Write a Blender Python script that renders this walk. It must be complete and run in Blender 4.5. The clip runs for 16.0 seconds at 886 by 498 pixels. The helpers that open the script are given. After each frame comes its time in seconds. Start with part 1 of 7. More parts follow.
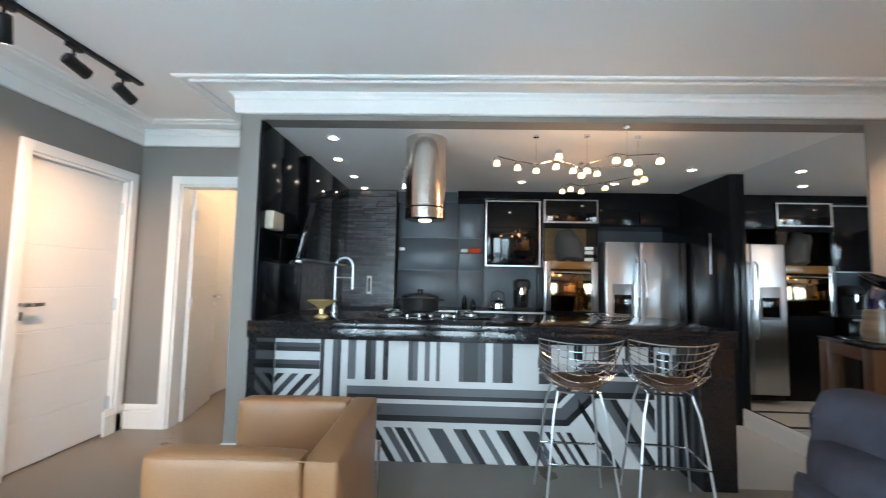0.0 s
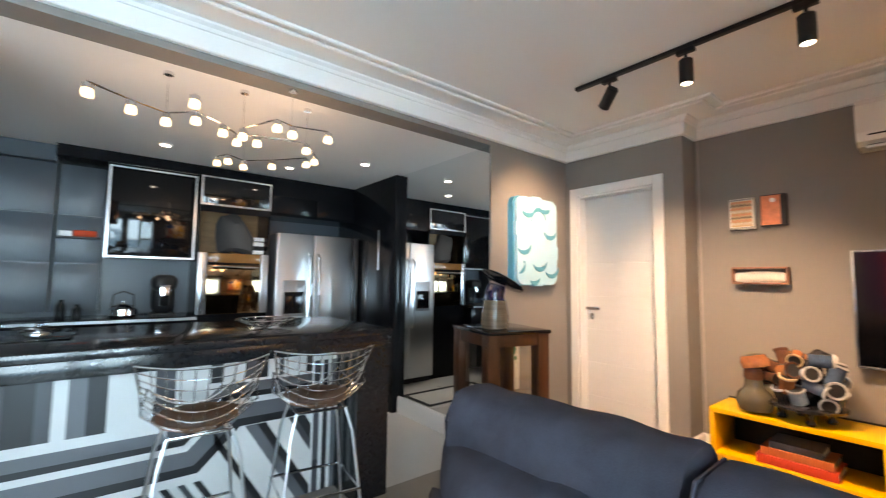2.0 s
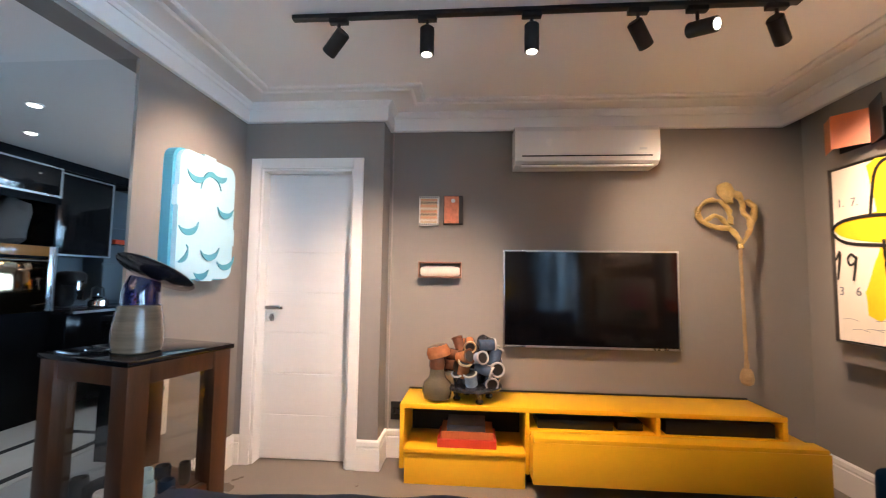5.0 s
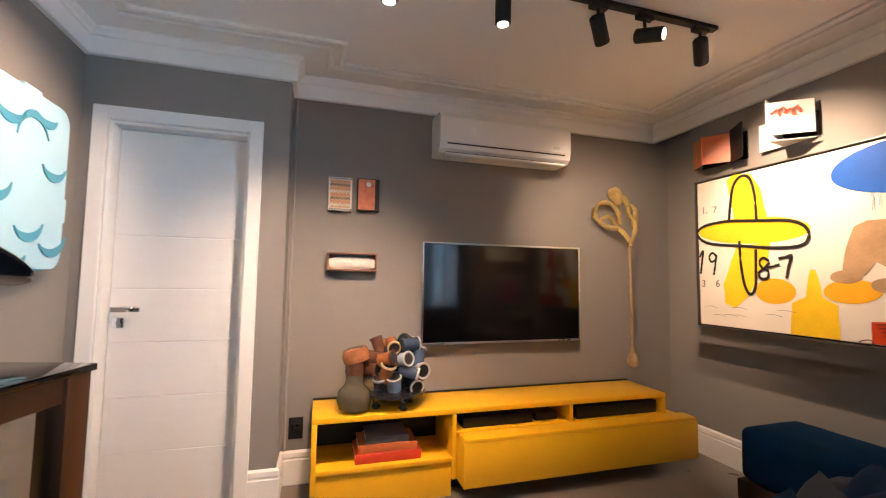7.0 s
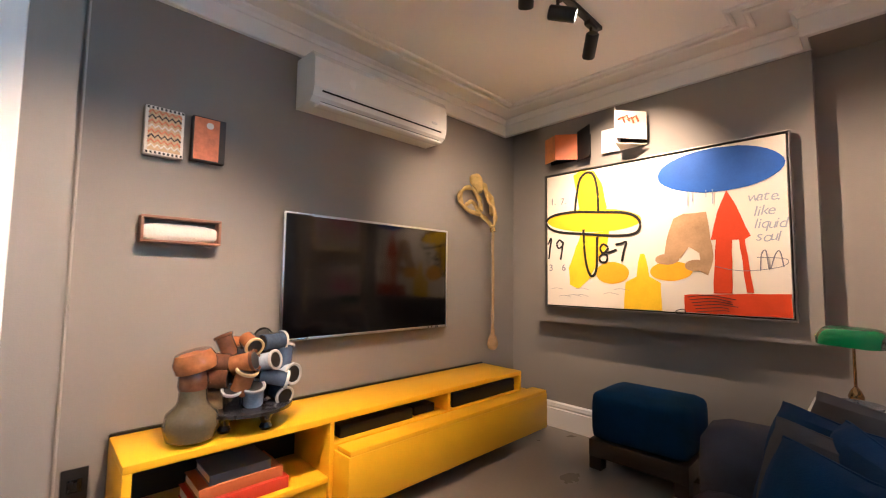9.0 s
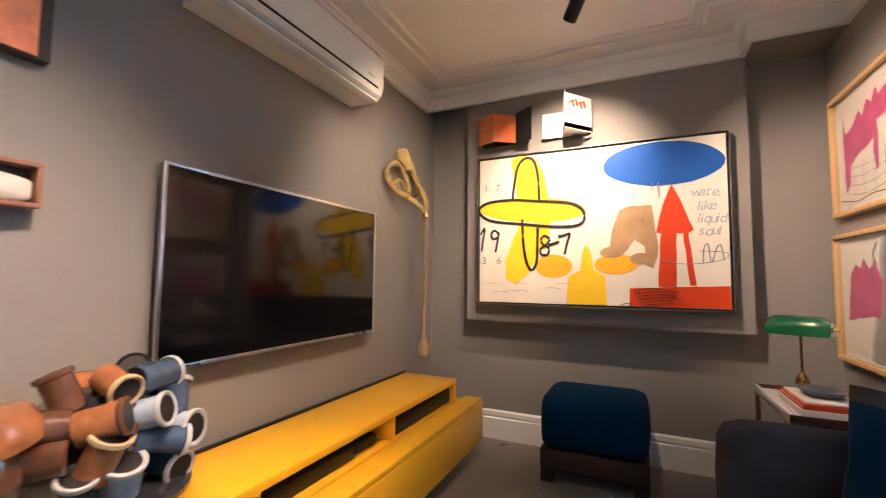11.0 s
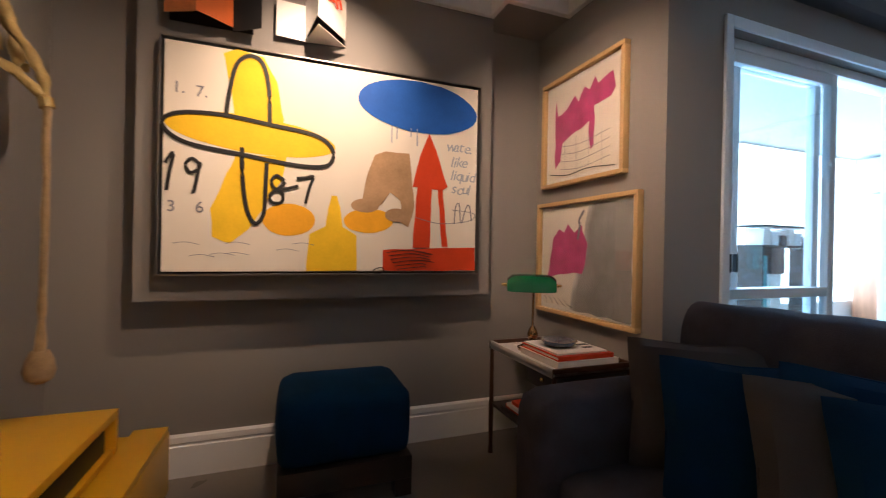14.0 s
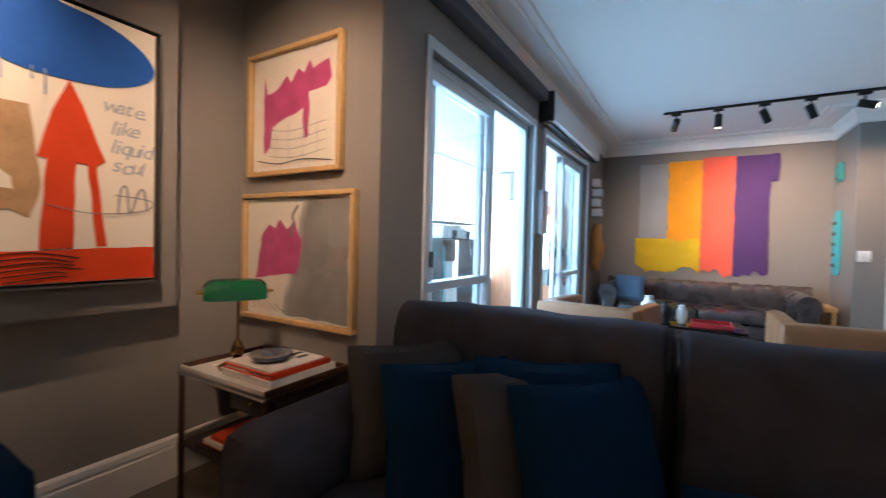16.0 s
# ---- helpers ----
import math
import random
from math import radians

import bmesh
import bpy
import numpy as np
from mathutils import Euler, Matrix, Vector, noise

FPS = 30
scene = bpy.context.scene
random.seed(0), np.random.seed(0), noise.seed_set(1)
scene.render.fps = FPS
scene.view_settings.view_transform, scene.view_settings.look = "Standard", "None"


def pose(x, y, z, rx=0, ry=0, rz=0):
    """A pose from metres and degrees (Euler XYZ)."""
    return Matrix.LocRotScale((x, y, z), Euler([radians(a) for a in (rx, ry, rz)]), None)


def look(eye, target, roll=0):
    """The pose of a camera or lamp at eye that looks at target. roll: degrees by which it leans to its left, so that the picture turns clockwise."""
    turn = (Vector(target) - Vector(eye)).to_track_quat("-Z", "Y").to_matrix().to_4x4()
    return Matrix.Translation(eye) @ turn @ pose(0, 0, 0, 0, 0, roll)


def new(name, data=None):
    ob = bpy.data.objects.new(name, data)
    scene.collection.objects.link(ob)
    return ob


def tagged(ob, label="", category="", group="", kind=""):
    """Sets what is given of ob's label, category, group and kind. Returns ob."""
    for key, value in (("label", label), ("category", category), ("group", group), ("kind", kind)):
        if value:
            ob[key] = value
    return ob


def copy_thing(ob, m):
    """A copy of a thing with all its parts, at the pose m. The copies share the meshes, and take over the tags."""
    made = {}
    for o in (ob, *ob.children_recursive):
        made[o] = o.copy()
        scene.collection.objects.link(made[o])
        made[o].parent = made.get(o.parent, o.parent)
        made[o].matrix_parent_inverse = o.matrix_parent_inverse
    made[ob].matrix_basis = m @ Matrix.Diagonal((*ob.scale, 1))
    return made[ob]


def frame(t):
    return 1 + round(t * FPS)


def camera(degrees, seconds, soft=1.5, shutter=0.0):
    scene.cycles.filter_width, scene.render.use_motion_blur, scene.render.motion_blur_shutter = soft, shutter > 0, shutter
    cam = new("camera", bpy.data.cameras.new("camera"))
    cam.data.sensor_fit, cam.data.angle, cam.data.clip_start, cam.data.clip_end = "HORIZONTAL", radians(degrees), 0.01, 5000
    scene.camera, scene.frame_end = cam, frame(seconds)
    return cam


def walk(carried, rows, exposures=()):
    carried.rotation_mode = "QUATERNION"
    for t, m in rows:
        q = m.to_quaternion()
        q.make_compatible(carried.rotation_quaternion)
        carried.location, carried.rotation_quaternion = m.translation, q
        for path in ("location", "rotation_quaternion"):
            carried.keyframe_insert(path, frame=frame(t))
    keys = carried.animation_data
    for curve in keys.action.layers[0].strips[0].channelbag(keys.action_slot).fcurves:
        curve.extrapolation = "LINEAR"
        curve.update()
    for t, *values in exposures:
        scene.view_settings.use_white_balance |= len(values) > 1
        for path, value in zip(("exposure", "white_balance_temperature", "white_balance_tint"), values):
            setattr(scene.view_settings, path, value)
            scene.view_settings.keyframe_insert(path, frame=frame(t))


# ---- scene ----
cam = camera(93.3, 16.0, soft=1.1, shutter=0.4)
METRES, EYE, TILT, LEAN, TURN = 4.7, 1.307, 0.0, 0.0, 1.7
ROWS = [
    (0.0, 0.0, 0.0, 0.0, -0.08, 4.22, -1.15),
    (0.5, 0.0158, 0.0235, -0.0012, -8.48, 4.21, -1.07),
    (1.0, 0.0389, 0.061, 0.0013, -17.87, 4.15, -1.03),
    (1.5, 0.0659, 0.0857, 0.0023, -29.24, 4.2, -0.94),
    (2.0, 0.0865, 0.1024, 0.0022, -40.49, 4.3, -0.7),
    (2.5, 0.103, 0.1236, 0.0022, -51.83, 4.24, -0.61),
    (3.0, 0.1187, 0.1419, 0.0031, -62.01, 4.23, -0.7),
    (3.5, 0.1398, 0.1587, 0.0021, -69.31, 4.21, -0.56),
    (4.0, 0.165, 0.1903, 0.0027, -75.15, 4.17, -0.68),
    (4.5, 0.1778, 0.2115, 0.0017, -80.77, 4.09, -0.8),
    (5.0, 0.1825, 0.2336, 0.001, -87.3, 4.07, -0.78),
    (7.5, 0.2773, 0.3625, -0.0118, -115.47, 4.1, -0.84),
    (8.0, 0.3035, 0.3862, -0.019, -124.24, 4.17, -0.77),
    (10.5, 0.5036, 0.379, -0.0335, -149.31, 4.19, -0.71),
    (11.0, 0.5388, 0.3594, -0.0345, -156.62, 4.03, -0.56),
    (11.5, 0.5676, 0.3383, -0.0347, -164.61, 2.77, -0.65),
    (12.0, 0.5927, 0.3186, -0.0353, -170.98, 2.51, -0.69),
    (12.5, 0.6216, 0.3008, -0.0365, -180.2, 2.03, -0.9),
    (13.0, 0.6353, 0.2769, -0.0402, -187.43, 1.24, -0.84),
    (13.5, 0.6442, 0.2424, -0.0424, -193.91, 0.84, -0.85),
    (14.0, 0.6446, 0.2108, -0.0418, -202.27, -0.11, -1.1),
    (14.5, 0.6429, 0.1883, -0.0417, -209.45, -0.47, -1.21),
    (15.0, 0.6412, 0.1742, -0.0372, -218.62, -0.85, -1.25),
    (15.5, 0.6347, 0.1708, -0.0326, -229.69, -1.19, -1.37),
    (16.0, 0.623, 0.1757, -0.0283, -240.83, -1.21, -1.41),
]
EXPOSURE = [
    (0.0, -0.08, 7900, 15), (1.0, 0.08, 7700, 14), (2.0, 0.22, 7750, 13), (3.5, 0.36, 6600, 11), (5.0, 0.2, 6200, 12), (7.5, -0.04, 6450, 12), (8.0, 0.16, 6400, 12), (9.0, 0.2, 6000, 10), (10.5, 0.22, 5850, 9),
    (11.0, 0.1, 5800, 9), (11.5, 0.0, 5800, 9), (12.5, -0.38, 5750, 10), (13.0, -0.66, 5850, 11), (13.5, -0.76, 5950, 11), (14.5, -0.84, 6200, 13), (15.5, -0.64, 6250, 13), (16.0, -0.6, 6350, 13)]
walk(cam, [(t, pose(0, 0, EYE, TILT, LEAN, TURN) @ pose(METRES * x, METRES * y, METRES * z, 90 + pitch, roll, yaw)) for t, x, y, z, yaw, pitch, roll in ROWS], EXPOSURE)

# ---- sky, sun, lamps ----
world = bpy.data.worlds.new("world")
scene.world = world
world.use_nodes = True
sky = world.node_tree.nodes.new("ShaderNodeTexSky")
sky.sky_type, sky.sun_disc = "NISHITA", False
sky.sun_elevation, sky.sun_rotation = radians(62), radians(200)
back = world.node_tree.nodes["Background"]
world.node_tree.links.new(sky.outputs[0], back.inputs[0])
back.inputs[1].default_value = 0.15


def lamp(name, kind, m, power, colour, **more):
    data = bpy.data.lights.new(name, kind)
    data.energy, data.color = power, colour
    for key, value in more.items():
        if key == "size":
            data.shape, data.size, data.size_y = "RECTANGLE", value[0], value[1]
        if key == "radius":
            data.shadow_soft_size = value
        if key == "cone":
            data.spot_size, data.spot_blend = radians(value), 1.0
        if key == "angle":
            data.angle = radians(value)
    ob = new(name, data)
    ob.matrix_world = m
    return ob


WARM, COOL, DAY = (1.0, 0.68, 0.455), (0.86, 0.93, 1.0), (0.33, 0.65, 1.0)
lamp("sun", "SUN", look((0, -3, 6), (0.6, 0, 0.3)), 3.0, (1.0, 0.95, 0.88), angle=0.5)
lamp("window_light", "AREA", look((0.33, -0.46, 1.2), (0.33, 3, 1.0)), 44, DAY, size=(1.5, 1.9))
lamp("window_light", "AREA", look((-1.65, -0.46, 1.2), (-1.65, 3, 1.0)), 56, DAY, size=(1.6, 1.9))
lamp("balcony_daylight", "AREA", look((-1.5, -2.45, 1.5), (-1.5, 0, 1.2)), 320, (0.42, 0.72, 1.0), size=(5.6, 1.8))
# track spots over the television side: eye, target, power
for eye, target, power, cone in (
    ((2.757, 1.861, 2.395), (3.22, 2.80, 1.72), 28, 64),
    ((2.725, 1.361, 2.350), (3.55, 1.62, 0.45), 52, 98),
    ((2.725, 0.870, 2.350), (3.45, 1.0, 0.2), 21, 82),
    ((2.770, 0.327, 2.385), (3.84, -0.60, 1.40), 30, 76),
    ((2.635, 0.074, 2.428), (1.55, -0.80, 1.45), 46, 66),
    ((2.777, -0.278, 2.390), (2.86, -1.09, 1.74), 42, 80),
):
    lamp("spot_light", "SPOT", look(eye, target), power * 4.6, WARM, cone=cone, radius=0.014)
for y, target, power in ((0.72, (-3.5, 0.8, 1.7), 80), (1.36, (-3.5, 1.8, 1.55), 104), (2.0, (-2.78, 2.6, 1.4), 32), (2.3, (-2.6, 3.3, 1.2), 20)):
    lamp("spot_light", "SPOT", look((-2.12, y, 2.40), target), power * 3.0, WARM, cone=80, radius=0.03)
# kitchen downlights and pendant bulbs
for x, y, power in ((-0.97, 3.17, 16), (-1.10, 4.39, 16), (0.71, 4.54, 20), (1.73, 4.57, 18), (2.23, 3.97, 20)):
    lamp("downlight_beam", "SPOT", look((x, y, 2.38), (x, y, 0)), power, COOL, cone=110, radius=0.04)
for x, y in ((0.45, 3.0), (0.95, 3.05), (1.3, 3.0), (1.1, 3.7)):
    lamp("bulb_light", "POINT", pose(x, y, 2.02), 2.3, (1.0, 0.66, 0.42), radius=0.05)
lamp("room_light", "POINT", pose(-1.9, 4.5, 2.3), 22, (1.0, 0.72, 0.45), radius=0.1)


# ---- materials ----
def mat(name, col, rough=0.5, metal=0.0, var=0.06, scale=4.0, bump=0.02, fine=90.0, stretch=(1, 1, 1), coat=0.0, glow=0.0, spread=0.0, sheen=0.0):
    m = bpy.data.materials.new(name)
    m.use_nodes = True
    nt = m.node_tree
    n, li = nt.nodes, nt.links
    b = n["Principled BSDF"]
    tc, mp = n.new("ShaderNodeTexCoord"), n.new("ShaderNodeMapping")
    mp.inputs["Scale"].default_value = stretch
    li.new(tc.outputs["Object"], mp.inputs[0])
    big, small = n.new("ShaderNodeTexNoise"), n.new("ShaderNodeTexNoise")
    big.inputs["Scale"].default_value, small.inputs["Scale"].default_value = scale, fine
    big.inputs["Detail"].default_value, small.inputs["Detail"].default_value = 5, 3
    li.new(mp.outputs[0], big.inputs["Vector"])
    li.new(mp.outputs[0], small.inputs["Vector"])
    add = n.new("ShaderNodeMath")
    add.operation = "MULTIPLY_ADD"
    add.inputs[1].default_value = 0.35
    li.new(small.outputs[0], add.inputs[0])
    li.new(big.outputs[0], add.inputs[2])
    ramp = n.new("ShaderNodeMapRange")
    ramp.inputs[1].default_value, ramp.inputs[2].default_value = 0.35, 1.0
    ramp.inputs[3].default_value, ramp.inputs[4].default_value = 1 - var, 1 + var
    li.new(add.outputs[0], ramp.inputs[0])
    value = ramp.outputs[0]
    if spread:
        info, more, times = n.new("ShaderNodeObjectInfo"), n.new("ShaderNodeMapRange"), n.new("ShaderNodeMath")
        more.inputs[3].default_value, more.inputs[4].default_value = 1 - spread, 1 + spread
        li.new(info.outputs["Random"], more.inputs[0])
        times.operation = "MULTIPLY"
        li.new(value, times.inputs[0])
        li.new(more.outputs[0], times.inputs[1])
        value = times.outputs[0]
    hue = n.new("ShaderNodeVectorMath")
    hue.operation = "SCALE"
    hue.inputs[0].default_value = col
    li.new(value, hue.inputs["Scale"])
    li.new(hue.outputs[0], b.inputs["Base Color"])
    b.inputs["Roughness"].default_value, b.inputs["Metallic"].default_value = rough, metal
    rr = n.new("ShaderNodeMapRange")
    rr.inputs[3].default_value, rr.inputs[4].default_value = max(0.02, rough - 0.08), min(1, rough + 0.08)
    li.new(big.outputs[0], rr.inputs[0])
    if rough > 0.12:
        li.new(rr.outputs[0], b.inputs["Roughness"])
    b.inputs["Coat Weight"].default_value = coat
    b.inputs["Sheen Weight"].default_value = sheen
    if bump:
        bp = n.new("ShaderNodeBump")
        bp.inputs["Strength"].default_value, bp.inputs["Distance"].default_value = min(1, bump * 8), 0.004
        li.new(small.outputs[0], bp.inputs["Height"])
        li.new(bp.outputs[0], b.inputs["Normal"])
    if glow:
        b.inputs["Emission Color"].default_value = (*col, 1)
        b.inputs["Emission Strength"].default_value = glow
    return m


def dull(m, level):
    m.node_tree.nodes["Principled BSDF"].inputs["Specular IOR Level"].default_value = level
    return m


def glass(name, col=(1, 1, 1), rough=0.0):
    m = bpy.data.materials.new(name)
    m.use_nodes = True
    n, li = m.node_tree.nodes, m.node_tree.links
    n.remove(n["Principled BSDF"])
    mix, clear, shine, fres = n.new("ShaderNodeMixShader"), n.new("ShaderNodeBsdfTransparent"), n.new("ShaderNodeBsdfGlossy"), n.new("ShaderNodeLayerWeight")
    clear.inputs[0].default_value = (*col, 1)
    shine.inputs["Roughness"].default_value = rough
    fres.inputs[0].default_value = 0.5
    grow, lift = n.new("ShaderNodeMath"), n.new("ShaderNodeMath")
    grow.operation, lift.operation = "POWER", "MULTIPLY_ADD"
    grow.inputs[1].default_value, lift.inputs[1].default_value, lift.inputs[2].default_value = 4.0, 0.6, 0.035
    li.new(fres.outputs["Facing"], grow.inputs[0])
    li.new(grow.outputs[0], lift.inputs[0])
    li.new(lift.outputs[0], mix.inputs[0])
    li.new(clear.outputs[0], mix.inputs[1])
    li.new(shine.outputs[0], mix.inputs[2])
    li.new(mix.outputs[0], n["Material Output"].inputs[0])
    return m


WALL = mat("taupe_paint", (0.245, 0.228, 0.212), 0.75, var=0.05, scale=1.2, bump=0.02, fine=220)
CEIL = mat("white_ceiling_paint", (0.85, 0.84, 0.82), 0.85, var=0.02, scale=1.0, bump=0.01, fine=160)
TRIM = mat("white_satin_trim", (0.85, 0.84, 0.82), 0.4, var=0.02, scale=2, bump=0.004, fine=60)
DOORW = mat("white_lacquer_door", (0.80, 0.79, 0.78), 0.35, var=0.02, scale=2, bump=0.006, fine=40, stretch=(1, 1, 12))
FLOOR = mat("taupe_porcelain", (0.20, 0.172, 0.145), 0.30, var=0.10, scale=2.5, bump=0.006, fine=50)
KFLOOR = mat("pale_porcelain", (0.52, 0.50, 0.47), 0.3, var=0.06, scale=2.5, bump=0.004, fine=50)
BLACK = dull(mat("black_gloss_laminate", (0.007, 0.008, 0.010), 0.14, var=0.1, scale=3, bump=0.0), 0.18)
BLACKM = dull(mat("black_matt_metal", (0.010, 0.010, 0.011), 0.45, var=0.1, bump=0.01), 0.35)
GRANITE = dull(mat("black_granite", (0.014, 0.015, 0.017), 0.12, var=0.35, scale=60, bump=0.0, fine=400), 0.5)
GREYLAM = mat("slate_grey_laminate", (0.066, 0.088, 0.108), 0.35, var=0.06, bump=0.004)
STEEL = mat("brushed_steel", (0.62, 0.64, 0.67), 0.29, 1.0, var=0.04, scale=3, bump=0.002, fine=220, stretch=(1, 1, 0.02))
CHROME = mat("chrome", (0.75, 0.75, 0.76), 0.08, 1.0, var=0.02, bump=0)
BRASS = mat("brass", (0.72, 0.52, 0.22), 0.22, 1.0, var=0.05, bump=0)
DARKGLASS = mat("dark_glass", (0.006, 0.006, 0.007), 0.05, var=0.1, bump=0)
YELLOW = mat("yellow_lacquer", (0.88, 0.47, 0.010), 0.38, var=0.03, bump=0.003)
TAN = mat("tan_leather", (0.30, 0.132, 0.057), 0.42, var=0.16, scale=5, bump=0.03, fine=140)
GREYF = dull(mat("charcoal_velvet", (0.056, 0.057, 0.075), 0.95, var=0.4, scale=7, bump=0.03, fine=260), 0.15)
TEALF = dull(mat("petrol_blue_velvet", (0.0015, 0.026, 0.075), 0.95, var=0.3, scale=6, bump=0.03, fine=240), 0.15)
GREYP = dull(mat("grey_linen", (0.066, 0.063, 0.066), 0.9, var=0.15, scale=8, bump=0.05, fine=300), 0.15)
WOOD = mat("dark_red_wood", (0.066, 0.024, 0.010), 0.36, var=0.35, scale=5, bump=0.01, fine=40, stretch=(6, 6, 0.7))
WOODB = mat("dark_stained_wood", (0.028, 0.015, 0.010), 0.35, var=0.3, scale=5, bump=0.01, fine=40, stretch=(1, 6, 6))
OAK = mat("pale_oak", (0.55, 0.36, 0.16), 0.5, var=0.15, scale=6, bump=0.01, fine=60, stretch=(4, 4, 1))
PAPER = mat("white_paper", (0.78, 0.75, 0.70), 0.8, var=0.04, scale=3, bump=0.01)
CANVAS = mat("primed_canvas", (0.78, 0.72, 0.62), 0.75, var=0.05, scale=3, bump=0.03, fine=400)
WHITE = mat("white_glaze", (0.8, 0.8, 0.78), 0.25, var=0.03, bump=0)
SCREEN = dull(mat("switched_off_screen", (0.003, 0.003, 0.004), 0.09, var=0.05, bump=0), 0.45)
# amber tint puts the painting's orange reflection into the oven glass colour
OVENGLASS = mat("mirrored_oven_glass", (0.34, 0.24, 0.15), 0.07, 1.0, var=0.05, bump=0)
GLASS = glass("clear_glass", (0.97, 0.98, 0.98))
SMOKED = glass("smoked_glass", (0.5, 0.5, 0.5))
MIRROR = mat("mirror_silver", (0.86, 0.88, 0.88), 0.0, 1.0, var=0.0, bump=0)
BULB = mat("lit_bulb", (1.0, 0.74, 0.46), 0.4, bump=0, var=0, glow=3.2)
LED = mat("lit_downlight", (1.0, 0.97, 0.92), 0.4, bump=0, var=0, glow=14)
LIT = mat("lit_spot_lens", (1.0, 0.88, 0.66), 0.4, bump=0, var=0, glow=20)


# ---- shapes ----
def box(bm, x0, x1, y0, y1, z0, z1, bev=0.0, seg=2, m=None):
    r = bmesh.ops.create_cube(bm, size=1)
    v = r["verts"]
    bmesh.ops.scale(bm, vec=(abs(x1 - x0), abs(y1 - y0), abs(z1 - z0)), verts=v)
    bmesh.ops.translate(bm, vec=((x0 + x1) / 2, (y0 + y1) / 2, (z0 + z1) / 2), verts=v)
    if m is not None:
        bmesh.ops.transform(bm, matrix=m, verts=v)
    if bev:
        es = list({e for w in v for e in w.link_edges})
        bmesh.ops.bevel(bm, geom=es, offset=bev, segments=seg, affect="EDGES", profile=0.5)
    return bm


def tube(bm, pts, r, seg=8, closed=False, caps=True, axis=None):
    """A round tube along points; r is a radius or one for each point."""
    pts = [Vector(p) for p in pts]
    rs = r if isinstance(r, (list, tuple)) else [r] * len(pts)
    rings, k = [], len(pts)
    up = Vector((0, 0, 1))
    for i, p in enumerate(pts):
        a = pts[(i - 1) % k] if closed or i else p
        b = pts[(i + 1) % k] if closed or i < k - 1 else p
        d = (b - a).normalized() if axis is None else axis
        s = d.cross(up)
        if s.length < 0.05:
            s = d.cross(Vector((1, 0, 0)))
        s.normalize()
        u = s.cross(d)
        rings.append([bm.verts.new(p + (s * math.cos(q) + u * math.sin(q)) * rs[i]) for q in (2 * math.pi * j / seg for j in range(seg))])
    for i in range(k if closed else k - 1):
        one, two = rings[i], rings[(i + 1) % k]
        for j in range(seg):
            bm.faces.new((one[j], one[(j + 1) % seg], two[(j + 1) % seg], two[j]))
    if caps and not closed:
        bm.faces.new(rings[0][::-1])
        bm.faces.new(rings[-1])
    return bm


def lathe(bm, c, prof, seg=24, m=None):
    """A turned body about the upright through c; prof: (radius, height) from below."""
    c = Vector(c)
    rings = []
    for r, z in prof:
        ring = [Vector((r * math.cos(a), r * math.sin(a), z)) for a in (2 * math.pi * j / seg for j in range(seg))]
        rings.append([bm.verts.new(c + (m @ v if m is not None else v)) for v in ring])
    for one, two in zip(rings, rings[1:]):
        for j in range(seg):
            bm.faces.new((one[j], one[(j + 1) % seg], two[(j + 1) % seg], two[j]))
    bm.faces.new(rings[0][::-1])
    bm.faces.new(rings[-1])
    return bm


def soft(bm, x0, x1, y0, y1, z0, z1, bulge=0.03, r=0.05, n=6, wave=0.0, m=None, seed=0.0):
    """A stuffed block: rounded edges, swollen faces and slight folds."""
    start = len(bm.verts)
    box(bm, x0, x1, y0, y1, z0, z1)
    bm.verts.ensure_lookup_table()
    mine = [bm.verts[i] for i in range(start, len(bm.verts))]
    es = list({e for v in mine for e in v.link_edges})
    bmesh.ops.subdivide_edges(bm, edges=es, cuts=n, use_grid_fill=True)
    bm.verts.ensure_lookup_table()
    c = Vector(((x0 + x1) / 2, (y0 + y1) / 2, (z0 + z1) / 2))
    h = Vector((abs(x1 - x0) / 2, abs(y1 - y0) / 2, abs(z1 - z0) / 2))
    for i in range(start, len(bm.verts)):
        v = bm.verts[i]
        d = v.co - c
        u = Vector([d[k] / h[k] for k in range(3)])
        core = Vector([max(-h[k] + r, min(h[k] - r, d[k])) for k in range(3)])
        out = d - core
        if out.length > 1e-6:
            d = core + out.normalized() * r
        for k in range(3):
            a, b = [j for j in range(3) if j != k]
            d[k] += bulge * u[k] * (1 - u[a] ** 2) * (1 - u[b] ** 2)
        if wave:
            d += Vector(noise.noise_vector((c + d) * 5 + Vector((seed, 0, 0)))) * wave
            d += Vector(noise.noise_vector((c + d) * 13 + Vector((seed, 4, 0)))) * wave * 0.3
        v.co = c + d
        if m is not None:
            v.co = m @ v.co
    return bm


def poly(bm, pts, depth=None):
    """A flat face through 3D points; depth: a vector by which it is thickened."""
    vs = [bm.verts.new(p) for p in pts]
    f = bm.faces.new(vs)
    if depth is not None:
        r = bmesh.ops.extrude_face_region(bm, geom=[f])
        bmesh.ops.translate(bm, vec=depth, verts=[v for v in r["geom"] if isinstance(v, bmesh.types.BMVert)])
    return bm


HOME = {}


def finish(name, bm, material, smooth=False):
    bmesh.ops.recalc_face_normals(bm, faces=bm.faces)
    me = bpy.data.meshes.new(name)
    bm.to_mesh(me)
    bm.free()
    me.materials.append(material)
    if smooth:
        me.shade_smooth()
        me.set_sharp_from_angle(angle=radians(38))
    return new(name, me)


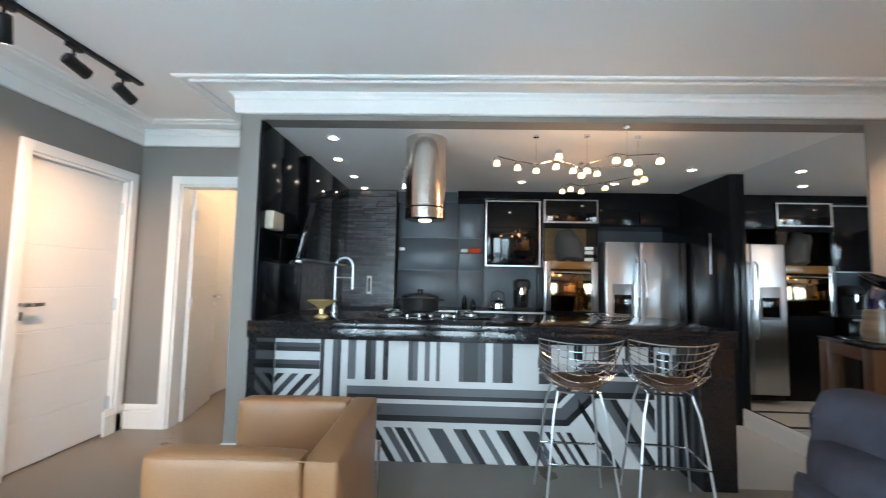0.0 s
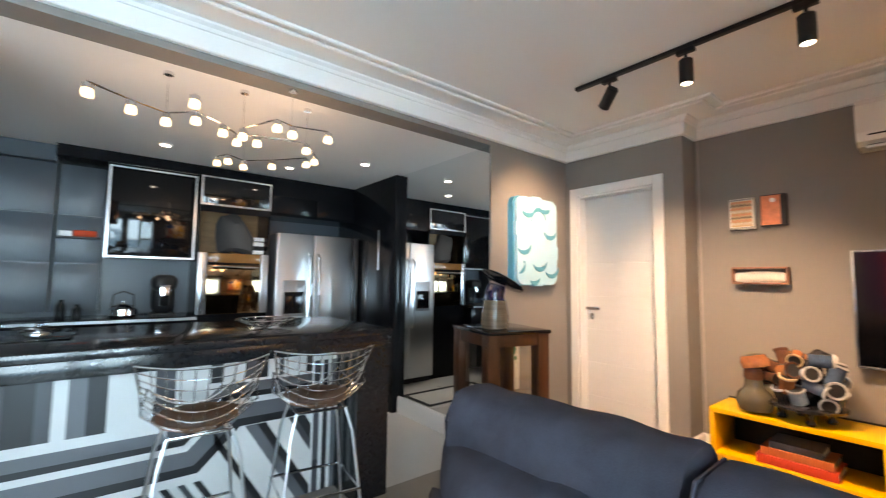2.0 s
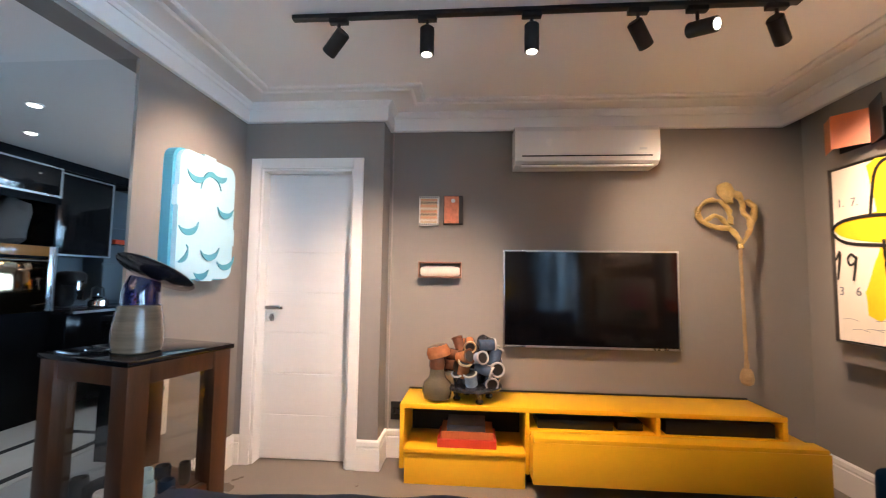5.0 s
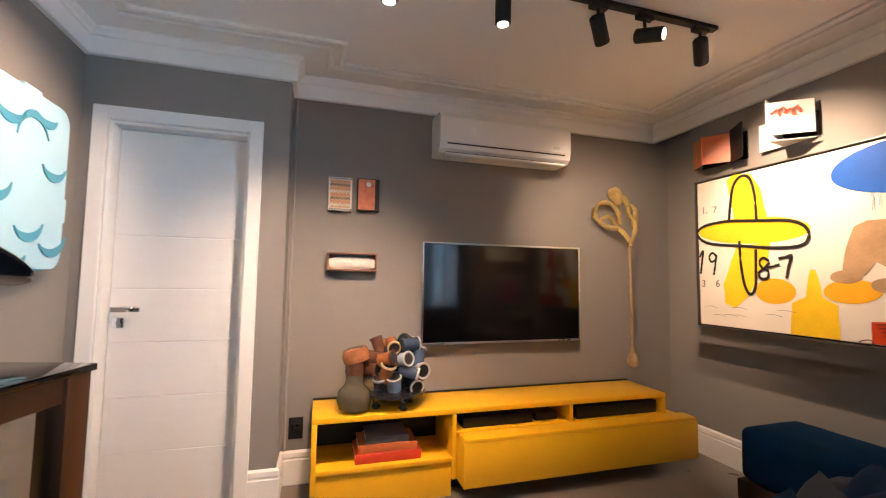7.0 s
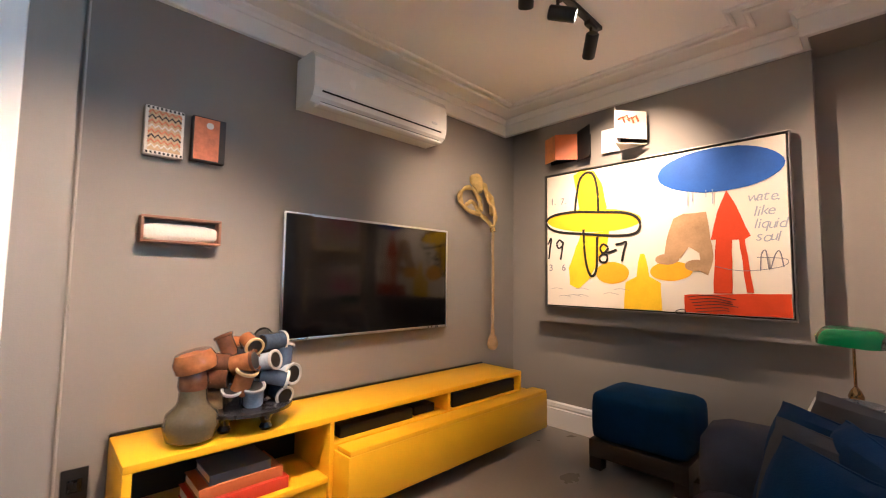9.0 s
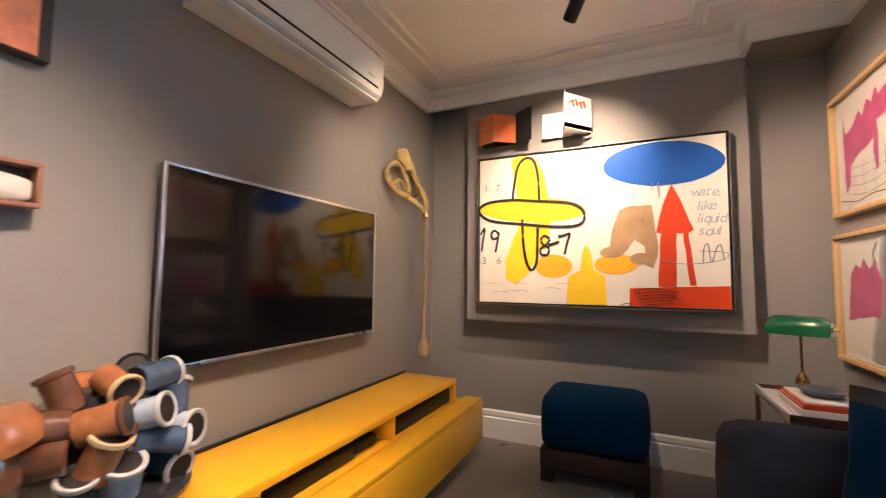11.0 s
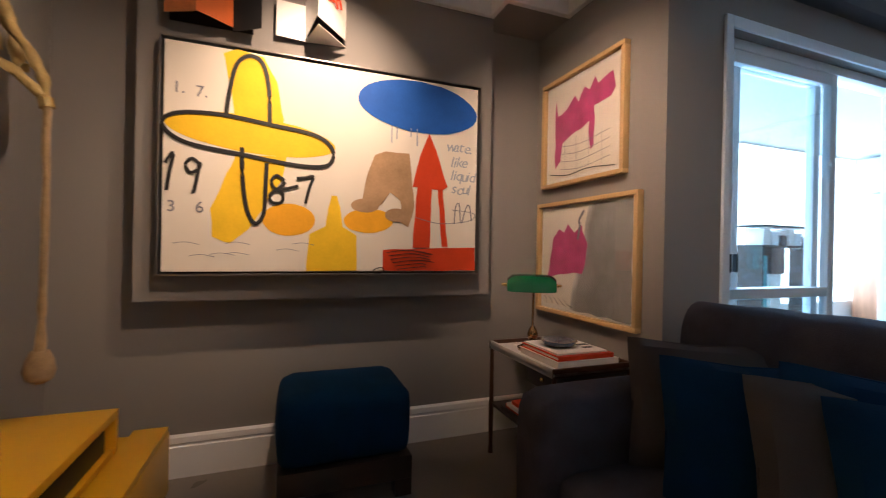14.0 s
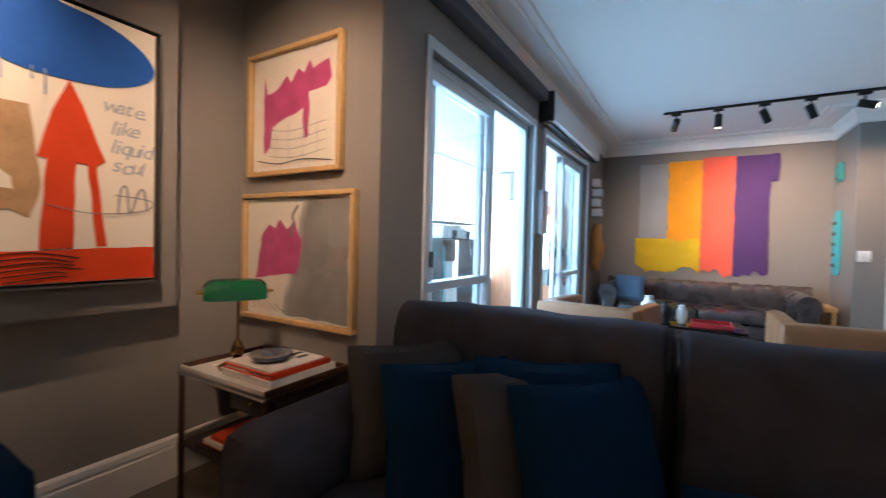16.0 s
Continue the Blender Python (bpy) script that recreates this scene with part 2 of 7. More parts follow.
def thing(name, at, label, category, group=""):
    ob = tagged(new(name), label, category, group)
    ob.empty_display_size = 0.1
    ob.matrix_basis = Matrix.Translation(at)
    HOME[ob.name] = Matrix.Translation(at).inverted()
    return ob


def part(name, bm, material, parent, label="", smooth=True):
    ob = finish(name, bm, material, smooth)
    ob.parent = parent
    if parent.name in HOME:
        ob.matrix_parent_inverse = HOME[parent.name]
    if label:
        tagged(ob, label)
    return ob


def solo(name, bm, material, label, category, group="", smooth=True):
    return tagged(finish(name, bm, material, smooth), label, category, group)


def setting(name, bm, material, label, smooth=False):
    return tagged(finish(name, bm, material, smooth), label, name.split("_")[0], kind="structure")


def nb():
    return bmesh.new()


def lettering(name, body, m, size, material, parent, thick=0.0):
    cu = bpy.data.curves.new(name, "FONT")
    cu.body, cu.size, cu.extrude = body, size, 0.001
    cu.offset, cu.shear = thick, 0.25 if thick < 0 else 0.0
    ob = new(name, cu)
    me = bpy.data.meshes.new_from_object(ob.evaluated_get(bpy.context.evaluated_depsgraph_get()))
    bpy.data.objects.remove(ob)
    me.transform(m)
    me.materials.clear()
    me.materials.append(material)
    out = new(name, me)
    out.parent = parent
    if parent.name in HOME:
        out.matrix_parent_inverse = HOME[parent.name]
    return out


# ---- structure ----
H, KH, BEAM, MX = 2.58, 2.402, 2.402, 2.742


def wall(name, label, boxes, material=WALL):
    bm = nb()
    for b in boxes:
        box(bm, *b)
    return setting(name, bm, material, label)


def sweep(name, pts, prof, material, label, closed=False):
    """A moulding along wall lines, with the room on the right-hand side; prof: (off the wall, height)."""
    bm, k, rings = nb(), len(pts), []
    for i, p in enumerate(pts):
        a = Vector(pts[(i - 1) % k]) if closed or i else None
        b = Vector(pts[(i + 1) % k]) if closed or i < k - 1 else None
        p = Vector(p)
        ns = []
        for one, two in ((a, p), (p, b)):
            if one is not None and two is not None:
                d = (two - one).normalized()
                ns.append(Vector((d.y, -d.x)))
        off = ns[0] if len(ns) == 1 else (ns[0] + ns[1]) / max(0.3, 1 + ns[0].dot(ns[1]))
        rings.append([bm.verts.new((p.x + off.x * q, p.y + off.y * q, z)) for q, z in prof])
    n = len(prof)
    for i in range(k if closed else k - 1):
        one, two = rings[i], rings[(i + 1) % k]
        for j in range(n):
            bm.faces.new((one[j], one[(j + 1) % n], two[(j + 1) % n], two[j]))
    if not closed:
        bm.faces.new(rings[0])
        bm.faces.new(rings[-1][::-1])
    return setting(name, bm, material, label)


wall("wall_tv", "taupe painted wall behind the television", [(3.97, 4.12, -1.37, 1.785, 0, 2.7)])
wall("wall_door", "taupe painted wall round the white door", [
    (3.74, 4.12, 1.785, 2.0, 0, 2.7), (3.74, 4.12, 2.69, 2.97, 0, 2.7), (3.74, 4.12, 2.0, 2.69, 2.1, 2.7), (3.95, 4.12, 2.0, 2.69, 0, 2.1)])
wall("wall_relief", "taupe painted wall with a blue relief on it", [(2.85, 3.74, 2.82, 2.97, 0, 2.7)])
wall("wall_mirror", "taupe painted wall that carries a tall mirror", [(MX, 2.85, 2.82, 5.6, 0, 2.7)])
wall("wall_beam", "grey painted beam above the kitchen bar", [(-1.38, MX, 2.82, 2.97, BEAM, 2.7)])
wall("wall_pillar", "grey painted wall end beside the kitchen bar", [(-1.52, -1.38, 2.82, 5.6, 0, 2.7)])
wall("wall_kitchen", "dark wall at the back of the kitchen", [(-1.38, MX, 5.46, 5.6, 0, 2.7)], GREYLAM)
wall("wall_entry", "taupe painted wall with a white door in it", [
    (-2.95, -2.80, 2.3, 2.61, 0, 2.7), (-2.95, -2.80, 3.46, 3.73, 0, 2.7), (-2.95, -2.80, 2.61, 3.46, 2.1, 2.7), (-2.98, -2.95, 2.45, 3.6, 0, 2.2)])
wall("wall_jog", "taupe painted return wall near the sofa", [(-3.75, -2.95, 2.3, 2.45, 0, 2.7)])
wall("wall_sofa", "taupe painted wall behind the leather sofa", [(-3.75, -3.6, -0.25, 2.3, 0, 2.7)])
wall("wall_corridor", "taupe painted wall with an open white door", [
    (-2.80, -2.43, 3.58, 3.73, 0, 2.7), (-1.67, -1.52, 3.58, 3.73, 0, 2.7), (-2.43, -1.67, 3.58, 3.73, 2.1, 2.7)])
wall("wall_utility", "white painted utility room walls beyond the open door", [
    (-2.75, -2.65, 3.73, 5.5, 0, 2.7), (-2.65, -1.52, 5.4, 5.5, 0, 2.7)], CEIL)
wall("wall_window", "taupe painted wall round the balcony doors", [
    (-3.75, -2.5, -0.4, -0.25, 0, 2.7), (-0.78, -0.47, -0.4, -0.25, 0, 2.7), (1.12, 1.35, -0.4, -0.25, 0, 2.7),
    (-2.5, -0.78, -0.4, -0.25, 2.14, 2.7), (-0.47, 1.12, -0.4, -0.25, 2.14, 2.7)])
wall("wall_drawings", "taupe painted wall with two framed drawings", [(1.35, 1.5, -1.37, -0.25, 0, 2.7)])
wall("wall_painting", "taupe painted wall behind the large painting", [(1.5, 3.97, -1.37, -1.22, 0, 2.7)])
wall("wall_panel", "taupe painted raised panel behind the painting", [(1.9, 3.62, -1.22, -1.09, 0.85, 2.7)])
wall("wall_soffit", "taupe painted lowered soffit in the wall corner", [(1.5, 1.9, -1.22, -0.92, 2.44, 2.7)])
bm = nb()
box(bm, -3.6, 3.97, -1.22, 2.82, H, 2.7)
box(bm, -2.80, -1.52, 2.82, 3.58, H, 2.7)
setting("ceiling_living", bm, CEIL, "white painted ceiling with thin mouldings")
bm = nb()
box(bm, -1.38, MX, 2.97, 5.46, KH, 2.55)
setting("ceiling_kitchen", bm, CEIL, "white painted kitchen ceiling with downlights")
bm = nb()
box(bm, -2.65, -1.52, 3.73, 5.4, 2.5, 2.7)
setting("ceiling_utility", bm, CEIL, "white utility room ceiling")
bm = nb()
box(bm, -3.75, 4.12, -1.37, 2.86, -0.12, 0)
box(bm, -1.38, 1.8, 2.86, 3.15, -0.12, 0)
box(bm, -2.98, -1.38, 2.86, 5.5, -0.12, 0)
setting("floor_living", bm, FLOOR, "grey-brown satin porcelain floor")
bm = nb()
box(bm, 1.8, MX, 2.86, 3.15, -0.12, 0)
box(bm, -1.38, MX, 3.15, 5.46, -0.12, 0)
setting("floor_kitchen", bm, KFLOOR, "pale grey porcelain kitchen floor")

ROOM = [(-1.52, 2.82), (3.74, 2.82), (3.74, 1.785), (3.97, 1.785), (3.97, -1.09), (1.9, -1.09), (1.9, -0.92), (1.5, -0.92), (1.5, -0.25),
        (-3.6, -0.25), (-3.6, 2.3), (-2.80, 2.3), (-2.80, 3.58), (-1.52, 3.58)]
sweep("trim_cornice", ROOM, [(-0.005, 2.44), (0.026, 2.44), (0.030, 2.446), (0.034, 2.528), (0.029, 2.531), (0.029, 2.536), (0.036, 2.539), (0.044, 2.556), (0.062, 2.570), (0.066, H + 0.01), (-0.005, H + 0.01)], TRIM, "white plaster cornice round the ceiling", True)
for a, b in ((0.205, 0.235), (0.278, 0.304)):
    sweep("trim_ceiling", ROOM, [(a, H + 0.005), (a, H - 0.012), (a + 0.008, H - 0.018), (b - 0.008, H - 0.018), (b, H - 0.012), (b, H + 0.005)], TRIM, "thin white plaster moulding on the ceiling", True)
SKIRT = [(0.0, 0.0), (0.022, 0.0), (0.022, 0.145), (0.014, 0.150), (0.014, 0.158), (0.020, 0.163), (0.018, 0.19), (0.006, 0.20), (0.0, 0.20)]
for run in (
    [(2.75, 2.82), (3.74, 2.82), (3.74, 2.765)], [(3.74, 1.93), (3.74, 1.785), (3.97, 1.785), (3.97, -1.22), (1.5, -1.22), (1.5, -0.25), (1.19, -0.25)],
    [(-0.47, -0.25), (-0.78, -0.25)], [(-2.57, -0.25), (-3.6, -0.25), (-3.6, 2.3), (-2.80, 2.3), (-2.80, 2.425)],
    [(-2.80, 3.355), (-2.80, 3.58), (-2.505, 3.58)], [(-1.595, 3.58), (-1.52, 3.58), (-1.52, 2.82), (-1.39, 2.82)],
):
    sweep("baseboard", run, SKIRT, TRIM, "white moulded baseboard")
sweep("baseboard", [(MX, 4.10), (MX, 2.84)], [(0, 0), (0.02, 0), (0.02, 0.14), (0.012, 0.16), (0, 0.16)], TRIM, "white baseboard under the mirror")


def door_trim(name, m, width, height, label):
    """A flat casing round an opening from 0 to width; it faces -y."""
    bm = nb()
    for b in ((-0.072, 0.0, -0.022, 0.0, 0, height + 0.072), (width, width + 0.072, -0.022, 0.0, 0, height + 0.072), (0, width, -0.022, 0.0, height, height + 0.072)):
        box(bm, *b, bev=0.004)
    for b in ((-0.002, 0.018, 0.0, 0.13, 0, height), (width - 0.018, width + 0.002, 0.0, 0.13, 0, height), (0.018, width - 0.018, 0.0, 0.13, height - 0.018, height)):
        box(bm, *b)
    bm.transform(m)
    return setting(name, bm, TRIM, label)


def door(name, m, width, height, label, handle_at, grooves=5, gloss=CHROME, hinges=False):
    """A leaf with recessed horizontal grooves, from 0 to width, that faces -y."""
    ob = thing(name, m.translation, label, "door")
    ob["kind"] = "structure"
    bm = nb()
    step = (height - 0.62) / grooves
    edges = [0.006] + [0.02 + 0.30 + step * i for i in range(grooves)] + [height]
    for a, b in zip(edges, edges[1:]):
        box(bm, 0, width, 0, 0.036, a + 0.0025, b - 0.0025, bev=0.002)
    box(bm, 0.002, width - 0.002, 0.004, 0.032, 0.01, height - 0.004)
    bm.transform(m)
    part("leaf", bm, DOORW, ob, smooth=False)
    s = 1 if handle_at < width / 2 else -1
    bm = nb()
    box(bm, handle_at - 0.055, handle_at + 0.055, -0.006, 0, 1.075, 1.10, bev=0.002)
    tube(bm, [(handle_at - 0.035 * s, 0, 1.087), (handle_at - 0.035 * s, -0.05, 1.087)], 0.009)
    box(bm, handle_at - 0.05 * s, handle_at + 0.085 * s, -0.062, -0.044, 1.074, 1.10, bev=0.004)
    bm.transform(m)
    part("door_handle", bm, gloss, ob, "flat chrome lever handle")
    bm = nb()
    box(bm, handle_at - 0.03 * s - 0.026, handle_at - 0.03 * s + 0.026, -0.006, 0, 0.985, 1.04, bev=0.002)
    lathe(bm, (0, 0, 0), [(0.009, 0), (0.009, 0.006)], 12, Matrix.Translation((handle_at - 0.03 * s, -0.005, 1.012)) @ Matrix.Rotation(radians(90), 4, "X"))
    bm.transform(m)
    part("lock_plate", bm, gloss, ob)
    if hinges:
        for z in (0.25, 1.05, 1.85):
            bm = nb()
            x = width - 0.004 if handle_at < width / 2 else 0.004
            tube(bm, [(x, -0.010, z - 0.05), (x, -0.010, z + 0.05)], 0.009)
            box(bm, x - 0.022, x + 0.022, -0.003, 0.0, z - 0.05, z + 0.05)
            bm.transform(m)
            part("hinge", bm, STEEL, ob)
    return ob


# x along the wall, face towards the room
M1 = pose(3.74, 2.69, 0, 0, 0, -90)
door_trim("trim_door_1", M1, 0.69, 2.1, "white flat casing round a door")
door("door_1", pose(3.828, 2.668, 0, 0, 0, -90), 0.646, 2.08, "closed white lacquered door with horizontal grooves", 0.075)
M2 = pose(-2.80, 2.61, 0, 0, 0, 90)
door_trim("trim_door_2", M2, 0.85, 2.1, "white flat casing round the entrance door")
door("door_2", pose(-2.84, 2.63, 0, 0, 0, 90), 0.81, 2.08, "closed white entrance door with grooves", 0.07, hinges=True)
M3 = pose(-2.43, 3.58, 0)
door_trim("trim_door_3", M3, 0.76, 2.1, "white flat casing round an open door")
door("door_3", pose(-2.39, 3.74, 0, 0, 0, 103), 0.70, 2.08, "white door standing open into the utility room", 0.63, hinges=True)

bm = nb()
box(bm, MX - 0.006, MX - 0.0005, 2.832, 4.105, 0.162, KH - 0.003)
mirror = solo("wall_mirror_glass", bm, MIRROR, "tall frameless mirror on the kitchen side wall", "mirror", smooth=False)
mirror.name = "mirror"

# ---- kitchen ----
BX0, BX1, BY0, BY1 = -1.38, 1.82, 2.77, 3.80
bar = thing("kitchen_bar", (0.2, 3.2, 0), "black granite kitchen bar with a striped front", "kitchen bar")
part("worktop", box(nb(), BX0 + 0.004, BX1, BY0, BY1, 0.975, 1.012, bev=0.003), GRANITE, bar, "polished black granite worktop")
part("apron", box(nb(), BX0 + 0.004, BX1, BY0 + 0.002, BY0 + 0.03, 0.900, 0.974, bev=0.002), GRANITE, bar)
part("side_panel", box(nb(), BX0 + 0.004, BX0 + 0.06, BY0 + 0.032, BY1 - 0.02, 0.0, 0.974), GRANITE, bar)
part("side_panel", box(nb(), 1.602, BX1 - 0.004, BY0 + 0.032, BY1 - 0.02, 0.0, 0.974), GRANITE, bar)
part("body", box(nb(), BX0 + 0.062, 1.60, 3.12, BY1 - 0.02, 0.0, 0.974), BLACKM, bar)
STW = mat("white_tile_stripe", (0.66, 0.66, 0.655), 0.3, var=0.02, bump=0)
STG = mat("grey_tile_stripe", (0.06, 0.064, 0.073), 0.3, var=0.04, bump=0)
STM = mat("mid_grey_tile_stripe", (0.12, 0.125, 0.138), 0.3, var=0.04, bump=0)
STB = mat("black_tile_stripe", (0.014, 0.015, 0.018), 0.3, var=0.05, bump=0)
front = part("front_panel", box(nb(), BX0 + 0.062, 1.60, 3.10, 3.118, 0.0, 0.972), STW, bar, "white tile front with dark stripes")


def stripe(pts, material):
    """A stripe of tile on the bar's front; pts are x and height in metres."""
    part("stripe", poly(nb(), [(x, 3.0975, z) for x, z in pts], Vector((0, 0.0015, 0))), material, front, smooth=False)


def upright(x0, x1, z0, z1, material):
    stripe([(x0, z0), (x1, z0), (x1, z1), (x0, z1)], material)


def within(pts, axis, side, sign):
    """Cuts a stripe off at a line across x (axis 0) or height (axis 1)."""
    out = []
    for p, q in zip(pts, pts[1:] + pts[:1]):
        ip, iq = sign * (p[axis] - side) >= 0, sign * (q[axis] - side) >= 0
        if ip:
            out.append(p)
        if ip != iq:
            t = (side - p[axis]) / (q[axis] - p[axis])
            out.append((p[0] + (q[0] - p[0]) * t, p[1] + (q[1] - p[1]) * t))
    return out


def leaning(x0, w, lean, z0, z1, lo, hi, material):
    """A bar from x0 at height z1 that leans by lean on its way down to z0, cut off at lo and hi."""
    pts = [(x0, z1), (x0 + w, z1), (x0 + w + lean, z0), (x0 + lean, z0)]
    for side, sign in ((lo, 1), (hi, -1)):
        pts = within(pts, 0, side, sign) if len(pts) > 2 else pts
    if len(pts) > 2:
        stripe(pts, material)


# level bars above leaning ones at the wall end
for z0, z1, m_ in ((0.762, 0.795, STB), (0.795, 0.825, STG), (0.636, 0.668, STB), (0.668, 0.699, STG)):
    upright(-1.314, -0.981, z0, z1, m_)
for i in range(6):
    leaning(-1.29 + 0.105 * i, 0.05, -0.20, 0.38, 0.600, -1.314, -0.981, (STB, STG)[i % 2])
upright(-0.979, -0.950, 0.10, 0.878, STB)
upright(-0.888, -0.850, 0.10, 0.878, STG)
upright(-0.850, -0.826, 0.10, 0.878, STB)
# upright bars
for x0, x1, m_ in ((-0.774, -0.715, STM), (-0.645, -0.605, STB), (-0.605, -0.568, STG), (-0.515, -0.476, STB), (-0.33, -0.295, STG), (-0.295, -0.259, STM), (-0.21, -0.172, STM),
                   (-0.126, -0.098, STM), (0.041, 0.075, STG), (0.075, 0.178, STB), (0.178, 0.234, STG), (0.287, 0.355, STM), (0.355, 0.431, STB), (0.619, 0.707, STG), (0.87, 0.932, STB),
                   (1.045, 1.11, STG), (1.11, 1.169, STB), (1.236, 1.261, STG), (1.40, 1.44, STB)):
    upright(x0, x1, 0.572 if x0 < 0.8 else 0.74, 0.878, m_)
# level bands that bend upwards
for z0, z1, m_ in ((0.468, 0.525, STM), (0.438, 0.468, STB), (0.325, 0.405, STM), (0.282, 0.325, STB)):
    k0, k1, rise = 0.60 + 0.45 * (0.525 - z0), 0.60 + 0.45 * (0.525 - z1), 0.20
    stripe([(-0.774, z0), (k0 + 0.12, z0), (k1 + 0.12, z1), (-0.774, z1)], m_)
    stripe([(k0 + 0.12, z0), (k0 + 0.32, z0 + rise), (k1 + 0.32, z1 + rise), (k1 + 0.12, z1)], m_)
    stripe([(k0 + 0.32, z0 + rise), (1.44, z0 + rise), (1.44, z1 + rise), (k1 + 0.32, z1 + rise)], m_)
# leaning bars below
for x0, w, m_ in ((-0.60, 0.05, STB), (-0.50, 0.056, STM), (-0.418, 0.063, STB), (-0.33, 0.03, STM), (-0.178, 0.11, STG), (0.005, 0.05, STG), (0.055, 0.045, STB), (0.185, 0.05, STM), (0.31, 0.04, STG), (0.35, 0.055, STB),
                  (0.504, 0.105, STG), (0.66, 0.035, STB), (0.74, 0.03, STG), (0.81, 0.035, STB)):
    leaning(x0, w, 0.15, 0.0, 0.238, -0.774, 1.05, m_)
for x0, w, m_ in ((0.60, 0.05, STG), (0.77, 0.09, STG), (0.86, 0.04, STB), (1.055, 0.065, STM), (1.12, 0.05, STB), (1.30, 0.04, STG), (1.34, 0.06, STB)):
    leaning(x0, w, 0.30, 0.0, 0.478, 1.06 if x0 < 0.8 else 0.90, 1.44, m_)
for x0, x1, m_ in ((1.455, 1.49, STG), (1.515, 1.545, STB), (1.57, 1.60, STM)):
    upright(x0, x1, 0.0, 0.80, m_)


def cabinet(name, x0, x1, y0, y1, z0, z1, doors, label, material=BLACK, face=BLACK, rails=True, group="kitchen wall cabinets"):
    ob = thing(name, ((x0 + x1) / 2, (y0 + y1) / 2, z0), label, "cabinet", group)
    part("body", box(nb(), x0 + 0.002, x1 - 0.002, y0 + 0.022, y1, z0, z1), material, ob, smooth=False)
    for a, b, c, d in doors:
        dr = part("door", box(nb(), a + 0.002, b - 0.002, y0, y0 + 0.020, c + 0.002, d - 0.002, bev=0.002), face, ob)
        if rails:
            for q in ((a + 0.004, b - 0.004, c + 0.004, c + 0.022), (a + 0.004, b - 0.004, d - 0.018, d - 0.004), (a + 0.004, a + 0.02, c + 0.022, d - 0.018), (b - 0.02, b - 0.004, c + 0.022, d - 0.018)):
                part("door_frame", box(nb(), q[0], q[1], y0 - 0.006, y0 - 0.0005, q[2], q[3]), STEEL, dr, "thin aluminium frame", smooth=False)
    return ob


YK = 5.0
cabinet("wall_cabinet", 0.36, 1.04, YK + 0.12, 5.45, 1.48, 2.30, [(0.36, 1.04, 1.48, 2.30)], "black glass wall cabinet in an aluminium frame", face=DARKGLASS)
cabinet("wall_cabinet", 1.05, 1.70, YK, 5.45, 2.01, 2.30, [(1.05, 1.70, 2.01, 2.30)], "black glass top cabinet above the oven tower", face=DARKGLASS)
cabinet("fridge_cabinet", 1.71, 2.66, YK, 5.45, 1.98, 2.30, [(1.71, 2.19, 2.0, 2.19), (2.19, 2.66, 2.0, 2.19)], "black lacquered cabinet above the fridge", rails=False)
for x0, x1, label in ((-0.72, 0.03, "slate grey tall panelled cabinet front"), (0.04, 0.35, "narrow slate grey tall cabinet")):
    cabinet("tall_cabinet", x0, x1, 5.2, 5.45, 1.02, 2.26, [(x0, x1, 1.02, 1.42), (x0, x1, 1.43, 1.82), (x0, x1, 1.83, 2.26)], label, GREYLAM, GREYLAM, rails=False)
solo("cabinet_filler", box(nb(), 0.02, 2.66, YK + 0.06, 5.44, 2.305, KH - 0.003), BLACK, "black filler strip above the wall cabinets", "filler", smooth=False)
solo("cabinet_filler", box(nb(), -0.72, 0.015, 5.15, 5.44, 2.265, KH - 0.003), GREYLAM, "slate grey filler above tall cabinets", "filler", smooth=False)
cabinet("base_cabinet", -0.75, 1.04, 4.86, 5.45, 0.10, 0.93, [(-0.75 + 0.6 * i, -0.15 + 0.6 * i, 0.1, 0.92) for i in range(3)], "black lacquered base cabinet", rails=False, group="kitchen base cabinets")
solo("rear_worktop", box(nb(), -0.80, 1.045, 4.83, 5.45, 0.932, 0.965, bev=0.003), GRANITE, "black granite worktop along the rear wall", "worktop")
solo("worktop_edge", box(nb(), -0.80, 1.045, 4.815, 4.829, 0.94, 0.962), STEEL, "thin steel edge strip on the rear worktop", "edge strip", smooth=False)
solo("backsplash", box(nb(), 0.36, 1.04, 5.43, 5.452, 0.967, 1.475), GREYLAM, "slate grey backsplash behind the coffee maker", "backsplash", smooth=False)

# oven tower
tower = thing("oven_tower", (1.38, 5.2, 0), "black oven tower with built-in oven and niche", "cabinet", "kitchen wall cabinets")
part("body", box(nb(), 1.05, 1.70, YK + 0.03, 5.45, 0.0, 1.56), BLACK, tower, smooth=False)
part("niche_back", box(nb(), 1.07, 1.68, 5.42, 5.445, 1.56, 2.005), mat("brown_oak", (0.30, 0.17, 0.07), 0.5, var=0.25, scale=6, bump=0.01, fine=60, stretch=(1, 4, 4)), tower, "lit pale wooden niche back", smooth=False)
for a, b in ((1.05, 1.07), (1.68, 1.70)):
    part("niche_side", box(nb(), a, b, YK + 0.03, 5.42, 1.56, 2.005), BLACK, tower, smooth=False)
part("frame", box(nb(), 1.055, 1.695, YK - 0.004, YK + 0.03, 1.95, 2.005), BLACK, tower, smooth=False)
oven = thing("built_in_oven", (1.38, 5.0, 0.95), "built-in oven with steel sides and dark glass door", "oven")
part("door", box(nb(), 1.135, 1.615, YK - 0.012, YK + 0.028, 0.97, 1.44, bev=0.004), OVENGLASS, oven, "mirrored oven door tinted for its orange reflection")
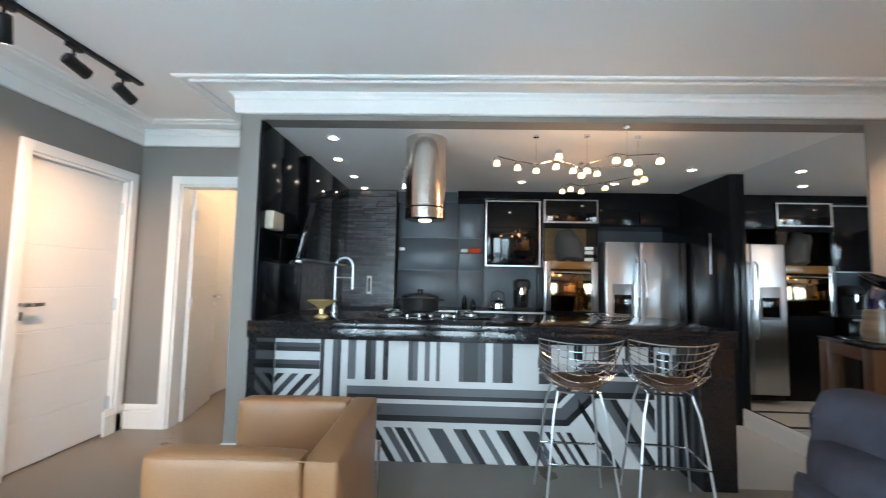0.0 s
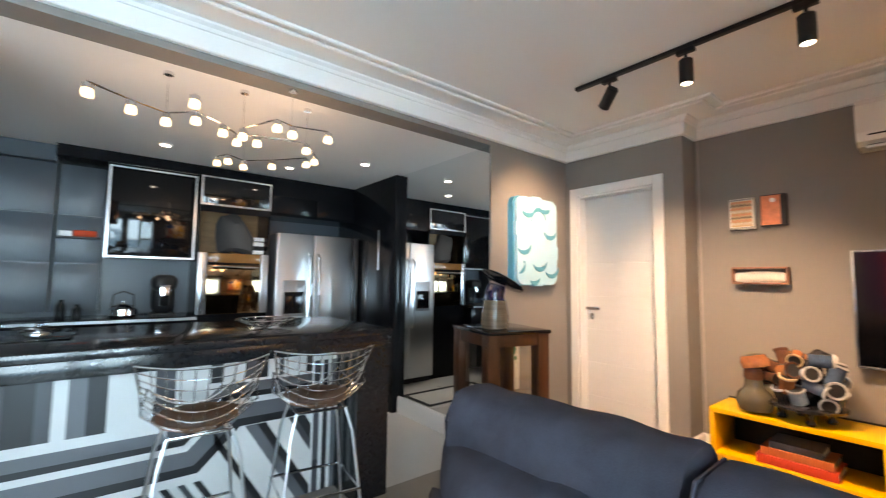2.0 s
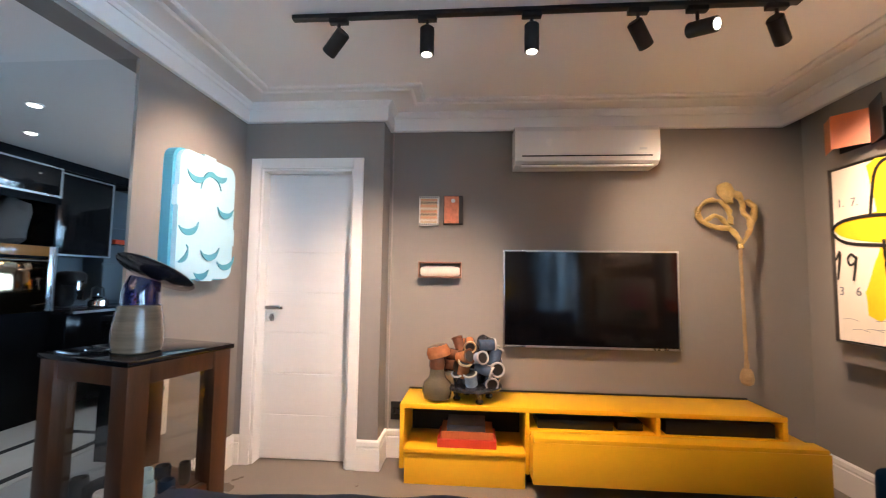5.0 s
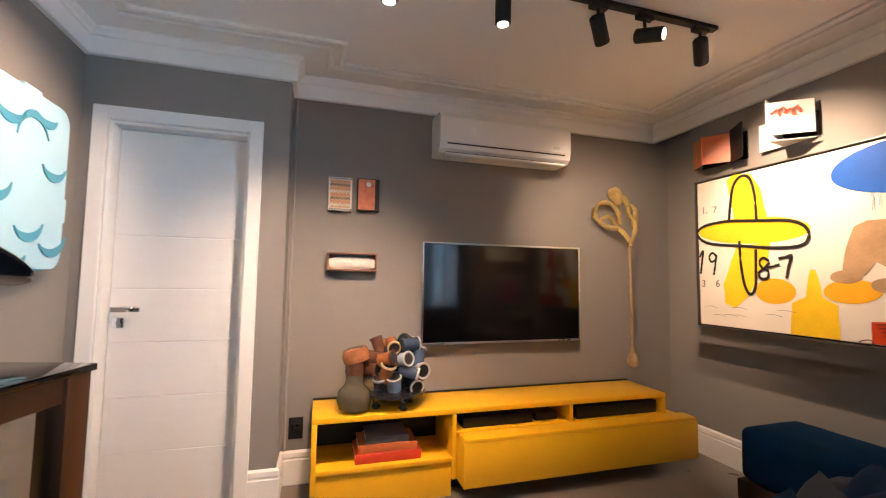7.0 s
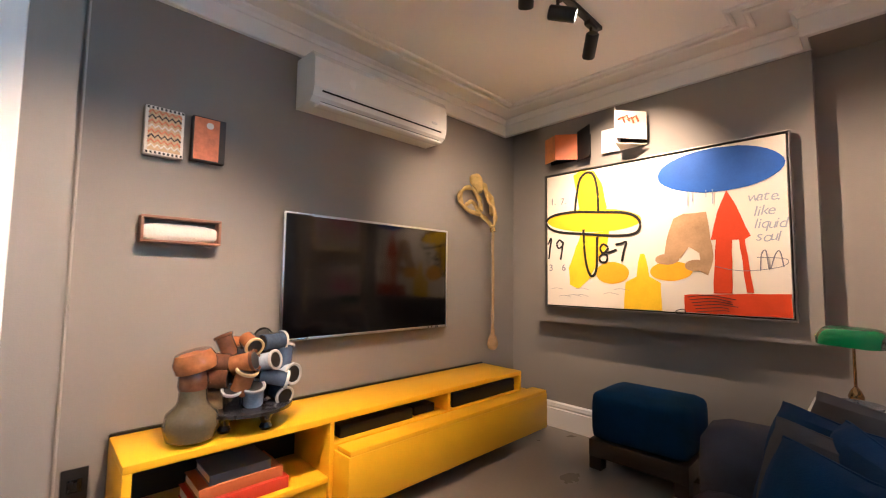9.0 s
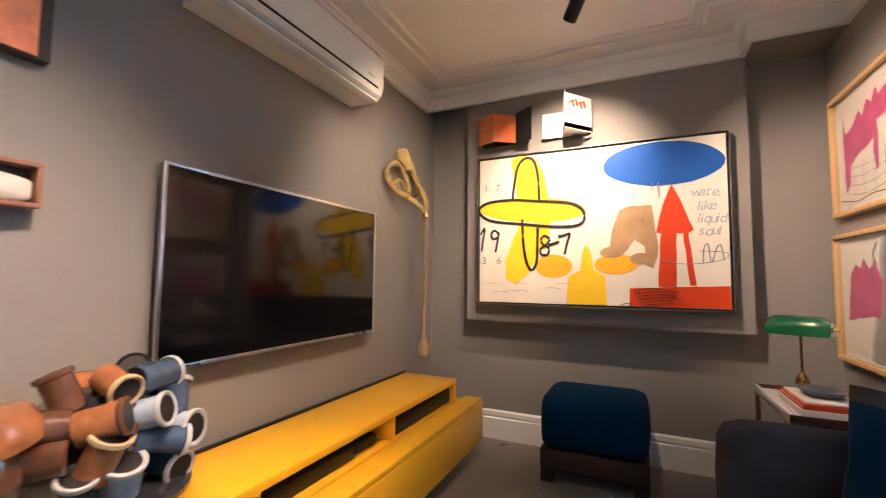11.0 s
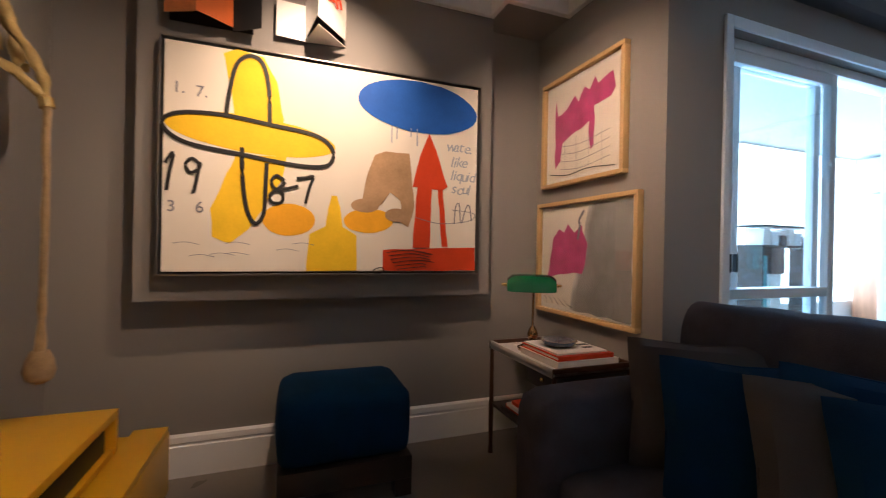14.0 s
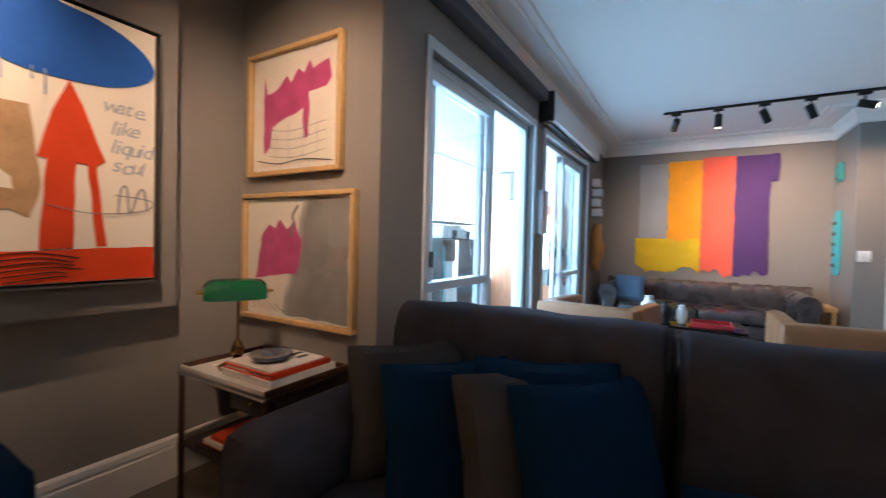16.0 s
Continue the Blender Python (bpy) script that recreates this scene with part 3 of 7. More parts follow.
# the panel's amber colour likewise stands in for an orange reflection
part("control_panel", box(nb(), 1.135, 1.615, YK - 0.010, YK + 0.028, 1.465, 1.555, bev=0.003), mat("orange_reflection_glass", (0.22, 0.10, 0.03), 0.12, bump=0), oven, "control panel with an orange reflection in its colour")
for a, b in ((1.06, 1.13), (1.62, 1.69)):
    part("side_trim", box(nb(), a, b, YK - 0.012, YK + 0.028, 0.97, 1.555, bev=0.003), STEEL, oven, "bright brushed steel side strip")
bm = nb()
tube(bm, [(1.17, YK - 0.045, 1.42), (1.58, YK - 0.045, 1.42)], 0.010)
for q in (1.20, 1.55):
    tube(bm, [(q, YK - 0.045, 1.42), (q, YK - 0.010, 1.42)], 0.007)
part("handle", bm, CHROME, oven)
bm = nb()
lathe(bm, (1.40, 5.15, 1.564), [(0.12, 0), (0.165, 0.05), (0.15, 0.16), (0.12, 0.28), (0.09, 0.36), (0.05, 0.40)], 24)
for v in bm.verts:
    v.co += Vector(noise.noise_vector(v.co * 7)) * 0.055 + Vector((-0.25 * (v.co.z - 1.7), 0, 0))
solo("niche_sculpture", bm, mat("grey_felt", (0.065, 0.062, 0.06), 0.9, var=0.2, bump=0.05), "rough grey rounded sculpture in the niche", "sculpture")
for i, z in enumerate((1.566, 1.61, 1.65, 1.70)):
    solo("niche_box", box(nb(), 1.56, 1.665, 5.08, 5.2, z, z + 0.038, bev=0.003), (PAPER, BLACKM, PAPER, WHITE)[i], "small stacked boxes in the niche", "box", "boxes in the niche")

# side-by-side fridge
fridge = thing("fridge", (2.2, 5.0, 0), "brushed steel side-by-side fridge with dispenser", "fridge")
FX0, FX1, FXM, FY = 1.73, 2.64, 2.115, 4.85
part("body", box(nb(), FX0 + 0.01, FX1 - 0.01, FY + 0.07, 5.44, 0.03, 1.785, bev=0.005), mat("grey_steel_side", (0.2, 0.2, 0.21), 0.4, 0.8), fridge)
part("plinth", box(nb(), FX0 + 0.02, FX1 - 0.02, FY + 0.05, FY + 0.069, 0.03, 0.09), BLACKM, fridge)
left = part("door", box(nb(), FX0, FXM - 0.004, FY, FY + 0.065, 0.10, 1.785, bev=0.012, seg=3), STEEL, fridge)
right = part("door", box(nb(), FXM + 0.004, FX1, FY, FY + 0.065, 0.10, 1.785, bev=0.012, seg=3), STEEL, fridge)
for x, p in ((FXM - 0.045, left), (FXM + 0.045, right)):
    bm = nb()
    tube(bm, [(x, FY - 0.004, 0.72), (x, FY - 0.05, 0.76), (x, FY - 0.06, 1.15), (x, FY - 0.05, 1.54), (x, FY - 0.004, 1.58)], 0.013, 10)
    part("handle", bm, STEEL, p, "bowed steel handle")
disp = part("dispenser", box(nb(), FX0 + 0.07, FXM - 0.09, FY - 0.010, FY + 0.002, 0.93, 1.30, bev=0.004), mat("dispenser_grey", (0.30, 0.30, 0.31), 0.35, 0.5, bump=0), left, "grey water and ice dispenser")
part("dispenser_recess", box(nb(), FX0 + 0.085, FXM - 0.105, FY - 0.014, FY - 0.0105, 0.96, 1.18, bev=0.002), DARKGLASS, left)
# tall black side panel and its recessed handle
side = thing("pantry_cabinet", (2.70, 4.5, 0), "tall black lacquered pantry panel beside the fridge", "cabinet panel")
part("door", box(nb(), 2.665, MX - 0.0015, 4.11, 5.45, 0, KH - 0.005, bev=0.003), BLACK, side)
part("handle", box(nb(), 2.658, 2.6648, 4.42, 4.45, 1.42, 1.85, bev=0.002), STEEL, side, "flush steel pull")
rug = thing("kitchen_rug", (1.9, 4.3, 0), "black and cream bordered kitchen rug", "rug")
part("field", box(nb(), 1.25, 2.45, 3.98, 4.62, 0.001, 0.009, bev=0.002), mat("cream_weave", (0.60, 0.57, 0.52), 0.9, bump=0.05), rug)
for q in ((1.30, 2.40, 4.03, 4.09), (1.30, 2.40, 4.51, 4.57), (1.30, 1.36, 4.09, 4.51), (2.34, 2.40, 4.09, 4.51)):
    part("border", box(nb(), *q, 0.0092, 0.011), mat("black_weave", (0.02, 0.02, 0.02), 0.9, bump=0.05), rug, smooth=False)

# stone column, left wall panels, television arm, hood
column = thing("stone_column", (-1.1, 5.25, 0), "column clad in thin dark slate strips", "column")
part("core", box(nb(), -1.375, -0.73, 5.06, 5.455, 0.0, KH - 0.002), BLACKM, column, smooth=False)
SLATE = mat("dark_slate", (0.085, 0.085, 0.095), 0.24, var=0.3, scale=14, bump=0.06, fine=60, spread=0.45)
z, row = 0.97, 0
rng = random.Random(4)
while z < KH - 0.035:
    h = rng.uniform(0.026, 0.038)
    x = -1.375
    while x < -0.735:
        w = min(rng.uniform(0.10, 0.26), -0.73 - x)
        part("slate_strip", box(nb(), x + 0.001, x + w - 0.001, 5.055 - rng.uniform(0.004, 0.040), 5.0595, z, z + h - 0.002), SLATE, column, smooth=False)
        x += w
    z += h
left_panel = thing("side_panel_cabinet", (-1.36, 4.0, 0), "black glossy panelled side wall of the kitchen", "cabinet")
for a, b in ((2.83, 3.18), (3.183, 3.66)):
    part("panel", box(nb(), -1.379, -1.355, a, b, 1.013, KH - 0.003, bev=0.002), BLACK, left_panel)
for a, b in ((3.663, 4.35), (4.353, 5.05)):
    part("cabinet_door", box(nb(), -1.379, -1.318, a, b, 1.47, KH - 0.003, bev=0.003), DARKGLASS, left_panel, "black glass upper cabinet door")
    part("bottom_strip", box(nb(), -1.379, -1.314, a, b, 1.452, 1.469, bev=0.002), STEEL, left_panel)
    part("splashback", box(nb(), -1.379, -1.358, a, b, 0.0 if a > 3.9 else 1.013, 1.451), SLATE, left_panel, "dark stone splashback", smooth=False)
arm_tv = thing("kitchen_screen", (-1.2, 3.7, 1.5), "small black television on a wall arm", "television")
mt = Matrix.Translation((-1.21, 3.22, 1.635)) @ Matrix.Rotation(radians(-63), 4, "Z") @ Matrix.Rotation(radians(-12), 4, "X")
part("screen", box(nb(), -0.33, 0.33, -0.02, 0.02, -0.21, 0.21, bev=0.006, m=mt), SCREEN, arm_tv)
part("bezel", box(nb(), -0.34, 0.34, -0.012, 0.026, -0.232, -0.212, bev=0.003, m=mt), STEEL, arm_tv)
bm = nb()
tube(bm, [mt @ Vector((0, 0.02, 0)), (-1.30, 3.30, 1.63), (-1.354, 3.30, 1.63)], 0.016)
part("wall_arm", bm, BLACKM, arm_tv)
solo("wall_speaker", box(nb(), -1.354, -1.29, 2.90, 3.08, 1.645, 1.775, bev=0.01), mat("beige_plastic", (0.5, 0.42, 0.33), 0.5), "small beige box on the black kitchen wall", "wall box")

HOODS = mat("polished_hood_steel", (0.64, 0.57, 0.51), 0.22, 1.0, var=0.05, scale=3, bump=0.001, fine=200, stretch=(1, 1, 0.02))
HX, HY, HR = -0.24, 3.21, 0.158
hood = thing("range_hood", (HX, HY, 1.77), "round brushed steel island range hood", "range hood")
for name, prof, material, label in (
    ("lower_ring", [(HR - 0.010, 1.765), (HR, 1.770), (HR, 1.848)], HOODS, ""), ("shadow_gap", [(HR - 0.003, 1.849), (HR - 0.003, 1.858)], BLACKM, ""),
    ("duct", [(HR, 1.859), (HR, KH - 0.001)], HOODS, ""), ("lamp", [(0.045, 1.757), (0.045, 1.7645)], LED, "lit round hood lamp"),
):
    bm = nb()
    lathe(bm, (HX, HY, 0), prof, 40)
    part(name, bm, material, hood, label)
part("switch_box", box(nb(), HX - HR - 0.022, HX - HR - 0.001, HY - 0.02, HY + 0.02, 2.00, 2.17, bev=0.003), CHROME, hood, "narrow chrome switch strip")

# downlights
for x, y in ((-0.97, 3.17), (-1.095, 3.75), (-1.10, 4.39), (-1.11, 4.96), (0.71, 4.54), (1.73, 4.57), (2.23, 3.97)):
    d = thing("downlight", (x, y, KH), "round recessed white ceiling downlight, lit", "downlight", "kitchen downlights")
    bm = nb()
    lathe(bm, (x, y, 0), [(0.036, KH - 0.010), (0.049, KH - 0.007), (0.050, KH - 0.001)], 24)
    part("rim", bm, TRIM, d)
    bm = nb()
    lathe(bm, (x, y, 0), [(0.033, KH - 0.013), (0.034, KH - 0.0105)], 20)
    part("lens", bm, LED, d)

# branching pendant with small glass cubes
pendant = thing("branch_pendant", (0.95, 3.1, 2.2), "branching chrome ceiling lamp with small lit cubes", "ceiling lamp")
def bulb(x, y, z):
    bm = nb()
    lathe(bm, (x, y, 0), [(0.008, z + 0.055), (0.02, z + 0.05), (0.021, z + 0.028), (0.008, z + 0.026)][::-1], 12)
    part("socket", bm, CHROME, pendant)
    part("bulb", box(nb(), x - 0.021, x + 0.021, y - 0.021, y + 0.021, z - 0.010, z + 0.022, bev=0.007), BULB, pendant, "small lit glass cube")
ZB = 2.12
arms = (((0.28, 2.89), (0.44, 3.0), (0.59, 3.08), (0.71, 2.96)), ((0.67, 2.72), (0.71, 2.96), (0.86, 3.07), (0.96, 3.2), (1.06, 3.14)),
        ((0.96, 3.06), (1.07, 2.79), (1.17, 2.84), (1.36, 2.79)), ((1.06, 3.14), (1.34, 3.08), (1.48, 3.3)), ((0.96, 3.78), (1.01, 3.68), (1.13, 3.77), (1.29, 3.62), (1.46, 3.4)))
done = set()
for line in arms:
    bm = nb()
    tube(bm, [(x, y, ZB + 0.06) for x, y in line], 0.005, 6)
    part("branch", bm, CHROME, pendant)
    for x, y in line:
        if (x, y) not in done:
            done.add((x, y))
            bulb(x, y, ZB)
for x, y in ((0.59, 3.08), (0.96, 3.06), (1.17, 2.86), (1.13, 3.77), (1.34, 3.08)):
    bm = nb()
    tube(bm, [(x, y, ZB + 0.06), (x, y, KH - 0.012)], 0.0015, 6)
    lathe(bm, (x, y, 0), [(0.022, KH - 0.018), (0.022, KH - 0.001)], 14)
    part("suspension", bm, CHROME, pendant)

# ---- television side ----
unit = thing("tv_unit", (3.7, 0.4, 0), "long yellow lacquered television unit with open niches", "tv unit")
UX, UB, T_ = 3.56, 3.935, 0.03
part("top", box(nb(), UX, UB, -0.76, 1.60, 0.475, 0.505, bev=0.003), YELLOW, unit)
part("shelf", box(nb(), UX + 0.004, UB, 0.80, 1.571, 0.20, 0.225, bev=0.002), YELLOW, unit)
part("shelf", box(nb(), UX + 0.004, UB, -0.73, 0.775, 0.345, 0.37, bev=0.002), YELLOW, unit)
for a, b, z in ((1.571, 1.60, 0.10), (0.776, 0.80, 0.10), (-0.02, 0.005, 0.37), (-0.76, -0.731, 0.345)):
    part("upright", box(nb(), UX + 0.001, UB, a, b, z, 0.4745, bev=0.002), YELLOW, unit)
part("back", box(nb(), UB + 0.001, UB + 0.015, -0.76, 1.60, 0.10, 0.515), BLACKM, unit, "dark back board", smooth=False)
part("plinth", box(nb(), UX + 0.02, UB, 0.80, 1.57, 0.0, 0.199, bev=0.002), YELLOW, unit)
part("plinth", box(nb(), UX + 0.12, UB, -0.6, 0.775, 0.0, 0.10), BLACKM, unit, "recessed dark plinth", smooth=False)
drawer = part("drawer", box(nb(), 3.43, UB - 0.02, -0.90, 0.772, 0.10, 0.343, bev=0.004), YELLOW, unit, "long yellow drawer that stands proud")
part("drawer_lip", box(nb(), 3.432, 3.55, -0.89, 0.765, 0.3435, 0.368, bev=0.002), YELLOW, unit)
solo("set_top_box", box(nb(), 3.60, 3.85, 0.25, 0.72, 0.371, 0.43, bev=0.005), BLACKM, "black set-top box in the niche", "media box", "media boxes")
solo("set_top_box", box(nb(), 3.62, 3.85, 0.06, 0.22, 0.371, 0.42, bev=0.005), BLACKM, "small black media box in the niche", "media box", "media boxes")
solo("media_player", box(nb(), 3.58, 3.88, -0.70, -0.06, 0.371, 0.455, bev=0.006), BLACKM, "wide black amplifier in the niche", "media box", "media boxes")
z = 0.226
for dx, a, b, h, m_, w in ((0.0, 0.98, 1.36, 0.05, mat("red_cloth", (0.55, 0.05, 0.02), 0.6), "red"), (0.02, 1.0, 1.34, 0.045, mat("rust_cloth", (0.45, 0.13, 0.04), 0.6), "rust coloured"), (0.03, 1.05, 1.30, 0.04, mat("grey_cover", (0.12, 0.13, 0.15), 0.4), "dark grey")):
    bk = thing("book", (3.7, (a + b) / 2, z), "large " + w + " book lying in the yellow niche", "book", "books in the niche")
    part("cover", box(nb(), 3.60 + dx, 3.84, a, b, z + h - 0.004, z + h), m_, bk, smooth=False)
    part("cover", box(nb(), 3.60 + dx, 3.84, a, b, z, z + 0.004), m_, bk, smooth=False)
    part("spine", box(nb(), 3.598 + dx, 3.604 + dx, a, b, z, z + h, bev=0.002), m_, bk)
    part("page_block", box(nb(), 3.606 + dx, 3.836, a + 0.005, b - 0.005, z + 0.0045, z + h - 0.0045), PAPER, bk, smooth=False)
    z += h

tv = thing("television", (3.94, 0.304, 0.83), "large flat television with a thin silver frame", "television")
part("panel", box(nb(), 3.905, 3.925, -0.309, 0.917, 0.832, 1.525, bev=0.003), BLACKM, tv)
part("screen", box(nb(), 3.9015, 3.9045, -0.299, 0.907, 0.845, 1.515), SCREEN, tv, "dark glossy screen", smooth=False)
for q in ((-0.312, -0.3, 0.83, 1.528), (0.908, 0.92, 0.83, 1.528), (-0.2995, 0.9075, 1.516, 1.528), (-0.2995, 0.9075, 0.83, 0.844)):
    part("frame", box(nb(), 3.898, 3.912, *q, bev=0.002), STEEL, tv, "thin silver frame")
part("wall_bracket", box(nb(), 3.926, 3.969, 0.1, 0.5, 1.0, 1.35), BLACKM, tv, smooth=False)

ac = thing("air_conditioner", (3.87, 0.35, 2.1), "white wall-mounted split air conditioner", "air conditioner")
bm = nb()
prof = [(3.968, 2.125), (3.80, 2.125), (3.765, 2.15), (3.75, 2.20), (3.752, 2.36), (3.78, 2.40), (3.968, 2.41)]
poly(bm, [(x, -0.14, z) for x, z in prof], Vector((0, 0.99, 0)))
part("housing", bm, WHITE, ac, smooth=False)
part("flap", box(nb(), 3.764, 3.83, -0.10, 0.81, 2.108, 2.124, bev=0.004), WHITE, ac, "white louvre flap")
part("outlet", box(nb(), 3.7505, 3.756, -0.09, 0.80, 2.178, 2.186), BLACKM, ac, "dark air slot", smooth=False)
part("outlet", box(nb(), 3.768, 3.80, -0.09, 0.80, 2.1255, 2.1275), BLACKM, ac, smooth=False)
part("badge", box(nb(), 3.7475, 3.7495, -0.05, 0.0, 2.22, 2.235), STEEL, ac, smooth=False)

# the track lamps
def track(x, y0, y1, spots, group):
    tr = thing("track_rail", (x, (y0 + y1) / 2, H), "black ceiling track rail for spot lamps", "track rail")
    part("rail", box(nb(), x - 0.018, x + 0.018, y0, y1, H - 0.022, H - 0.001, bev=0.002), BLACKM, tr)
    for y, target, lit in spots:
        sp = thing("track_spot", (x, y, H - 0.022), "black cylindrical track spot lamp" + (", lit" if lit else ""), "spot lamp", group)
        part("adapter", box(nb(), x - 0.016, x + 0.016, y - 0.045, y + 0.045, H - 0.047, H - 0.0225, bev=0.003), BLACKM, sp)
        bm = nb()
        tube(bm, [(x, y, H - 0.046), (x, y, H - 0.105)], 0.008)
        part("stem", bm, BLACKM, sp)
        c = Vector((x, y, H - 0.125))
        d = (Vector(target) - c).normalized()
        bm = nb()
        a, b = c - d * 0.045, c + d * 0.085
        tube(bm, [a, a + d * 0.006, b - d * 0.003, b], [0.028, 0.034, 0.034, 0.032], 20)
        part("barrel", bm, BLACKM, sp)
        bm = nb()
        tube(bm, [b + d * 0.0005, b + d * 0.0015], 0.024, 18)
        part("lens", bm, LIT, sp, "glowing lens")


track(2.72, -0.31, 2.02, [(1.79, (3.25, 2.8, 1.6), 1), (1.36, (2.8, 1.37, 0.2), 1), (0.87, (2.8, 0.86, 0.2), 1), (0.39, (3.1, -0.1, 1.9), 1), (0.13, (1.6, -0.6, 2.1), 1), (-0.21, (3.3, -0.9, 1.8), 1)], "spots on the television side track")
track(-2.12, 0.60, 2.65, [(0.72, (-3.3, 0.3, 1.4), 1), (1.09, (-2.2, 1.05, 0.3), 1), (1.46, (-2.6, 1.9, 1.6), 1), (1.80, (-2.5, 2.3, 1.3), 1), (2.16, (-1.9, 3.1, 2.1), 1), (2.50, (-1.9, 3.4, 2.0), 1)], "spots on the sofa side track")

# ---- blue relief, small wall pieces ----
relief = thing("blue_relief", (3.22, 2.8, 1.3), "pale turquoise layered relief, shadows of its curved cuts painted on", "wall relief")
AQUA = mat("pale_turquoise", (0.44, 0.72, 0.86), 0.6, var=0.05, bump=0.01)
# deeper turquoise of the backing, also paints the crescent shadows
AQUAD = mat("turquoise_edge_and_shadow", (0.07, 0.33, 0.50), 0.6, var=0.05)


def rounded_plate(x0, x1, z0, z1, y0, y1, r, wob):
    """An upright plate with rounded corners and a stepped, uneven outline."""
    pts = []
    for cx, cz, a0 in ((x1 - r, z1 - r, 0), (x0 + r, z1 - r, 90), (x0 + r, z0 + r, 180), (x1 - r, z0 + r, 270)):
        pts += [(cx + r * math.cos(radians(a0 + 15 * i)), cz + r * math.sin(radians(a0 + 15 * i))) for i in range(7)]
        e = (0.0, 0.0) if not wob else (wob * math.cos(radians(a0 + 90)), wob * math.sin(radians(a0 + 90)))
        last = pts[-1]
        along = (-math.sin(radians(a0 + 90)), math.cos(radians(a0 + 90)))
        if wob:
            pts += [(last[0] + along[0] * 0.14, last[1] + along[1] * 0.14), (last[0] + along[0] * 0.141 + e[0], last[1] + along[1] * 0.141 + e[1]), (last[0] + along[0] * 0.25 + e[0], last[1] + along[1] * 0.25 + e[1]), (last[0] + along[0] * 0.251, last[1] + along[1] * 0.251)]
    return poly(nb(), [(x, y0, z) for x, z in pts], Vector((0, y1 - y0, 0)))


part("backing", rounded_plate(2.935, 3.485, 1.285, 2.025, 2.764, 2.818, 0.075, 0.0), AQUAD, relief, "deeper turquoise backing", smooth=False)
part("face", rounded_plate(2.957, 3.480, 1.292, 2.020, 2.735, 2.763, 0.075, 0.014), AQUA, relief, smooth=False)
rng = random.Random(9)
# crescent shadows under the curved cuts, laid on as darker shapes
for i, (cx, cz, r, rot) in enumerate(((3.09, 1.93, 0.085, 195), (3.32, 1.95, 0.055, 200), (3.23, 1.81, 0.10, 20), (3.38, 1.76, 0.085, 195), (3.04, 1.62, 0.085, 205), (3.24, 1.49, 0.09, 200), (3.40, 1.44, 0.095, 205), (3.17, 1.35, 0.065, 200), (2.99, 1.44, 0.06, 250))):
    bm = nb()
    out, inn = [], []
    for k in range(13):
        a = radians(rot + k * 13)
        out.append((cx + r * math.cos(a), 2.734, cz + r * math.sin(a)))
        inn.append((cx + r * 0.98 * math.cos(a) - r * 0.02, 2.734, cz + r * 0.98 * math.sin(a) + 0.036 * math.sin(math.pi * k / 12)))
    poly(bm, out + inn[::-1][1:-1], Vector((0, -0.006, 0)))
    part("curved_cut", bm, AQUAD, relief, smooth=False)

ART_A = mat("ochre_card", (0.62, 0.45, 0.28), 0.7, var=0.25, scale=40)
ART_B = mat("salmon_card", (0.70, 0.24, 0.13), 0.7, var=0.25, scale=25)
for a, b, z0, z1, m_, lab in ((1.40, 1.55, 1.71, 1.93, ART_A, "small ochre patterned box picture"), (1.22, 1.365, 1.72, 1.935, ART_B, "small salmon and grey box picture")):
    p_ = thing("box_picture", (3.95, (a + b) / 2, z0), lab, "picture", "small wall pictures")
    part("box", box(nb(), 3.925, 3.969, a, b, z0, z1, bev=0.003), PAPER if m_ is ART_A else GREYP, p_)
    if m_ is ART_A:
        for i in range(9):
            for q in ((a + 0.004 + i * 0.0165, z0 + 0.004), (a + 0.004 + i * 0.0165, z1 - 0.014)):
                part("edge_mark", box(nb(), 3.9225, 3.9245, q[0], q[0] + 0.008, q[1], q[1] + 0.010), BLACKM, p_, smooth=False)
        part("sheet", box(nb(), 3.922, 3.9245, a + 0.012, b - 0.012, z0 + 0.018, z1 - 0.018), m_, p_, smooth=False)
        for i in range(8):
            zz = z0 + 0.03 + i * 0.022
            bm = nb()
            tube(bm, [(3.9200, a + 0.012 + k * 0.0126, zz + (0.015 if k % 2 else 0.0)) for k in range(11)], 0.0040, 5)
            part("zigzag_line", bm, (PAPER, ART_B, GREYP, ART_B)[i % 4], p_)
    else:
        part("sheet", box(nb(), 3.922, 3.9245, a + 0.03, b - 0.006, z0 + 0.006, z1 - 0.006), m_, p_, smooth=False)
        bm = nb()
        lathe(bm, (0, 0, 0), [(0.016, 0), (0.016, 0.002)], 16, Matrix.Translation((3.9218, (a + b) / 2, z1 - 0.04)) @ Matrix.Rotation(radians(-90), 4, "Y"))
        part("white_seal", bm, WHITE, p_)
sh = thing("niche_picture", (3.94, 1.385, 1.29), "shallow dark wooden box with a pale insert", "picture", "small wall pictures")
for q in ((1.225, 1.545, 1.425, 1.437), (1.225, 1.545, 1.318, 1.33), (1.225, 1.237, 1.33, 1.425), (1.533, 1.545, 1.33, 1.425)):
    part("frame", box(nb(), 3.90, 3.969, *q, bev=0.002), mat("pinkish_wood", (0.26, 0.12, 0.075), 0.5, var=0.2), sh)
bm = nb()
soft(bm, 3.925, 3.96, 1.239, 1.531, 1.332, 1.40, 0.01, 0.015, 5, 0.006)
part("insert", bm, mat("pink_plaster", (0.62, 0.57, 0.53), 0.8, bump=0.05), sh)
soc = thing("wall_socket", (3.955, 1.70, 0.33), "black square wall socket plate", "socket")
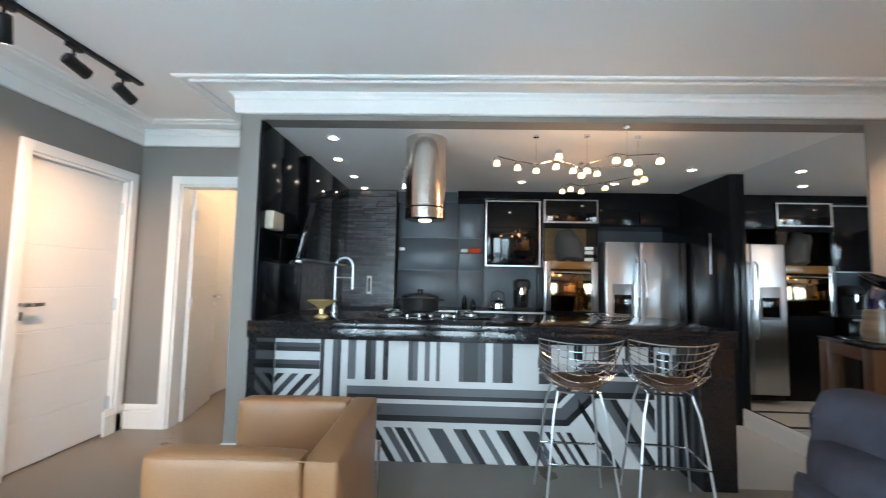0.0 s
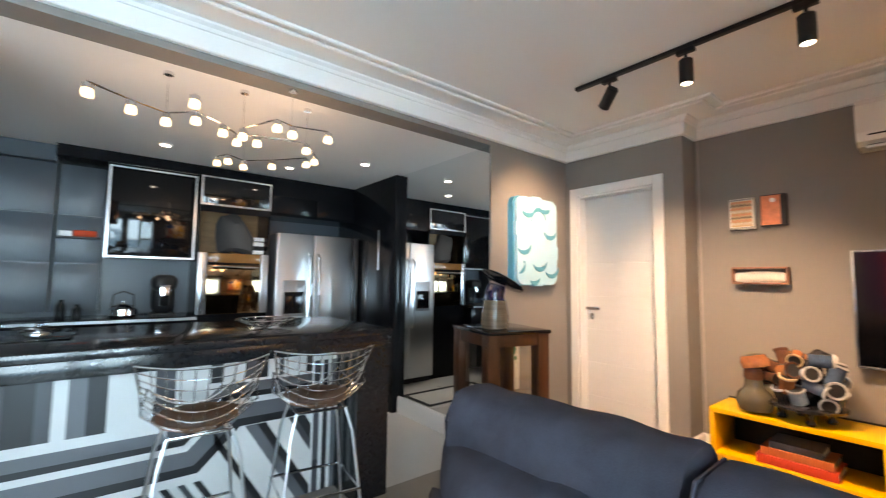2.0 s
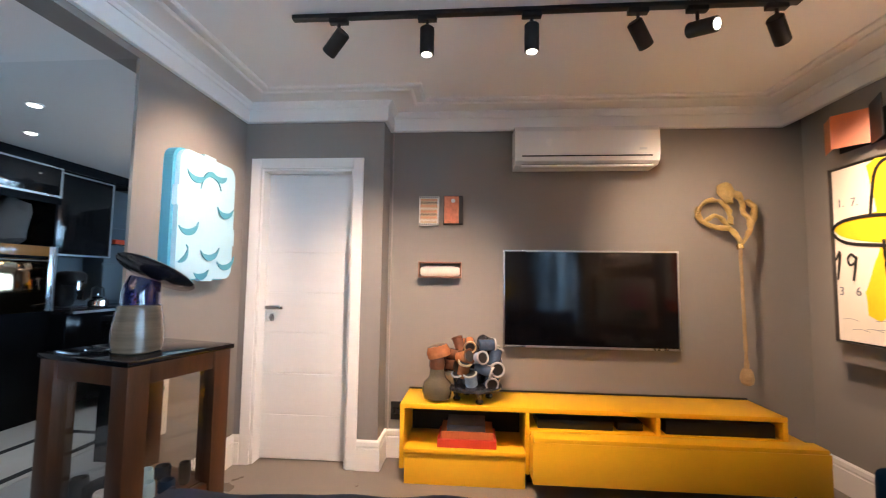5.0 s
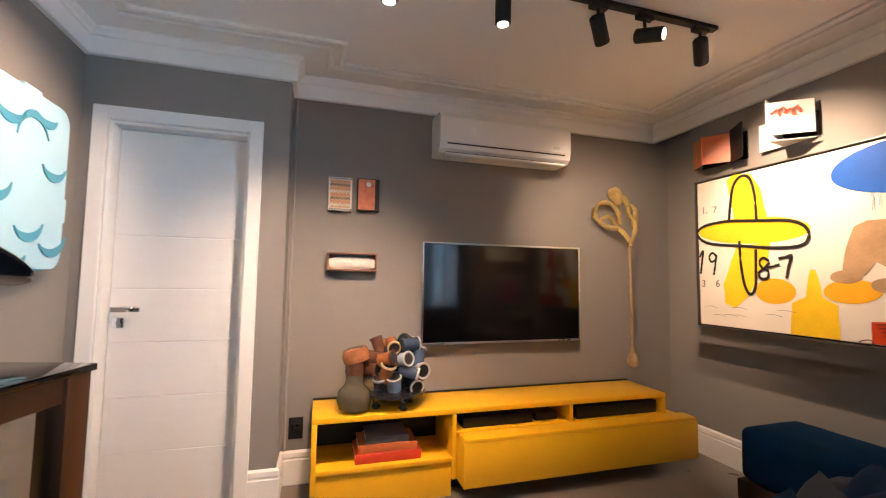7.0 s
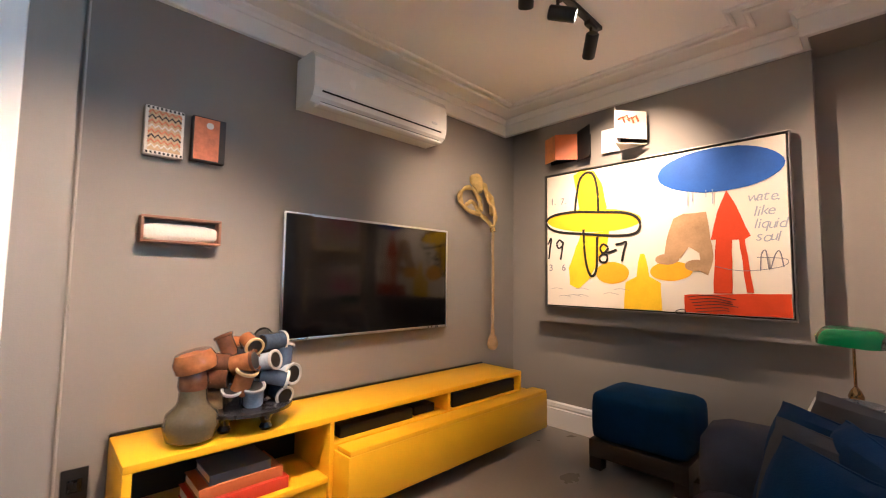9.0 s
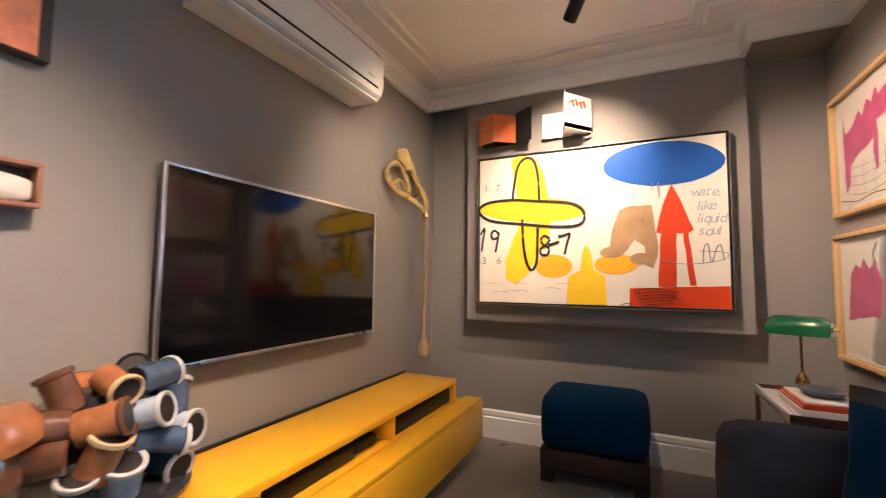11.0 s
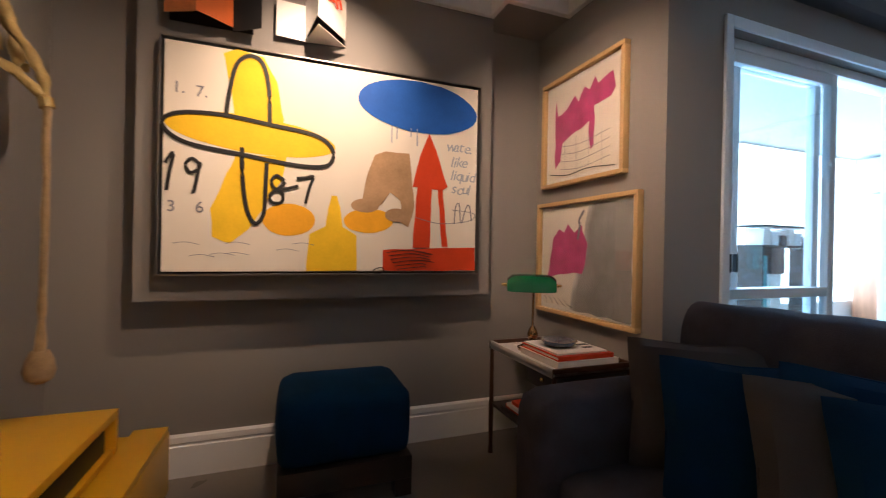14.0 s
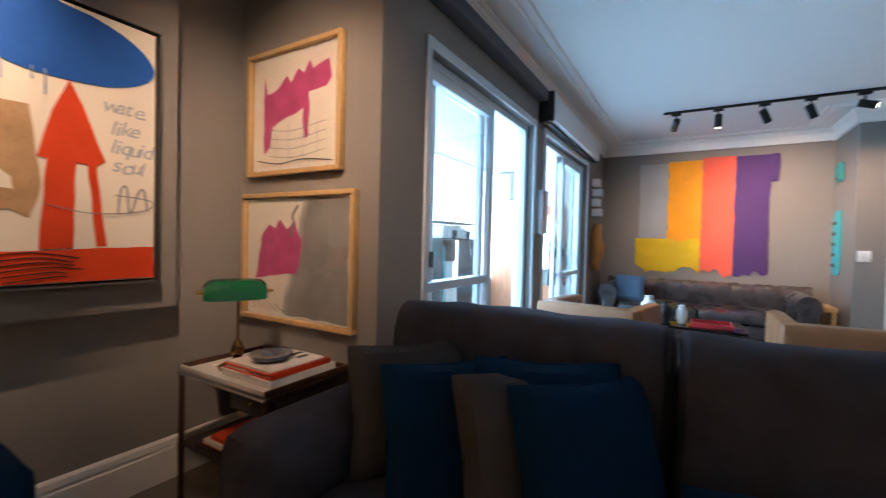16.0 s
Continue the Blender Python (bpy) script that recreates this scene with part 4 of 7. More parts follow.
part("plate", box(nb(), 3.958, 3.9695, 1.655, 1.74, 0.27, 0.40, bev=0.003), BLACKM, soc)
part("insert", box(nb(), 3.955, 3.9578, 1.675, 1.72, 0.31, 0.36, bev=0.002), DARKGLASS, soc)
solo("wall_conduit", tube(nb(), [(3.964, 1.76, 0.2), (3.964, 1.76, 2.45)], 0.006), mat("taupe_cable_duct", (0.34, 0.31, 0.285), 0.6, var=0.05, bump=0), "thin pale cable duct in the wall corner", "cable duct")

# ---- the large painting and its neighbours ----
INK = mat("black_paint", (0.012, 0.011, 0.010), 0.5, var=0.1, bump=0.01)
PYEL = dull(mat("yellow_paint", (0.86, 0.56, 0.02), 0.55, var=0.12, scale=9, bump=0.02), 0.2)
PORA = dull(mat("ochre_paint", (0.85, 0.42, 0.02), 0.55, var=0.12, scale=9, bump=0.02), 0.2)
PTAN = dull(mat("tan_paint", (0.42, 0.27, 0.15), 0.6, var=0.3, scale=7, bump=0.02), 0.2)
PBLU = dull(mat("cobalt_paint", (0.018, 0.10, 0.42), 0.5, var=0.15, scale=9, bump=0.02), 0.2)
PRED = dull(mat("vermilion_paint", (0.62, 0.060, 0.015), 0.55, var=0.12, scale=9, bump=0.02), 0.2)
PPNK = dull(mat("magenta_wash", (0.50, 0.075, 0.21), 0.7, var=0.3, scale=12, bump=0.01), 0.2)
PENCIL = mat("pencil_line", (0.20, 0.20, 0.23), 0.8, var=0.2, bump=0)
FAINT = mat("faint_blue_pencil", (0.36, 0.40, 0.46), 0.8, var=0.1, bump=0)


class Sheet:
    """A flat picture: u to the right and v up in metres from its lower left corner, layers stacked towards the room."""

    def __init__(self, parent, origin, along, out):
        self.parent, self.o, self.a, self.n, self.k = parent, Vector(origin), Vector(along), Vector(out), 0

    def at(self, u, v, lift=0.0):
        return self.o + self.a * u + Vector((0, 0, v)) + self.n * lift

    def blob(self, pts, material, rough=0.0, name="paint_shape"):
        self.k += 1
        lift = 0.0003 * self.k
        out = []
        for i, p in enumerate(pts):
            q = pts[(i + 1) % len(pts)]
            steps = max(1, int(math.hypot(q[0] - p[0], q[1] - p[1]) / 0.03))
            for j in range(steps):
                u, v = p[0] + (q[0] - p[0]) * j / steps, p[1] + (q[1] - p[1]) * j / steps
                w = noise.noise_vector(Vector((u * 14 + self.k, v * 14, self.k * 3.1)))
                out.append(self.at(u + w.x * rough, v + w.y * rough, lift))
        part(name, poly(nb(), out, self.n * 0.00025), material, self.parent, smooth=False)

    def oval(self, cu, cv, ru, rv, material, turn=0.0, rough=0.003):
        t = radians(turn)
        self.blob([(cu + ru * math.cos(a) * math.cos(t) - rv * math.sin(a) * math.sin(t), cv + ru * math.cos(a) * math.sin(t) + rv * math.sin(a) * math.cos(t)) for a in (2 * math.pi * i / 36 for i in range(36))], material, rough)

    def line(self, pts, r, material, closed=False, curve=True, name="brush_line"):
        self.k += 1
        if curve:
            fine, n = [], len(pts)
            for i in range(n if closed else n - 1):
                p0, p1, p2, p3 = (pts[(i + d) % n] if closed else pts[max(0, min(n - 1, i + d))] for d in (-1, 0, 1, 2))
                for s in range(5):
                    t = s / 5
                    fine.append(tuple(0.5 * (2 * p1[c] + (p2[c] - p0[c]) * t + (2 * p0[c] - 5 * p1[c] + 4 * p2[c] - p3[c]) * t * t + (3 * p1[c] - p0[c] - 3 * p2[c] + p3[c]) * t ** 3) for c in (0, 1)))
            pts = fine if closed else fine + [pts[-1]]
        bm = nb()
        lift = 0.0003 * self.k
        tube(bm, [self.at(u, v, 0) for u, v in pts], r, 6, closed)
        for w in bm.verts:
            d = (w.co - self.o).dot(self.n)
            w.co += self.n * (lift + 0.0008 - d * 0.92)
        part(name, bm, material, self.parent)


W, HH = 1.52, 1.038
FRAMEM = mat("dull_grey_metal", (0.20, 0.19, 0.18), 0.4, 0.8, var=0.1, bump=0)
big = thing("large_painting", (2.76, -1.05, 0.969), "large naive painting in yellow, blue and red", "painting")
part("canvas", box(nb(), 2.017, 3.503, -1.062, -1.03, 0.986, 1.990, bev=0.002), CANVAS, big, "cream primed canvas", smooth=False)
# black panel puts the shade of the frame gap into its colour
part("backing", box(nb(), 2.0065, 3.5135, -1.0885, -1.0625, 0.9765, 1.9995), BLACKM, big, "black backing that darkens the shadow gap round the canvas", smooth=False)
for q in ((2.0, 3.52, 0.969, 0.976), (2.0, 3.52, 2.0, 2.007), (2.0, 2.006, 0.9765, 1.9995), (3.514, 3.52, 0.9765, 1.9995)):
    part("frame", box(nb(), q[0], q[1], -1.075, -1.018, q[2], q[3], bev=0.001), FRAMEM, big, "slim dull metal frame", smooth=False)
S = Sheet(big, (3.52, -1.0298, 0.969), (-1, 0, 0), (0, 1, 0))


def P(px, py):
    """Handy marks of the picture: 0..448 across, 0..301 down."""
    return (px / 448 * W, HH - py / 301 * HH)


S.blob([P(*q) for q in ((72, 12), (90, 4), (120, 8), (138, 40), (148, 90), (140, 112), (90, 112), (82, 60))], PYEL, 0.006)
S.oval(*P(112, 114), 0.36, 0.085, PYEL, -4)
S.blob([P(*q) for q in ((90, 140), (152, 140), (146, 172), (112, 232), (84, 260), (62, 250), (60, 215), (74, 176))], PYEL, 0.008)
S.oval(*P(157, 225), 0.118, 0.075, PORA)
S.oval(*P(268, 222), 0.125, 0.060, PORA, 2)
S.blob([P(*q) for q in ((180, 295), (252, 295), (250, 244), (230, 232), (226, 205), (222, 189), (214, 189), (210, 206), (206, 232), (184, 244))], PYEL, 0.003)
S.blob([P(*q) for q in ((258, 190), (266, 150), (276, 126), (292, 118), (328, 118), (332, 150), (338, 196), (330, 230), (318, 224), (316, 190), (300, 178), (286, 196), (270, 206), (252, 204))], PTAN, 0.006)
S.oval(*P(262, 200), 0.07, 0.035, PTAN)
S.oval(*P(310, 212), 0.06, 0.035, PTAN)
S.oval(*P(345, 46), 0.325, 0.134, PBLU, -2, 0.004)
S.blob([P(*q) for q in ((336, 260), (342, 168), (334, 168), (346, 120), (360, 84), (372, 108), (392, 164), (384, 170), (394, 258), (384, 258), (376, 170), (366, 170), (364, 260))], PRED, 0.003)
S.blob([P(*q) for q in ((290, 264), (442, 258), (442, 295), (290, 295))], PRED, 0.004)
K = 0.0105
S.line([P(*q) for q in ((76, 92), (80, 60), (88, 24), (104, 10), (120, 18), (128, 50), (130, 98))], K, INK)
S.line([P(*q) for q in ((4, 112), (20, 96), (70, 92), (130, 98), (190, 106), (214, 124), (208, 146), (170, 150), (100, 142), (30, 132))], K, INK, True)
S.line([P(*q) for q in ((96, 132), (98, 180), (104, 216), (114, 232), (124, 218), (126, 180), (127, 150))], K, INK)
for marks in (((8, 160), (17, 146), (13, 172), (10, 194)), ((46, 158), (38, 152), (31, 160), (36, 170), (46, 164), (47, 156), (44, 176), (40, 196)),
              ((150, 172), (140, 166), (133, 174), (138, 184), (148, 190), (146, 202), (134, 202), (132, 192), (142, 184), (151, 174)), ((166, 168), (178, 166), (188, 164), (183, 180), (178, 202))):
    S.line([P(*q) for q in marks], 0.0085, INK, name="numeral")
S.line([P(*q) for q in ((146, 184), (156, 182), (168, 178))], 0.008, INK, curve=False)
for body, px, py in (("3", 10, 220), ("6", 42, 220), ("1.", 14, 70), ("7.", 40, 72), ("1", 76, 66)):
    u, v = P(px, py)
    lettering("numeral", body, Matrix.Translation(S.at(u, v, 0.0015)) @ pose(0, 0, 0, 90, 0, 180), 0.07, PENCIL, big)
rng = random.Random(12)
for body, px, py in (("wate.", 388, 108), ("like", 396, 132), ("liquid", 396, 153), ("soul", 398, 174)):
    u, v = P(px, py)
    for letter in body:
        lettering("written_letter", letter, Matrix.Translation(S.at(u, v + rng.uniform(-0.004, 0.004), 0.0015)) @ pose(0, 0, 0, 90, 0, 180), 0.080, FAINT, big, -0.0002)
        u += 0.016 if letter in "il." else 0.043 if letter == "w" else 0.031
for a in range(6):
    S.line([P(296 + 3 * a, 268 + a * 5), P(330 + 4 * a, 264 + a * 5), P(366 + rng.uniform(-8, 8), 270 + a * 4)], 0.0025, INK)
S.line([P(*q) for q in ((276, 294), (288, 290), (292, 296), (280, 299))], 0.003, INK, True)
S.line([P(*q) for q in ((340, 214), (380, 222), (430, 216), (438, 204), (400, 200))], 0.002, PENCIL)
S.line([P(*q) for q in ((404, 222), (406, 196), (412, 190), (416, 220), (424, 196), (430, 192), (434, 216))], 0.0035, PENCIL)
for px in (300, 308, 330, 340):
    S.line([P(px, 80), P(px, 80 + rng.uniform(12, 26))], 0.003, mat("blue_drip", (0.25, 0.30, 0.42), 0.6), curve=False)
for i in range(7):
    px, py = rng.uniform(10, 170), rng.uniform(255, 285)
    S.line([P(px, py), P(px + 14, py - 2), P(px + 30, py + 1)], 0.0014, PENCIL)

# folded sheet-metal pieces above the painting
# OR1 is darkened for the facet that stands slightly in shadow
OR1, OR2 = mat("orange_enamel_in_shade", (0.62, 0.13, 0.015), 0.4, var=0.1), mat("burnt_orange_enamel", (0.50, 0.17, 0.05), 0.45, var=0.25, scale=20)
fold = thing("folded_piece", (3.3, -1.05, 2.07), "folded orange and black enamel wall piece", "wall sculpture", "folded wall pieces")


def leaf_plate(name, a, b, z0, z1, drop, material, parent, label=""):
    """An upright plate from plan point a to b."""
    a, b = Vector(a), Vector(b)
    n = (b - a).orthogonal().normalized() * 0.004
    bm = nb()
    pts = [(a.x, a.y, z0), (b.x, b.y, z0 + drop), (b.x, b.y, z1 + drop), (a.x, a.y, z1)]
    poly(bm, pts, Vector((n.x, n.y, 0)))
    return part(name, bm, material, parent, label, smooth=False)


leaf_plate("plate", (3.50, -1.00), (3.37, -0.93), 2.09, 2.285, -0.004, OR2, fold, "brushed orange plate")
leaf_plate("plate", (3.37, -0.93), (3.24, -1.03), 2.09, 2.285, 0.0, OR1, fold)
leaf_plate("plate", (3.24, -1.03), (3.12, -0.985), 2.07, 2.30, 0.02, BLACKM, fold, "black plate")
part("back_plate", box(nb(), 3.16, 3.50, -1.089, -1.083, 2.10, 2.28), BLACKM, fold, smooth=False)
for x in (3.28, 3.44):
    part("standoff", box(nb(), x, x + 0.02, -1.083, -1.035, 2.18, 2.20), BLACKM, fold, smooth=False)
fold2 = thing("folded_piece", (2.9, -1.05, 2.1), "folded white enamel piece with a red mark", "wall sculpture", "folded wall pieces")
leaf_plate("plate", (3.06, -1.05), (2.93, -1.06), 2.10, 2.27, 0.0, WHITE, fold2)
leaf_plate("plate", (2.93, -1.06), (2.88, -0.86), 2.11, 2.29, 0.05, WHITE, fold2, "white plate that juts out")
leaf_plate("plate", (2.88, -0.86), (2.74, -1.04), 2.13, 2.32, 0.0, PAPER, fold2)
bm = nb()
poly(bm, [(2.93, -1.065, 2.098), (2.88, -0.862, 2.095), (2.74, -1.04, 2.097)], Vector((0, 0, 0.004)))
part("bottom_plate", bm, PAPER, fold2, smooth=False)
part("back_plate", box(nb(), 2.75, 3.05, -1.089, -1.07, 2.12, 2.26), BLACKM, fold2, smooth=False)
for a in range(4):
    b0 = Vector((2.86 - 0.02 * a, -0.88 - 0.025 * a + 0.012, 2.25 + 0.012 * (a % 2)))
    bm = nb()
    tube(bm, [b0, b0 + Vector((-0.02, -0.022, 0.02)), b0 + Vector((-0.03, -0.034, -0.02))], 0.006, 6)
    part("red_mark", bm, PRED, fold2)

# ---- framed drawings ----
def framed(y0, y1, z0, z1, label):
    f = thing("framed_drawing", (1.51, (y0 + y1) / 2, z0), label, "framed drawing", "framed drawings")
    w = 0.022
    for q in ((y0, y1, z0, z0 + w), (y0, y1, z1 - w, z1), (y0, y0 + w, z0 + w + 0.0005, z1 - w - 0.0005), (y1 - w, y1, z0 + w + 0.0005, z1 - w - 0.0005)):
        part("frame", box(nb(), 1.502, 1.54, *q, bev=0.002), OAK, f, "pale oak frame")
    part("mount", box(nb(), 1.503, 1.512, y0 + w + 0.001, y1 - w - 0.001, z0 + w + 0.001, z1 - w - 0.001), PAPER, f, smooth=False)
    part("sheet", box(nb(), 1.5122, 1.516, y0 + 0.05, y1 - 0.05, z0 + 0.05, z1 - 0.05), CANVAS, f, "cream drawing paper", smooth=False)
    g = part("pane", box(nb(), 1.527, 1.529, y0 + w + 0.0005, y1 - w - 0.0005, z0 + w + 0.0005, z1 - w - 0.0005), GLASS, f, smooth=False)
    g.visible_shadow = False
    return Sheet(f, (1.5162, y0, z0), (0, 1, 0), (1, 0, 0)), y1 - y0, z1 - z0


D, w, h = framed(-1.119, -0.453, 1.48, 2.106, "pink animal drawing in a pale oak frame")
def Q(u, v):
    return (u * w, v * h)
D.blob([Q(*q) for q in ((0.17, 0.82), (0.20, 0.66), (0.34, 0.70), (0.42, 0.78), (0.47, 0.72), (0.55, 0.82), (0.60, 0.76), (0.66, 0.86), (0.70, 0.79), (0.86, 0.83), (0.89, 0.70), (0.84, 0.63), (0.66, 0.62), (0.655, 0.28), (0.61, 0.26), (0.60, 0.50), (0.40, 0.44), (0.26, 0.40), (0.24, 0.24), (0.17, 0.18), (0.16, 0.45))], PPNK, 0.012)
for a in range(4):
    D.line([Q(0.24, 0.16 + 0.07 * a), Q(0.5, 0.13 + 0.07 * a), Q(0.84, 0.17 + 0.07 * a)], 0.0016, PENCIL)
    D.line([Q(0.30 + 0.15 * a, 0.42), Q(0.31 + 0.15 * a, 0.12)], 0.0014, PENCIL)
D.line([Q(0.10, 0.13), Q(0.35, 0.09), Q(0.6, 0.11), Q(0.9, 0.08)], 0.003, INK)
D, w, h = framed(-1.153, -0.359, 0.745, 1.391, "pink blot and grey wash drawing in oak")
for grow, shade in ((0.045, 0.52), (0.025, 0.40), (0.008, 0.31), (-0.012, 0.25)):
    WASH = mat("graphite_wash", (shade, shade * 0.98, shade * 0.94), 0.8, var=0.4, scale=5, bump=0.01)
    D.blob([Q(*q) for q in ((0.42 - grow, 0.06), (0.94, 0.06), (0.94, 0.94), (0.62 - grow, 0.94), (0.57 - grow, 0.80), (0.55 - grow, 0.55), (0.49 - grow, 0.38), (0.44 - grow, 0.2))], WASH, 0.014)
D.blob([Q(*q) for q in ((0.11, 0.32), (0.15, 0.48), (0.19, 0.68), (0.25, 0.76), (0.31, 0.73), (0.36, 0.79), (0.42, 0.72), (0.50, 0.78), (0.55, 0.62), (0.54, 0.46), (0.50, 0.38), (0.32, 0.36))], PPNK, 0.014)
D.line([Q(0.46, 0.66), Q(0.48, 0.78), Q(0.47, 0.82), Q(0.52, 0.90)], 0.009, PENCIL)
for a in range(5):
    D.line([Q(0.08 + 0.06 * a, 0.14), Q(0.12 + 0.06 * a, 0.10), Q(0.10 + 0.08 * a, 0.08)], 0.0018, INK)

# ---- mustard root sculpture by the corner ----
MUST = mat("mustard_painted_wood", (0.38, 0.27, 0.10), 0.75, var=0.3, scale=18, bump=0.08, fine=90)
NET = mat("beige_mesh_fabric", (0.36, 0.25, 0.13), 0.85, var=0.25, scale=30, bump=0.06, fine=240)
root = thing("root_sculpture", (3.85, -0.55, 0.7), "mustard yellow knotted soft sculpture hanging on the wall", "wall sculpture")


def limb(pts, radii, knobs=0.008):
    """A swollen, knotted strand through a few points."""
    fine, rr, n = [], [], len(pts)
    for i in range(n - 1):
        p0, p1, p2, p3 = (Vector(pts[max(0, min(n - 1, i + d))]) for d in (-1, 0, 1, 2))
        for q in range(6):
            t = q / 6
            fine.append(0.5 * (2 * p1 + (p2 - p0) * t + (2 * p0 - 5 * p1 + 4 * p2 - p3) * t * t + (3 * p1 - p0 - 3 * p2 + p3) * t ** 3))
            rr.append(radii[i] + (radii[i + 1] - radii[i]) * t)
    fine.append(Vector(pts[-1]))
    rr.append(radii[-1])
    rr = [q * (0.80 + 0.22 * noise.noise(p * 26)) for p, q in zip(fine, rr)]
    bm = tube(nb(), fine, rr, 12)
    for v in bm.verts:
        v.co += Vector(noise.noise_vector(v.co * 22)) * knobs + Vector(noise.noise_vector(v.co * 70)) * knobs * 0.3
    return bm


for pts, r in (
    (((3.945, -0.655, 2.01), (3.92, -0.655, 1.965), (3.905, -0.655, 1.915), (3.90, -0.66, 1.87)), (0.040, 0.060, 0.058, 0.034)),
    (((3.905, -0.67, 1.95), (3.895, -0.72, 1.925), (3.885, -0.745, 1.87), (3.86, -0.728, 1.81), (3.82, -0.750, 1.735), (3.78, -0.722, 1.67), (3.73, -0.635, 1.565)), (0.03, 0.026, 0.024, 0.022, 0.021, 0.019, 0.016)),
    (((3.87, -0.645, 1.72), (3.89, -0.655, 1.81), (3.91, -0.62, 1.875), (3.91, -0.55, 1.895), (3.92, -0.49, 1.865), (3.92, -0.455, 1.805), (3.91, -0.485, 1.745), (3.89, -0.56, 1.70), (3.86, -0.635, 1.69)), (0.020, 0.020, 0.019, 0.018, 0.02, 0.023, 0.024, 0.022, 0.02)),
    (((3.90, -0.50, 1.75), (3.89, -0.57, 1.78), (3.88, -0.64, 1.70), (3.82, -0.645, 1.65), (3.77, -0.640, 1.605), (3.73, -0.626, 1.565)), (0.018, 0.018, 0.022, 0.02, 0.018, 0.016)),
    (((3.93, -0.80, 1.90), (3.905, -0.835, 1.83), (3.875, -0.79, 1.73), (3.84, -0.755, 1.70)), (0.024, 0.028, 0.024, 0.018)),
):
    part("strand", limb(pts, r, 0.011), MUST, root)
part("tip_ring", tube(nb(), [(3.728, -0.622, 1.565), (3.722, -0.622, 1.535)], 0.021, 18), BRASS, root, "small brass ring")
part("stocking", limb(((3.722, -0.622, 1.54), (3.725, -0.628, 1.2), (3.735, -0.64, 0.85), (3.74, -0.645, 0.74)), (0.013, 0.013, 0.014, 0.022), 0.003), NET, root, "long pale mesh stocking")
part("weight", lathe(nb(), (3.74, -0.645, 0.648), [(0.016, 0), (0.034, 0.012), (0.042, 0.04), (0.036, 0.075), (0.024, 0.105)], 18), NET, root, "rounded weight in the mesh")

# ---- seating ----
def pillow(name, c, size, m3, material, label, flange=0.0, group="sofa pillows"):
    """A square stuffed pillow, thick in the middle, with pinched corners."""
    bm = nb()
    n = 14
    top, bot = {}, {}
    for i in range(n + 1):
        for j in range(n + 1):
            u, v = 2 * i / n - 1, 2 * j / n - 1
            t = max(0.0, (1 - u ** 4) * (1 - v ** 4)) ** 0.5
            s = size / 2 * (1 - 0.07 * (1 - min(1, abs(u * v) * 1.2)) * (max(abs(u), abs(v)) ** 6))
            w = noise.noise(Vector((u * 2 + c[0] * 5, v * 2, c[1] * 7))) * 0.010
            top[i, j] = bm.verts.new((u * s, v * s, 0.075 * t + w * t))
            bot[i, j] = top[i, j] if t < 1e-6 else bm.verts.new((u * s, v * s, -0.065 * t + w * t))
    for i in range(n):
        for j in range(n):
            for g in (top, bot):
                q = (g[i, j], g[i + 1, j], g[i + 1, j + 1], g[i, j + 1])
                try:
                    bm.faces.new(q if g is top else q[::-1])
                except ValueError:
                    pass
    bm.transform(Matrix.Translation(c) @ m3)
    ob = thing(name, (c[0], c[1], c[2] - size / 2), label, "pillow", group)
    part("cover", bm, material, ob)
    bm = nb()
    s = size / 2 * 0.985
    ring = [(-s, -s, 0), (0, -s * 0.94, 0), (s, -s, 0), (s * 0.94, 0, 0), (s, s, 0), (0, s * 0.94, 0), (-s, s, 0), (-s * 0.94, 0, 0)]
    mm = Matrix.Translation(c) @ m3
    tube(bm, [mm @ Vector(p) for p in ring], 0.005, 6, True)
    part("piping", bm, material, ob)
    return ob


sofa = thing("grey_sofa", (1.6, 0.85, 0), "charcoal velvet sofa with loose back cushions", "sofa")


def slant(bm, x1, start, amount):
    """Runs the far end of a padded tier off at a slant."""
    for v in bm.verts:
        v.co.y += amount * (v.co.x - x1) * max(0.0, min(1.0, (v.co.y - start) / 0.5))
    return bm


part("base", soft(nb(), 1.50, 2.16, -0.02, 1.62, 0.07, 0.30, 0.01, 0.04, 6), GREYF, sofa)
part("back_frame", slant(soft(nb(), 1.11, 1.32, -0.20, 1.72, 0.07, 0.645, 0.02, 0.05, 14, 0.014), 1.32, 1.0, 1.4), GREYF, sofa)
part("back_bolster", slant(soft(nb(), 1.22, 1.50, -0.16, 1.84, 0.28, 0.765, 0.015, 0.08, 20, 0.022), 1.50, 1.0, 1.1), GREYF, sofa, "padded rear bolster with folds")


